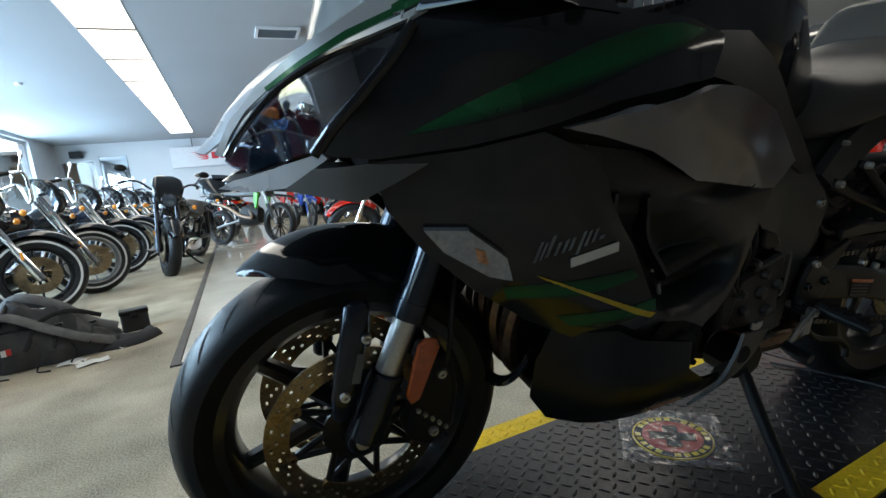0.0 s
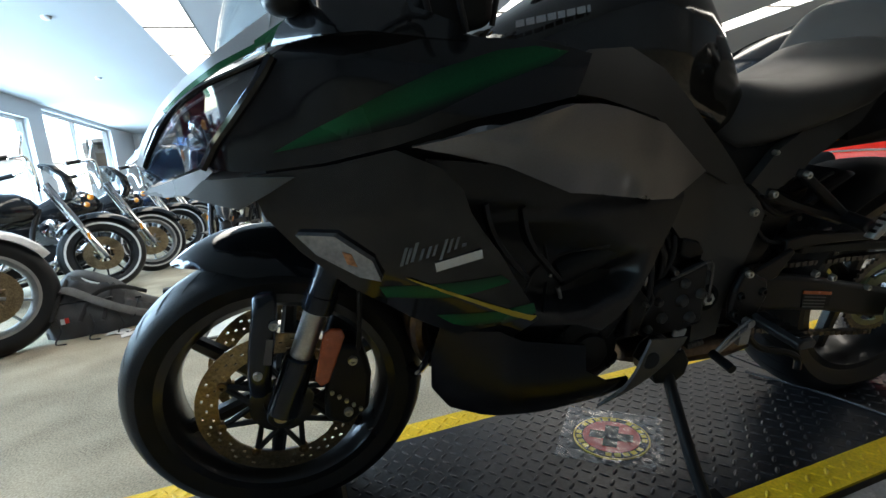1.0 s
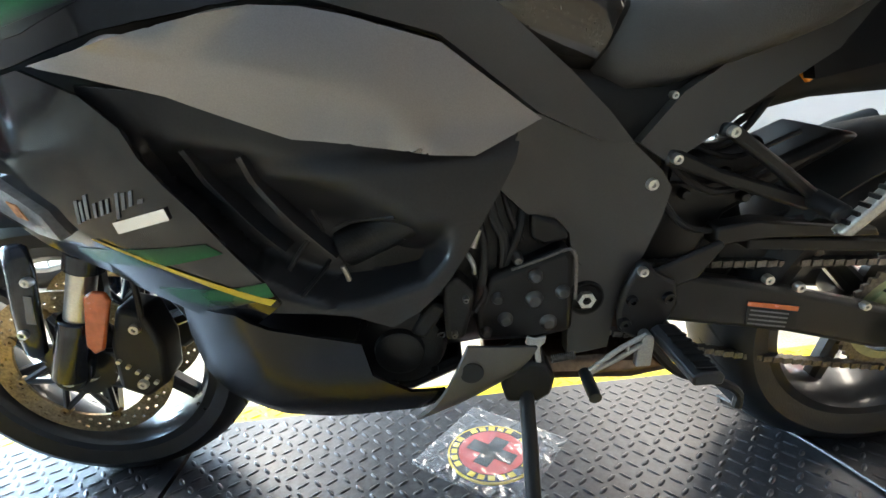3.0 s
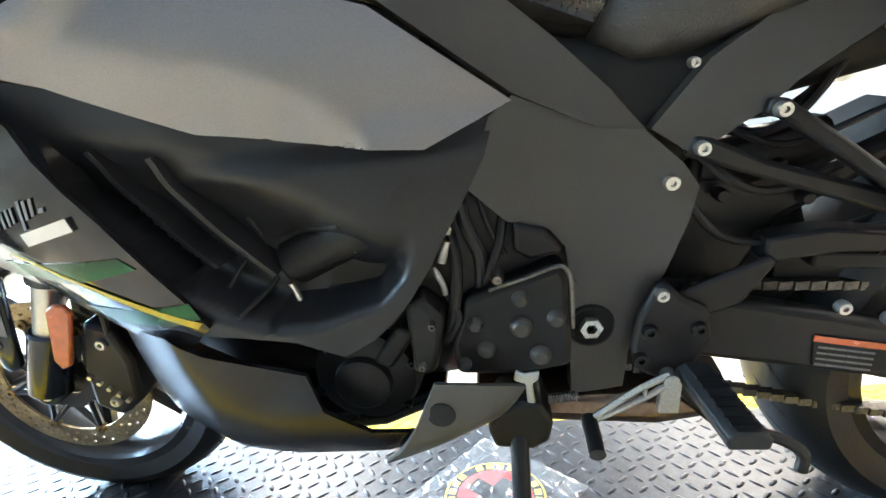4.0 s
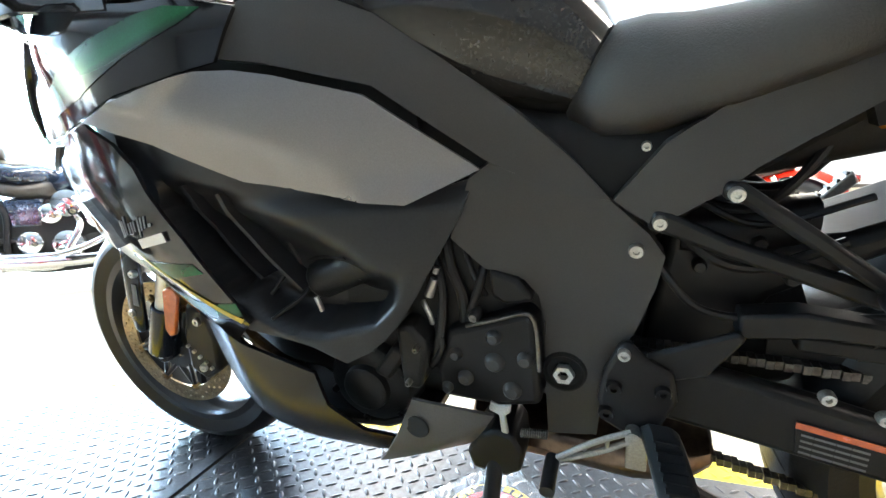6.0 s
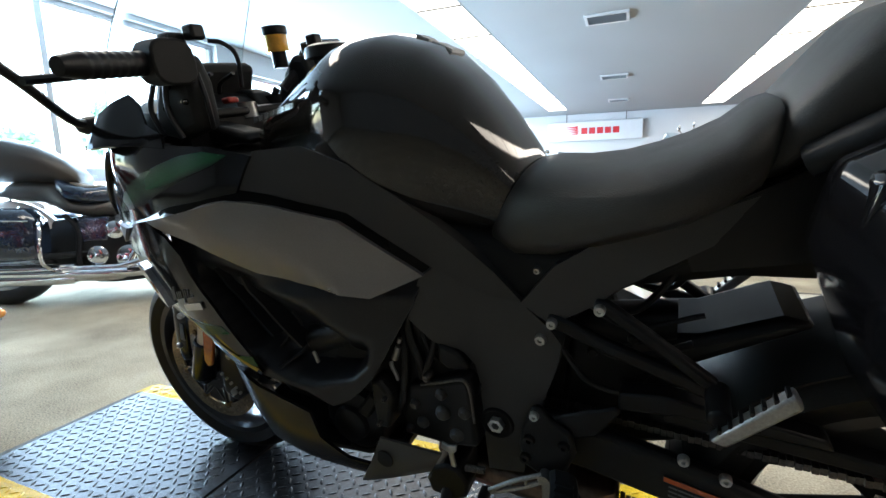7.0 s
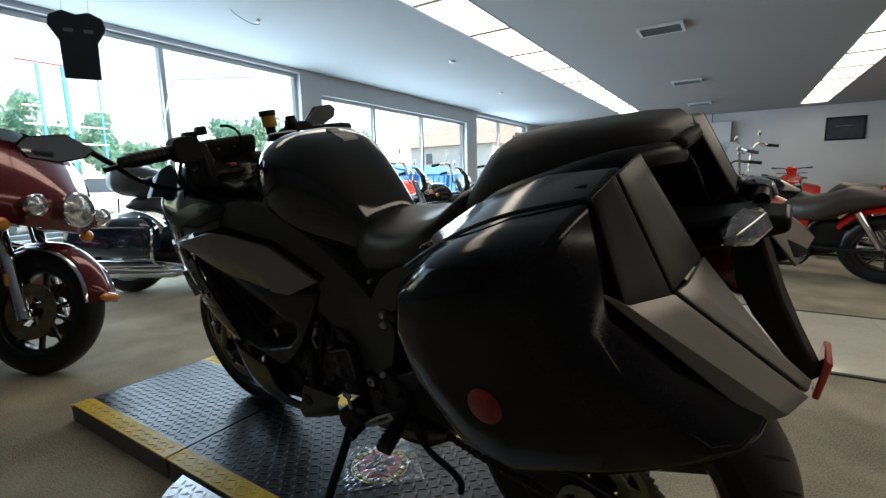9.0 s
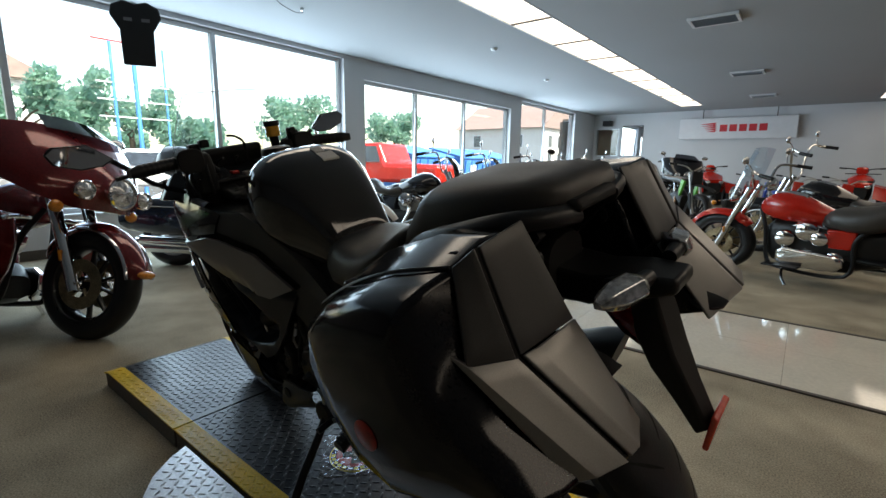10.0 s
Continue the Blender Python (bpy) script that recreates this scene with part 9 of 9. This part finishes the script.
def dirt_bike(x, y, heading, plastic, label, size=0.8, dark=False):
    b = thing("dirt_bike", label, "dirt bike", "row of dirt bikes", pose(x, y, 0, 6, 0, heading + 180) @ Matrix.Diagonal((size, size, size, 1)))
    guard, rim = (BLACK_MATTE, ALLOY_BLACK) if dark else (plastic, ALU)
    wheel(b, 0, 0.34, 0.34, 0.12 if dark else 0.085, 0.28, 14, "front_wheel", rim, 0.006, grooves=False, hub=0.03)
    wheel(b, 1.42, 0.32, 0.32, 0.11, 0.25, 14, "rear_wheel", rim, 0.006, grooves=False, hub=0.035)
    for s in (-1, 1):
        q = bm_new()
        cyl(q, (0, s * 0.08, 0.34), (0.30, s * 0.08, 1.0), 0.024, n=12)
        part("fork_leg", q, ALU, b, "silver fork leg")
        q = bm_new()
        plug(q, [(0.02, 0.42), (0.06, 0.40), (0.19, 0.66), (0.13, 0.68)], min(s * 0.09, s * 0.115), max(s * 0.09, s * 0.115))
        part("fork_guard", q, guard, b, bevel=0.006)
        q = bm_new()
        plug(q, [(0.30, 0.86), (0.40, 0.88), (0.43, 0.72), (0.40, 0.60), (0.36, 0.62)] if dark else [(0.30, 0.86), (0.62, 0.92), (0.70, 0.80), (0.50, 0.58), (0.36, 0.62)], min(s * 0.11, s * 0.15), max(s * 0.11, s * 0.15))
        part("shroud", q, plastic, b, "coloured tank shroud", bevel=0.01)
        q = bm_new()
        tube(q, ((0.31, s * 0.04, 1.02), (0.34, s * 0.16, 1.10), (0.40, s * 0.38, 1.12)), 0.011, 8)
        h = part("handlebar", q, ALU, b)
        q = bm_new()
        cyl(q, (0.375, s * 0.29, 1.118), (0.405, s * 0.40, 1.12), 0.017, n=10)
        part("grip", q, RUBBER, h)
    q = bm_new()
    loft(q, [[(fx, -w, z), (fx, 0, z + 0.03), (fx, w, z), (fx, 0, z - 0.012)] for fx, w, z in ((-0.36, 0.03, 0.71), (-0.25, 0.07, 0.755), (0.05, 0.085, 0.80), (0.28, 0.07, 0.80))])
    part("front_fender", q, guard, b, "high front fender", bevel=0.004)
    q = bm_new()
    plug(q, [(0.16, 0.80), (0.20, 1.03), (0.24, 1.03), (0.22, 0.80)], -0.09, 0.09)
    part("number_board", q, guard, b, bevel=0.012)
    q = bm_new()
    loft(q, [oval(cx, 0, z0, z1, w, 14, 2.8) for cx, z0, z1, w in ((0.48, 0.80, 0.90, 0.08), (0.62, 0.82, 0.935, 0.09), (0.95, 0.84, 0.935, 0.085), (1.22, 0.87, 0.955, 0.07))])
    part("seat", q, SEAT_VINYL, b, "black bench seat")
    q = bm_new()
    loft(q, [[(fx, -w, z), (fx, 0, z + 0.03), (fx, w, z), (fx, 0, z - 0.015)] for fx, w, z in ((1.0, 0.09, 0.82), (1.3, 0.085, 0.90), (1.65, 0.05, 0.94))])
    part("rear_fender", q, guard, b, bevel=0.004)
    q = bm_new()
    loft(q, [oval(cx, 0, z0, z1, w, 14, 3) for cx, z0, z1, w in ((0.42, 0.36, 0.62, 0.08), (0.60, 0.30, 0.72, 0.11), (0.82, 0.32, 0.66, 0.10), (0.92, 0.36, 0.52, 0.07))])
    part("engine", q, ENGINE, b, "dark single-cylinder engine")
    q = bm_new()
    for s in (-1, 1):
        tube(q, ((0.85, s * 0.09, 0.42), (1.1, s * 0.10, 0.38), (1.42, s * 0.10, 0.32)), 0.02, 8, 3)
    part("swingarm", q, ALU, b)
    q = bm_new()
    tube(q, ((0.60, 0.08, 0.58), (0.50, 0.13, 0.45), (0.75, 0.15, 0.50), (1.05, 0.16, 0.66), (1.4, 0.17, 0.76)), 0.028, 10, 5)
    part("exhaust", q, EXHAUST if dark else STEEL, b)
    return b


for k, (dx, dy, pl, nm) in enumerate(((0.54, 8.15, LIME, "green"), (1.02, 10.5, BRIGHT_RED, "red"), (1.36, 10.25, BLUE_PLASTIC, "blue"), (1.68, 10.0, BRIGHT_RED, "red"), (2.0, 9.75, LIME, "green"), (2.30, 9.5, BRIGHT_RED, "red"))):
    dirt_bike(dx, dy, -80 if k else -50, pl, nm + " and black motocross dirt bike parked in a row", 0.8 if k else 0.95, k == 0)


def atv(x, y, heading, label):
    a = thing("quad_bike", label, "quad bike", "quad bikes", pose(x, y, 0, 0, 0, heading + 180))
    for cx in (0.0, 1.2):
        for s in (-1, 1):
            q = bm_new()
            lathe(q, ((0.13, -0.10), (0.24, -0.115), (0.29, -0.09), (0.30, 0), (0.29, 0.09), (0.24, 0.115), (0.13, 0.10)), (cx, s * 0.42, 0.30), 28)
            w = part("wheel", q, RUBBER, a, "knobbly black tyre")
            q = bm_new()
            lathe(q, ((0.0, s * 0.06), (0.12, s * 0.07), (0.14, s * 0.09)), (cx, s * 0.42, 0.30), 18, "y", False)
            part("rim", q, ALU, w)
            q = bm_new()
            rows = []
            for i in range(9):
                an = radians(165 - 150 * i / 8)
                rows.append([q.verts.new((cx + 0.37 * math.cos(an), s * (0.24 + 0.32 * j / 4), 0.34 + 0.37 * math.sin(an) - 0.02 * j)) for j in range(5)])
            for c, d in zip(rows, rows[1:]):
                for j in range(4):
                    q.faces.new((c[j], c[j + 1], d[j + 1], d[j]))
            part("fender", q, BRIGHT_RED, a, "bright red fender", solid=0.006)
    q = bm_new()
    loft(q, [oval(cx, 0, z0, z1, w, 16, 3) for cx, z0, z1, w in ((-0.25, 0.40, 0.70, 0.14), (0.0, 0.36, 0.80, 0.22), (0.35, 0.30, 0.86, 0.22), (0.6, 0.30, 0.80, 0.20), (1.2, 0.36, 0.76, 0.20), (1.4, 0.44, 0.70, 0.16))])
    part("body", q, BLACK_MATTE, a, "black quad bike body")
    q = bm_new()
    loft(q, [oval(cx, 0, z0, z1, w, 14, 3) for cx, z0, z1, w in ((-0.28, 0.66, 0.74, 0.18), (0.05, 0.74, 0.86, 0.24), (0.35, 0.80, 0.93, 0.16))])
    part("hood", q, BRIGHT_RED, a, "bright red front hood")
    q = bm_new()
    loft(q, [oval(cx, 0, z0, z1, w, 14, 3) for cx, z0, z1, w in ((0.5, 0.78, 0.86, 0.14), (0.75, 0.78, 0.89, 0.17), (1.2, 0.78, 0.92, 0.17), (1.35, 0.80, 0.90, 0.14))])
    part("seat", q, SEAT_VINYL, a, "black seat")
    for s in (-1, 1):
        q = bm_new()
        tube(q, ((0.33, 0, 0.98), (0.34, s * 0.15, 1.05), (0.42, s * 0.38, 1.07)), 0.012, 8)
        h = part("handlebar", q, BLACK_SATIN, a)
        q = bm_new()
        cyl(q, (0.385, s * 0.28, 1.062), (0.425, s * 0.40, 1.072), 0.018, n=10)
        part("grip", q, RUBBER, h)
        q = bm_new()
        ball(q, (-0.27, s * 0.14, 0.68), 0.05, 0.5, 1.2, 0.8)
        part("headlight", q, CLEAR_LENS, a)
    q = bm_new()
    loft(q, [oval(0.30 + 0.06 * k, 0, 0.93, z, w, 12, 3) for k, z, w in ((0, 1.06, 0.09), (1, 1.10, 0.11), (2, 1.04, 0.08))])
    part("handlebar_pod", q, BRIGHT_RED, a, "red handlebar pod")
    q = bm_new()
    for yy in (-0.25, -0.08, 0.08, 0.25):
        tube(q, ((1.0, yy, 0.93), (1.5, yy, 0.93)), 0.010, 6, 1)
    for xx in (1.0, 1.25, 1.5):
        tube(q, ((xx, -0.32, 0.94), (xx, 0.32, 0.94)), 0.010, 6, 1)
    for xx in (1.02, 1.4):
        cyl(q, (xx, 0, 0.70), (xx, 0, 0.93), 0.014, n=8)
    part("rear_rack", q, BLACK_SATIN, a, "black tube rack")


atv(-0.05, 13.6, -70, "red and black quad bike near the far wall")
atv(2.75, 13.8, -95, "red and black quad bike near the far wall")
atv(4.6, 12.5, -110, "red and black quad bike near the far wall")


# ---- things left on the floor ----
PACK = ((-0.30, 0.10, 0.12), (-0.26, 0.16, 0.24), (-0.15, 0.19, 0.29), (0.0, 0.19, 0.235), (0.14, 0.165, 0.165), (0.26, 0.12, 0.10), (0.31, 0.07, 0.05))


def pack_top(x, v, lift=0.0):
    """A place on the slumped bag: x along it, v from -1 to 1 across it."""
    w, h = interp([(p[0], p[1]) for p in PACK], x), interp([(p[0], p[2]) for p in PACK], x)
    a = math.pi * (1 - v) / 2
    fold = 0.014 * math.sin(29 * x + 5 * v) + 0.010 * math.sin(11 * v - 38 * x + 1) + 0.006 * math.sin(61 * x + 17 * v)
    z = h * (0.30 + 0.70 * math.sin(a)) + fold * (0.3 + 0.7 * math.sin(a)) + lift * math.sin(a)
    return (x, (w + lift + 0.6 * fold) * math.cos(a), max(0.004, z))


def backpack():
    b = thing("backpack", "grey and black backpack lying slumped on the carpet", "backpack", m=pose(-1.08, 3.56, 0, 0, 0, 8) @ Matrix.Diagonal((0.95, 1.05, 1.10, 1)))
    q = bm_new()
    secs = []
    for k in range(41):
        x = -0.31 + 0.62 * k / 40
        ring = [pack_top(x, -1 + 2 * i / 24) for i in range(25)]
        secs.append(ring + [(x, ring[-1][1] * 0.9, 0.003), (x, ring[0][1] * 0.9, 0.003)])
    loft(q, secs)
    part("main_bag", q, FABRIC_GREY, b, "creased grey fabric main compartment")

    def strap(name, pts, r, mat, label, lift=0.006, flat=0.32):
        c = bm_new()
        tube(c, [pack_top(x, v, lift) for x, v in pts], r, 8, 4, flat=flat)
        return part(name, c, mat, b, label)

    q = bm_new()
    rows = [[q.verts.new(pack_top(-0.22 + 0.34 * i / 14, -0.62 + 0.75 * j / 10, 0.010)) for j in range(11)] for i in range(15)]
    for c, d in zip(rows, rows[1:]):
        for j in range(10):
            q.faces.new((c[j], c[j + 1], d[j + 1], d[j]))
    part("back_panel", q, FABRIC_BLACK, b, "black padded mesh back panel", solid=0.012)
    strap("shoulder_strap", ((-0.27, -0.15), (-0.16, -0.45), (0.0, -0.62), (0.14, -0.75), (0.28, -0.85)), 0.026, FABRIC_PALE, "pale grey padded shoulder strap", 0.022)
    strap("shoulder_strap", ((-0.27, 0.25), (-0.14, 0.10), (0.04, 0.05), (0.18, -0.10), (0.30, -0.2)), 0.026, FABRIC_PALE, "pale grey padded shoulder strap", 0.022)
    for pts in (((-0.24, -0.9), (-0.18, -0.4), (-0.17, 0.2), (-0.2, 0.8)), ((0.02, -0.95), (0.05, -0.45), (0.06, 0.1), (0.03, 0.85)), ((0.17, -0.9), (0.19, -0.2), (0.17, 0.8)), ((-0.10, -0.95), (-0.02, -0.5), (0.10, -0.2), (0.22, 0.2))):
        strap("compression_strap", pts, 0.012, FABRIC_BLACK, "black compression strap", 0.026)
    for x, v in ((-0.178, -0.45), (0.05, -0.5), (0.19, -0.25)):
        q = bm_new()
        p = pack_top(x, v, 0.034)
        box(q, p[0] - 0.018, p[0] + 0.018, p[1] - 0.014, p[1] + 0.014, p[2] - 0.008, p[2] + 0.004)
        part("buckle", q, BLACK_SATIN, b, "black plastic buckle", bevel=0.003)
    q = bm_new()
    tube(q, ((0.2, -0.12, 0.02), (0.32, -0.15, 0.014), (0.42, -0.12, 0.014), (0.50, -0.03, 0.016)), 0.034, 8, 5, flat=0.4)
    part("waist_belt", q, FABRIC_BLACK, b, "black waist belt")
    q = bm_new()
    tube(q, ((0.22, -0.04, 0.05), (0.30, -0.06, 0.035), (0.40, -0.07, 0.030), (0.47, -0.01, 0.040)), 0.022, 8, 5, flat=0.5)
    part("belt_padding", q, FABRIC_GREY, b, "grey padded belt wing")
    q = bm_new()
    tube(q, ((-0.28, -0.03, 0.19), (-0.32, 0.0, 0.27), (-0.28, 0.04, 0.19)), 0.010, 8)
    part("haul_loop", q, FABRIC_BLACK, b)
    for x0, tone, nm in ((-0.165, RED_LABEL, "small red tag"), (-0.188, WHITE_LABEL, "small white tag")):
        q = bm_new()
        p = pack_top(x0, -0.93, 0.012)
        box(q, p[0] - 0.010, p[0] + 0.010, p[1] - 0.006, p[1] + 0.002, p[2] - 0.012, p[2] + 0.016)
        part("tag", q, tone, b, nm, smooth=False)
    # thin cords hanging down
    for x0 in (-0.22, -0.05, 0.09):
        q = bm_new()
        p = pack_top(x0, -0.85, 0.008)
        tube(q, (p, (p[0] + 0.02, p[1] - 0.03, p[2] * 0.5), (p[0] - 0.01, p[1] - 0.06, 0.006), (p[0] + 0.05, p[1] - 0.10, 0.005)), 0.0045, 6, 5)
        part("cord", q, FABRIC_BLACK, b, "thin black cord")


backpack()


def small_case(x, y):
    c = thing("small_black_case", "small black padded camera case standing on the carpet", "case", m=pose(x, y, 0, 0, 0, 12))
    q = bm_new()
    box(q, -0.075, 0.075, -0.045, 0.045, 0.0, 0.13)
    part("body", q, FABRIC_BLACK, c, bevel=0.012, segs=3)
    q = bm_new()
    box(q, -0.079, 0.079, -0.049, 0.049, 0.105, 0.138)
    part("lid", q, BLACK_SATIN, c, bevel=0.010, segs=3)
    q = bm_new()
    box(q, -0.02, 0.02, -0.053, -0.0485, 0.085, 0.118)
    part("buckle", q, BLACK_GLOSS, c, bevel=0.002)


small_case(-0.76, 3.84)


def paper_sheet(x, y, rz, w, d, mat):
    p = thing("paper_sheet", "loose printed paper slip lying on the carpet", "paper", "loose papers", pose(x, y, 0.001, 0, 0, rz))
    q = bm_new()
    rows = [[q.verts.new((-w + 2 * w * i / 4, -d + 2 * d * j / 3, 0.002 + 0.004 * ((i + 2 * j) % 3))) for j in range(4)] for i in range(5)]
    for a, b in zip(rows, rows[1:]):
        for j in range(3):
            q.faces.new((a[j], a[j + 1], b[j + 1], b[j]))
    part("sheet", q, mat, p, solid=0.001)


paper_sheet(-0.86, 3.25, 20, 0.07, 0.04, PAPER)
paper_sheet(-0.96, 3.33, -15, 0.06, 0.045, PAPER)
paper_sheet(-0.74, 3.48, 50, 0.07, 0.03, SIDING)
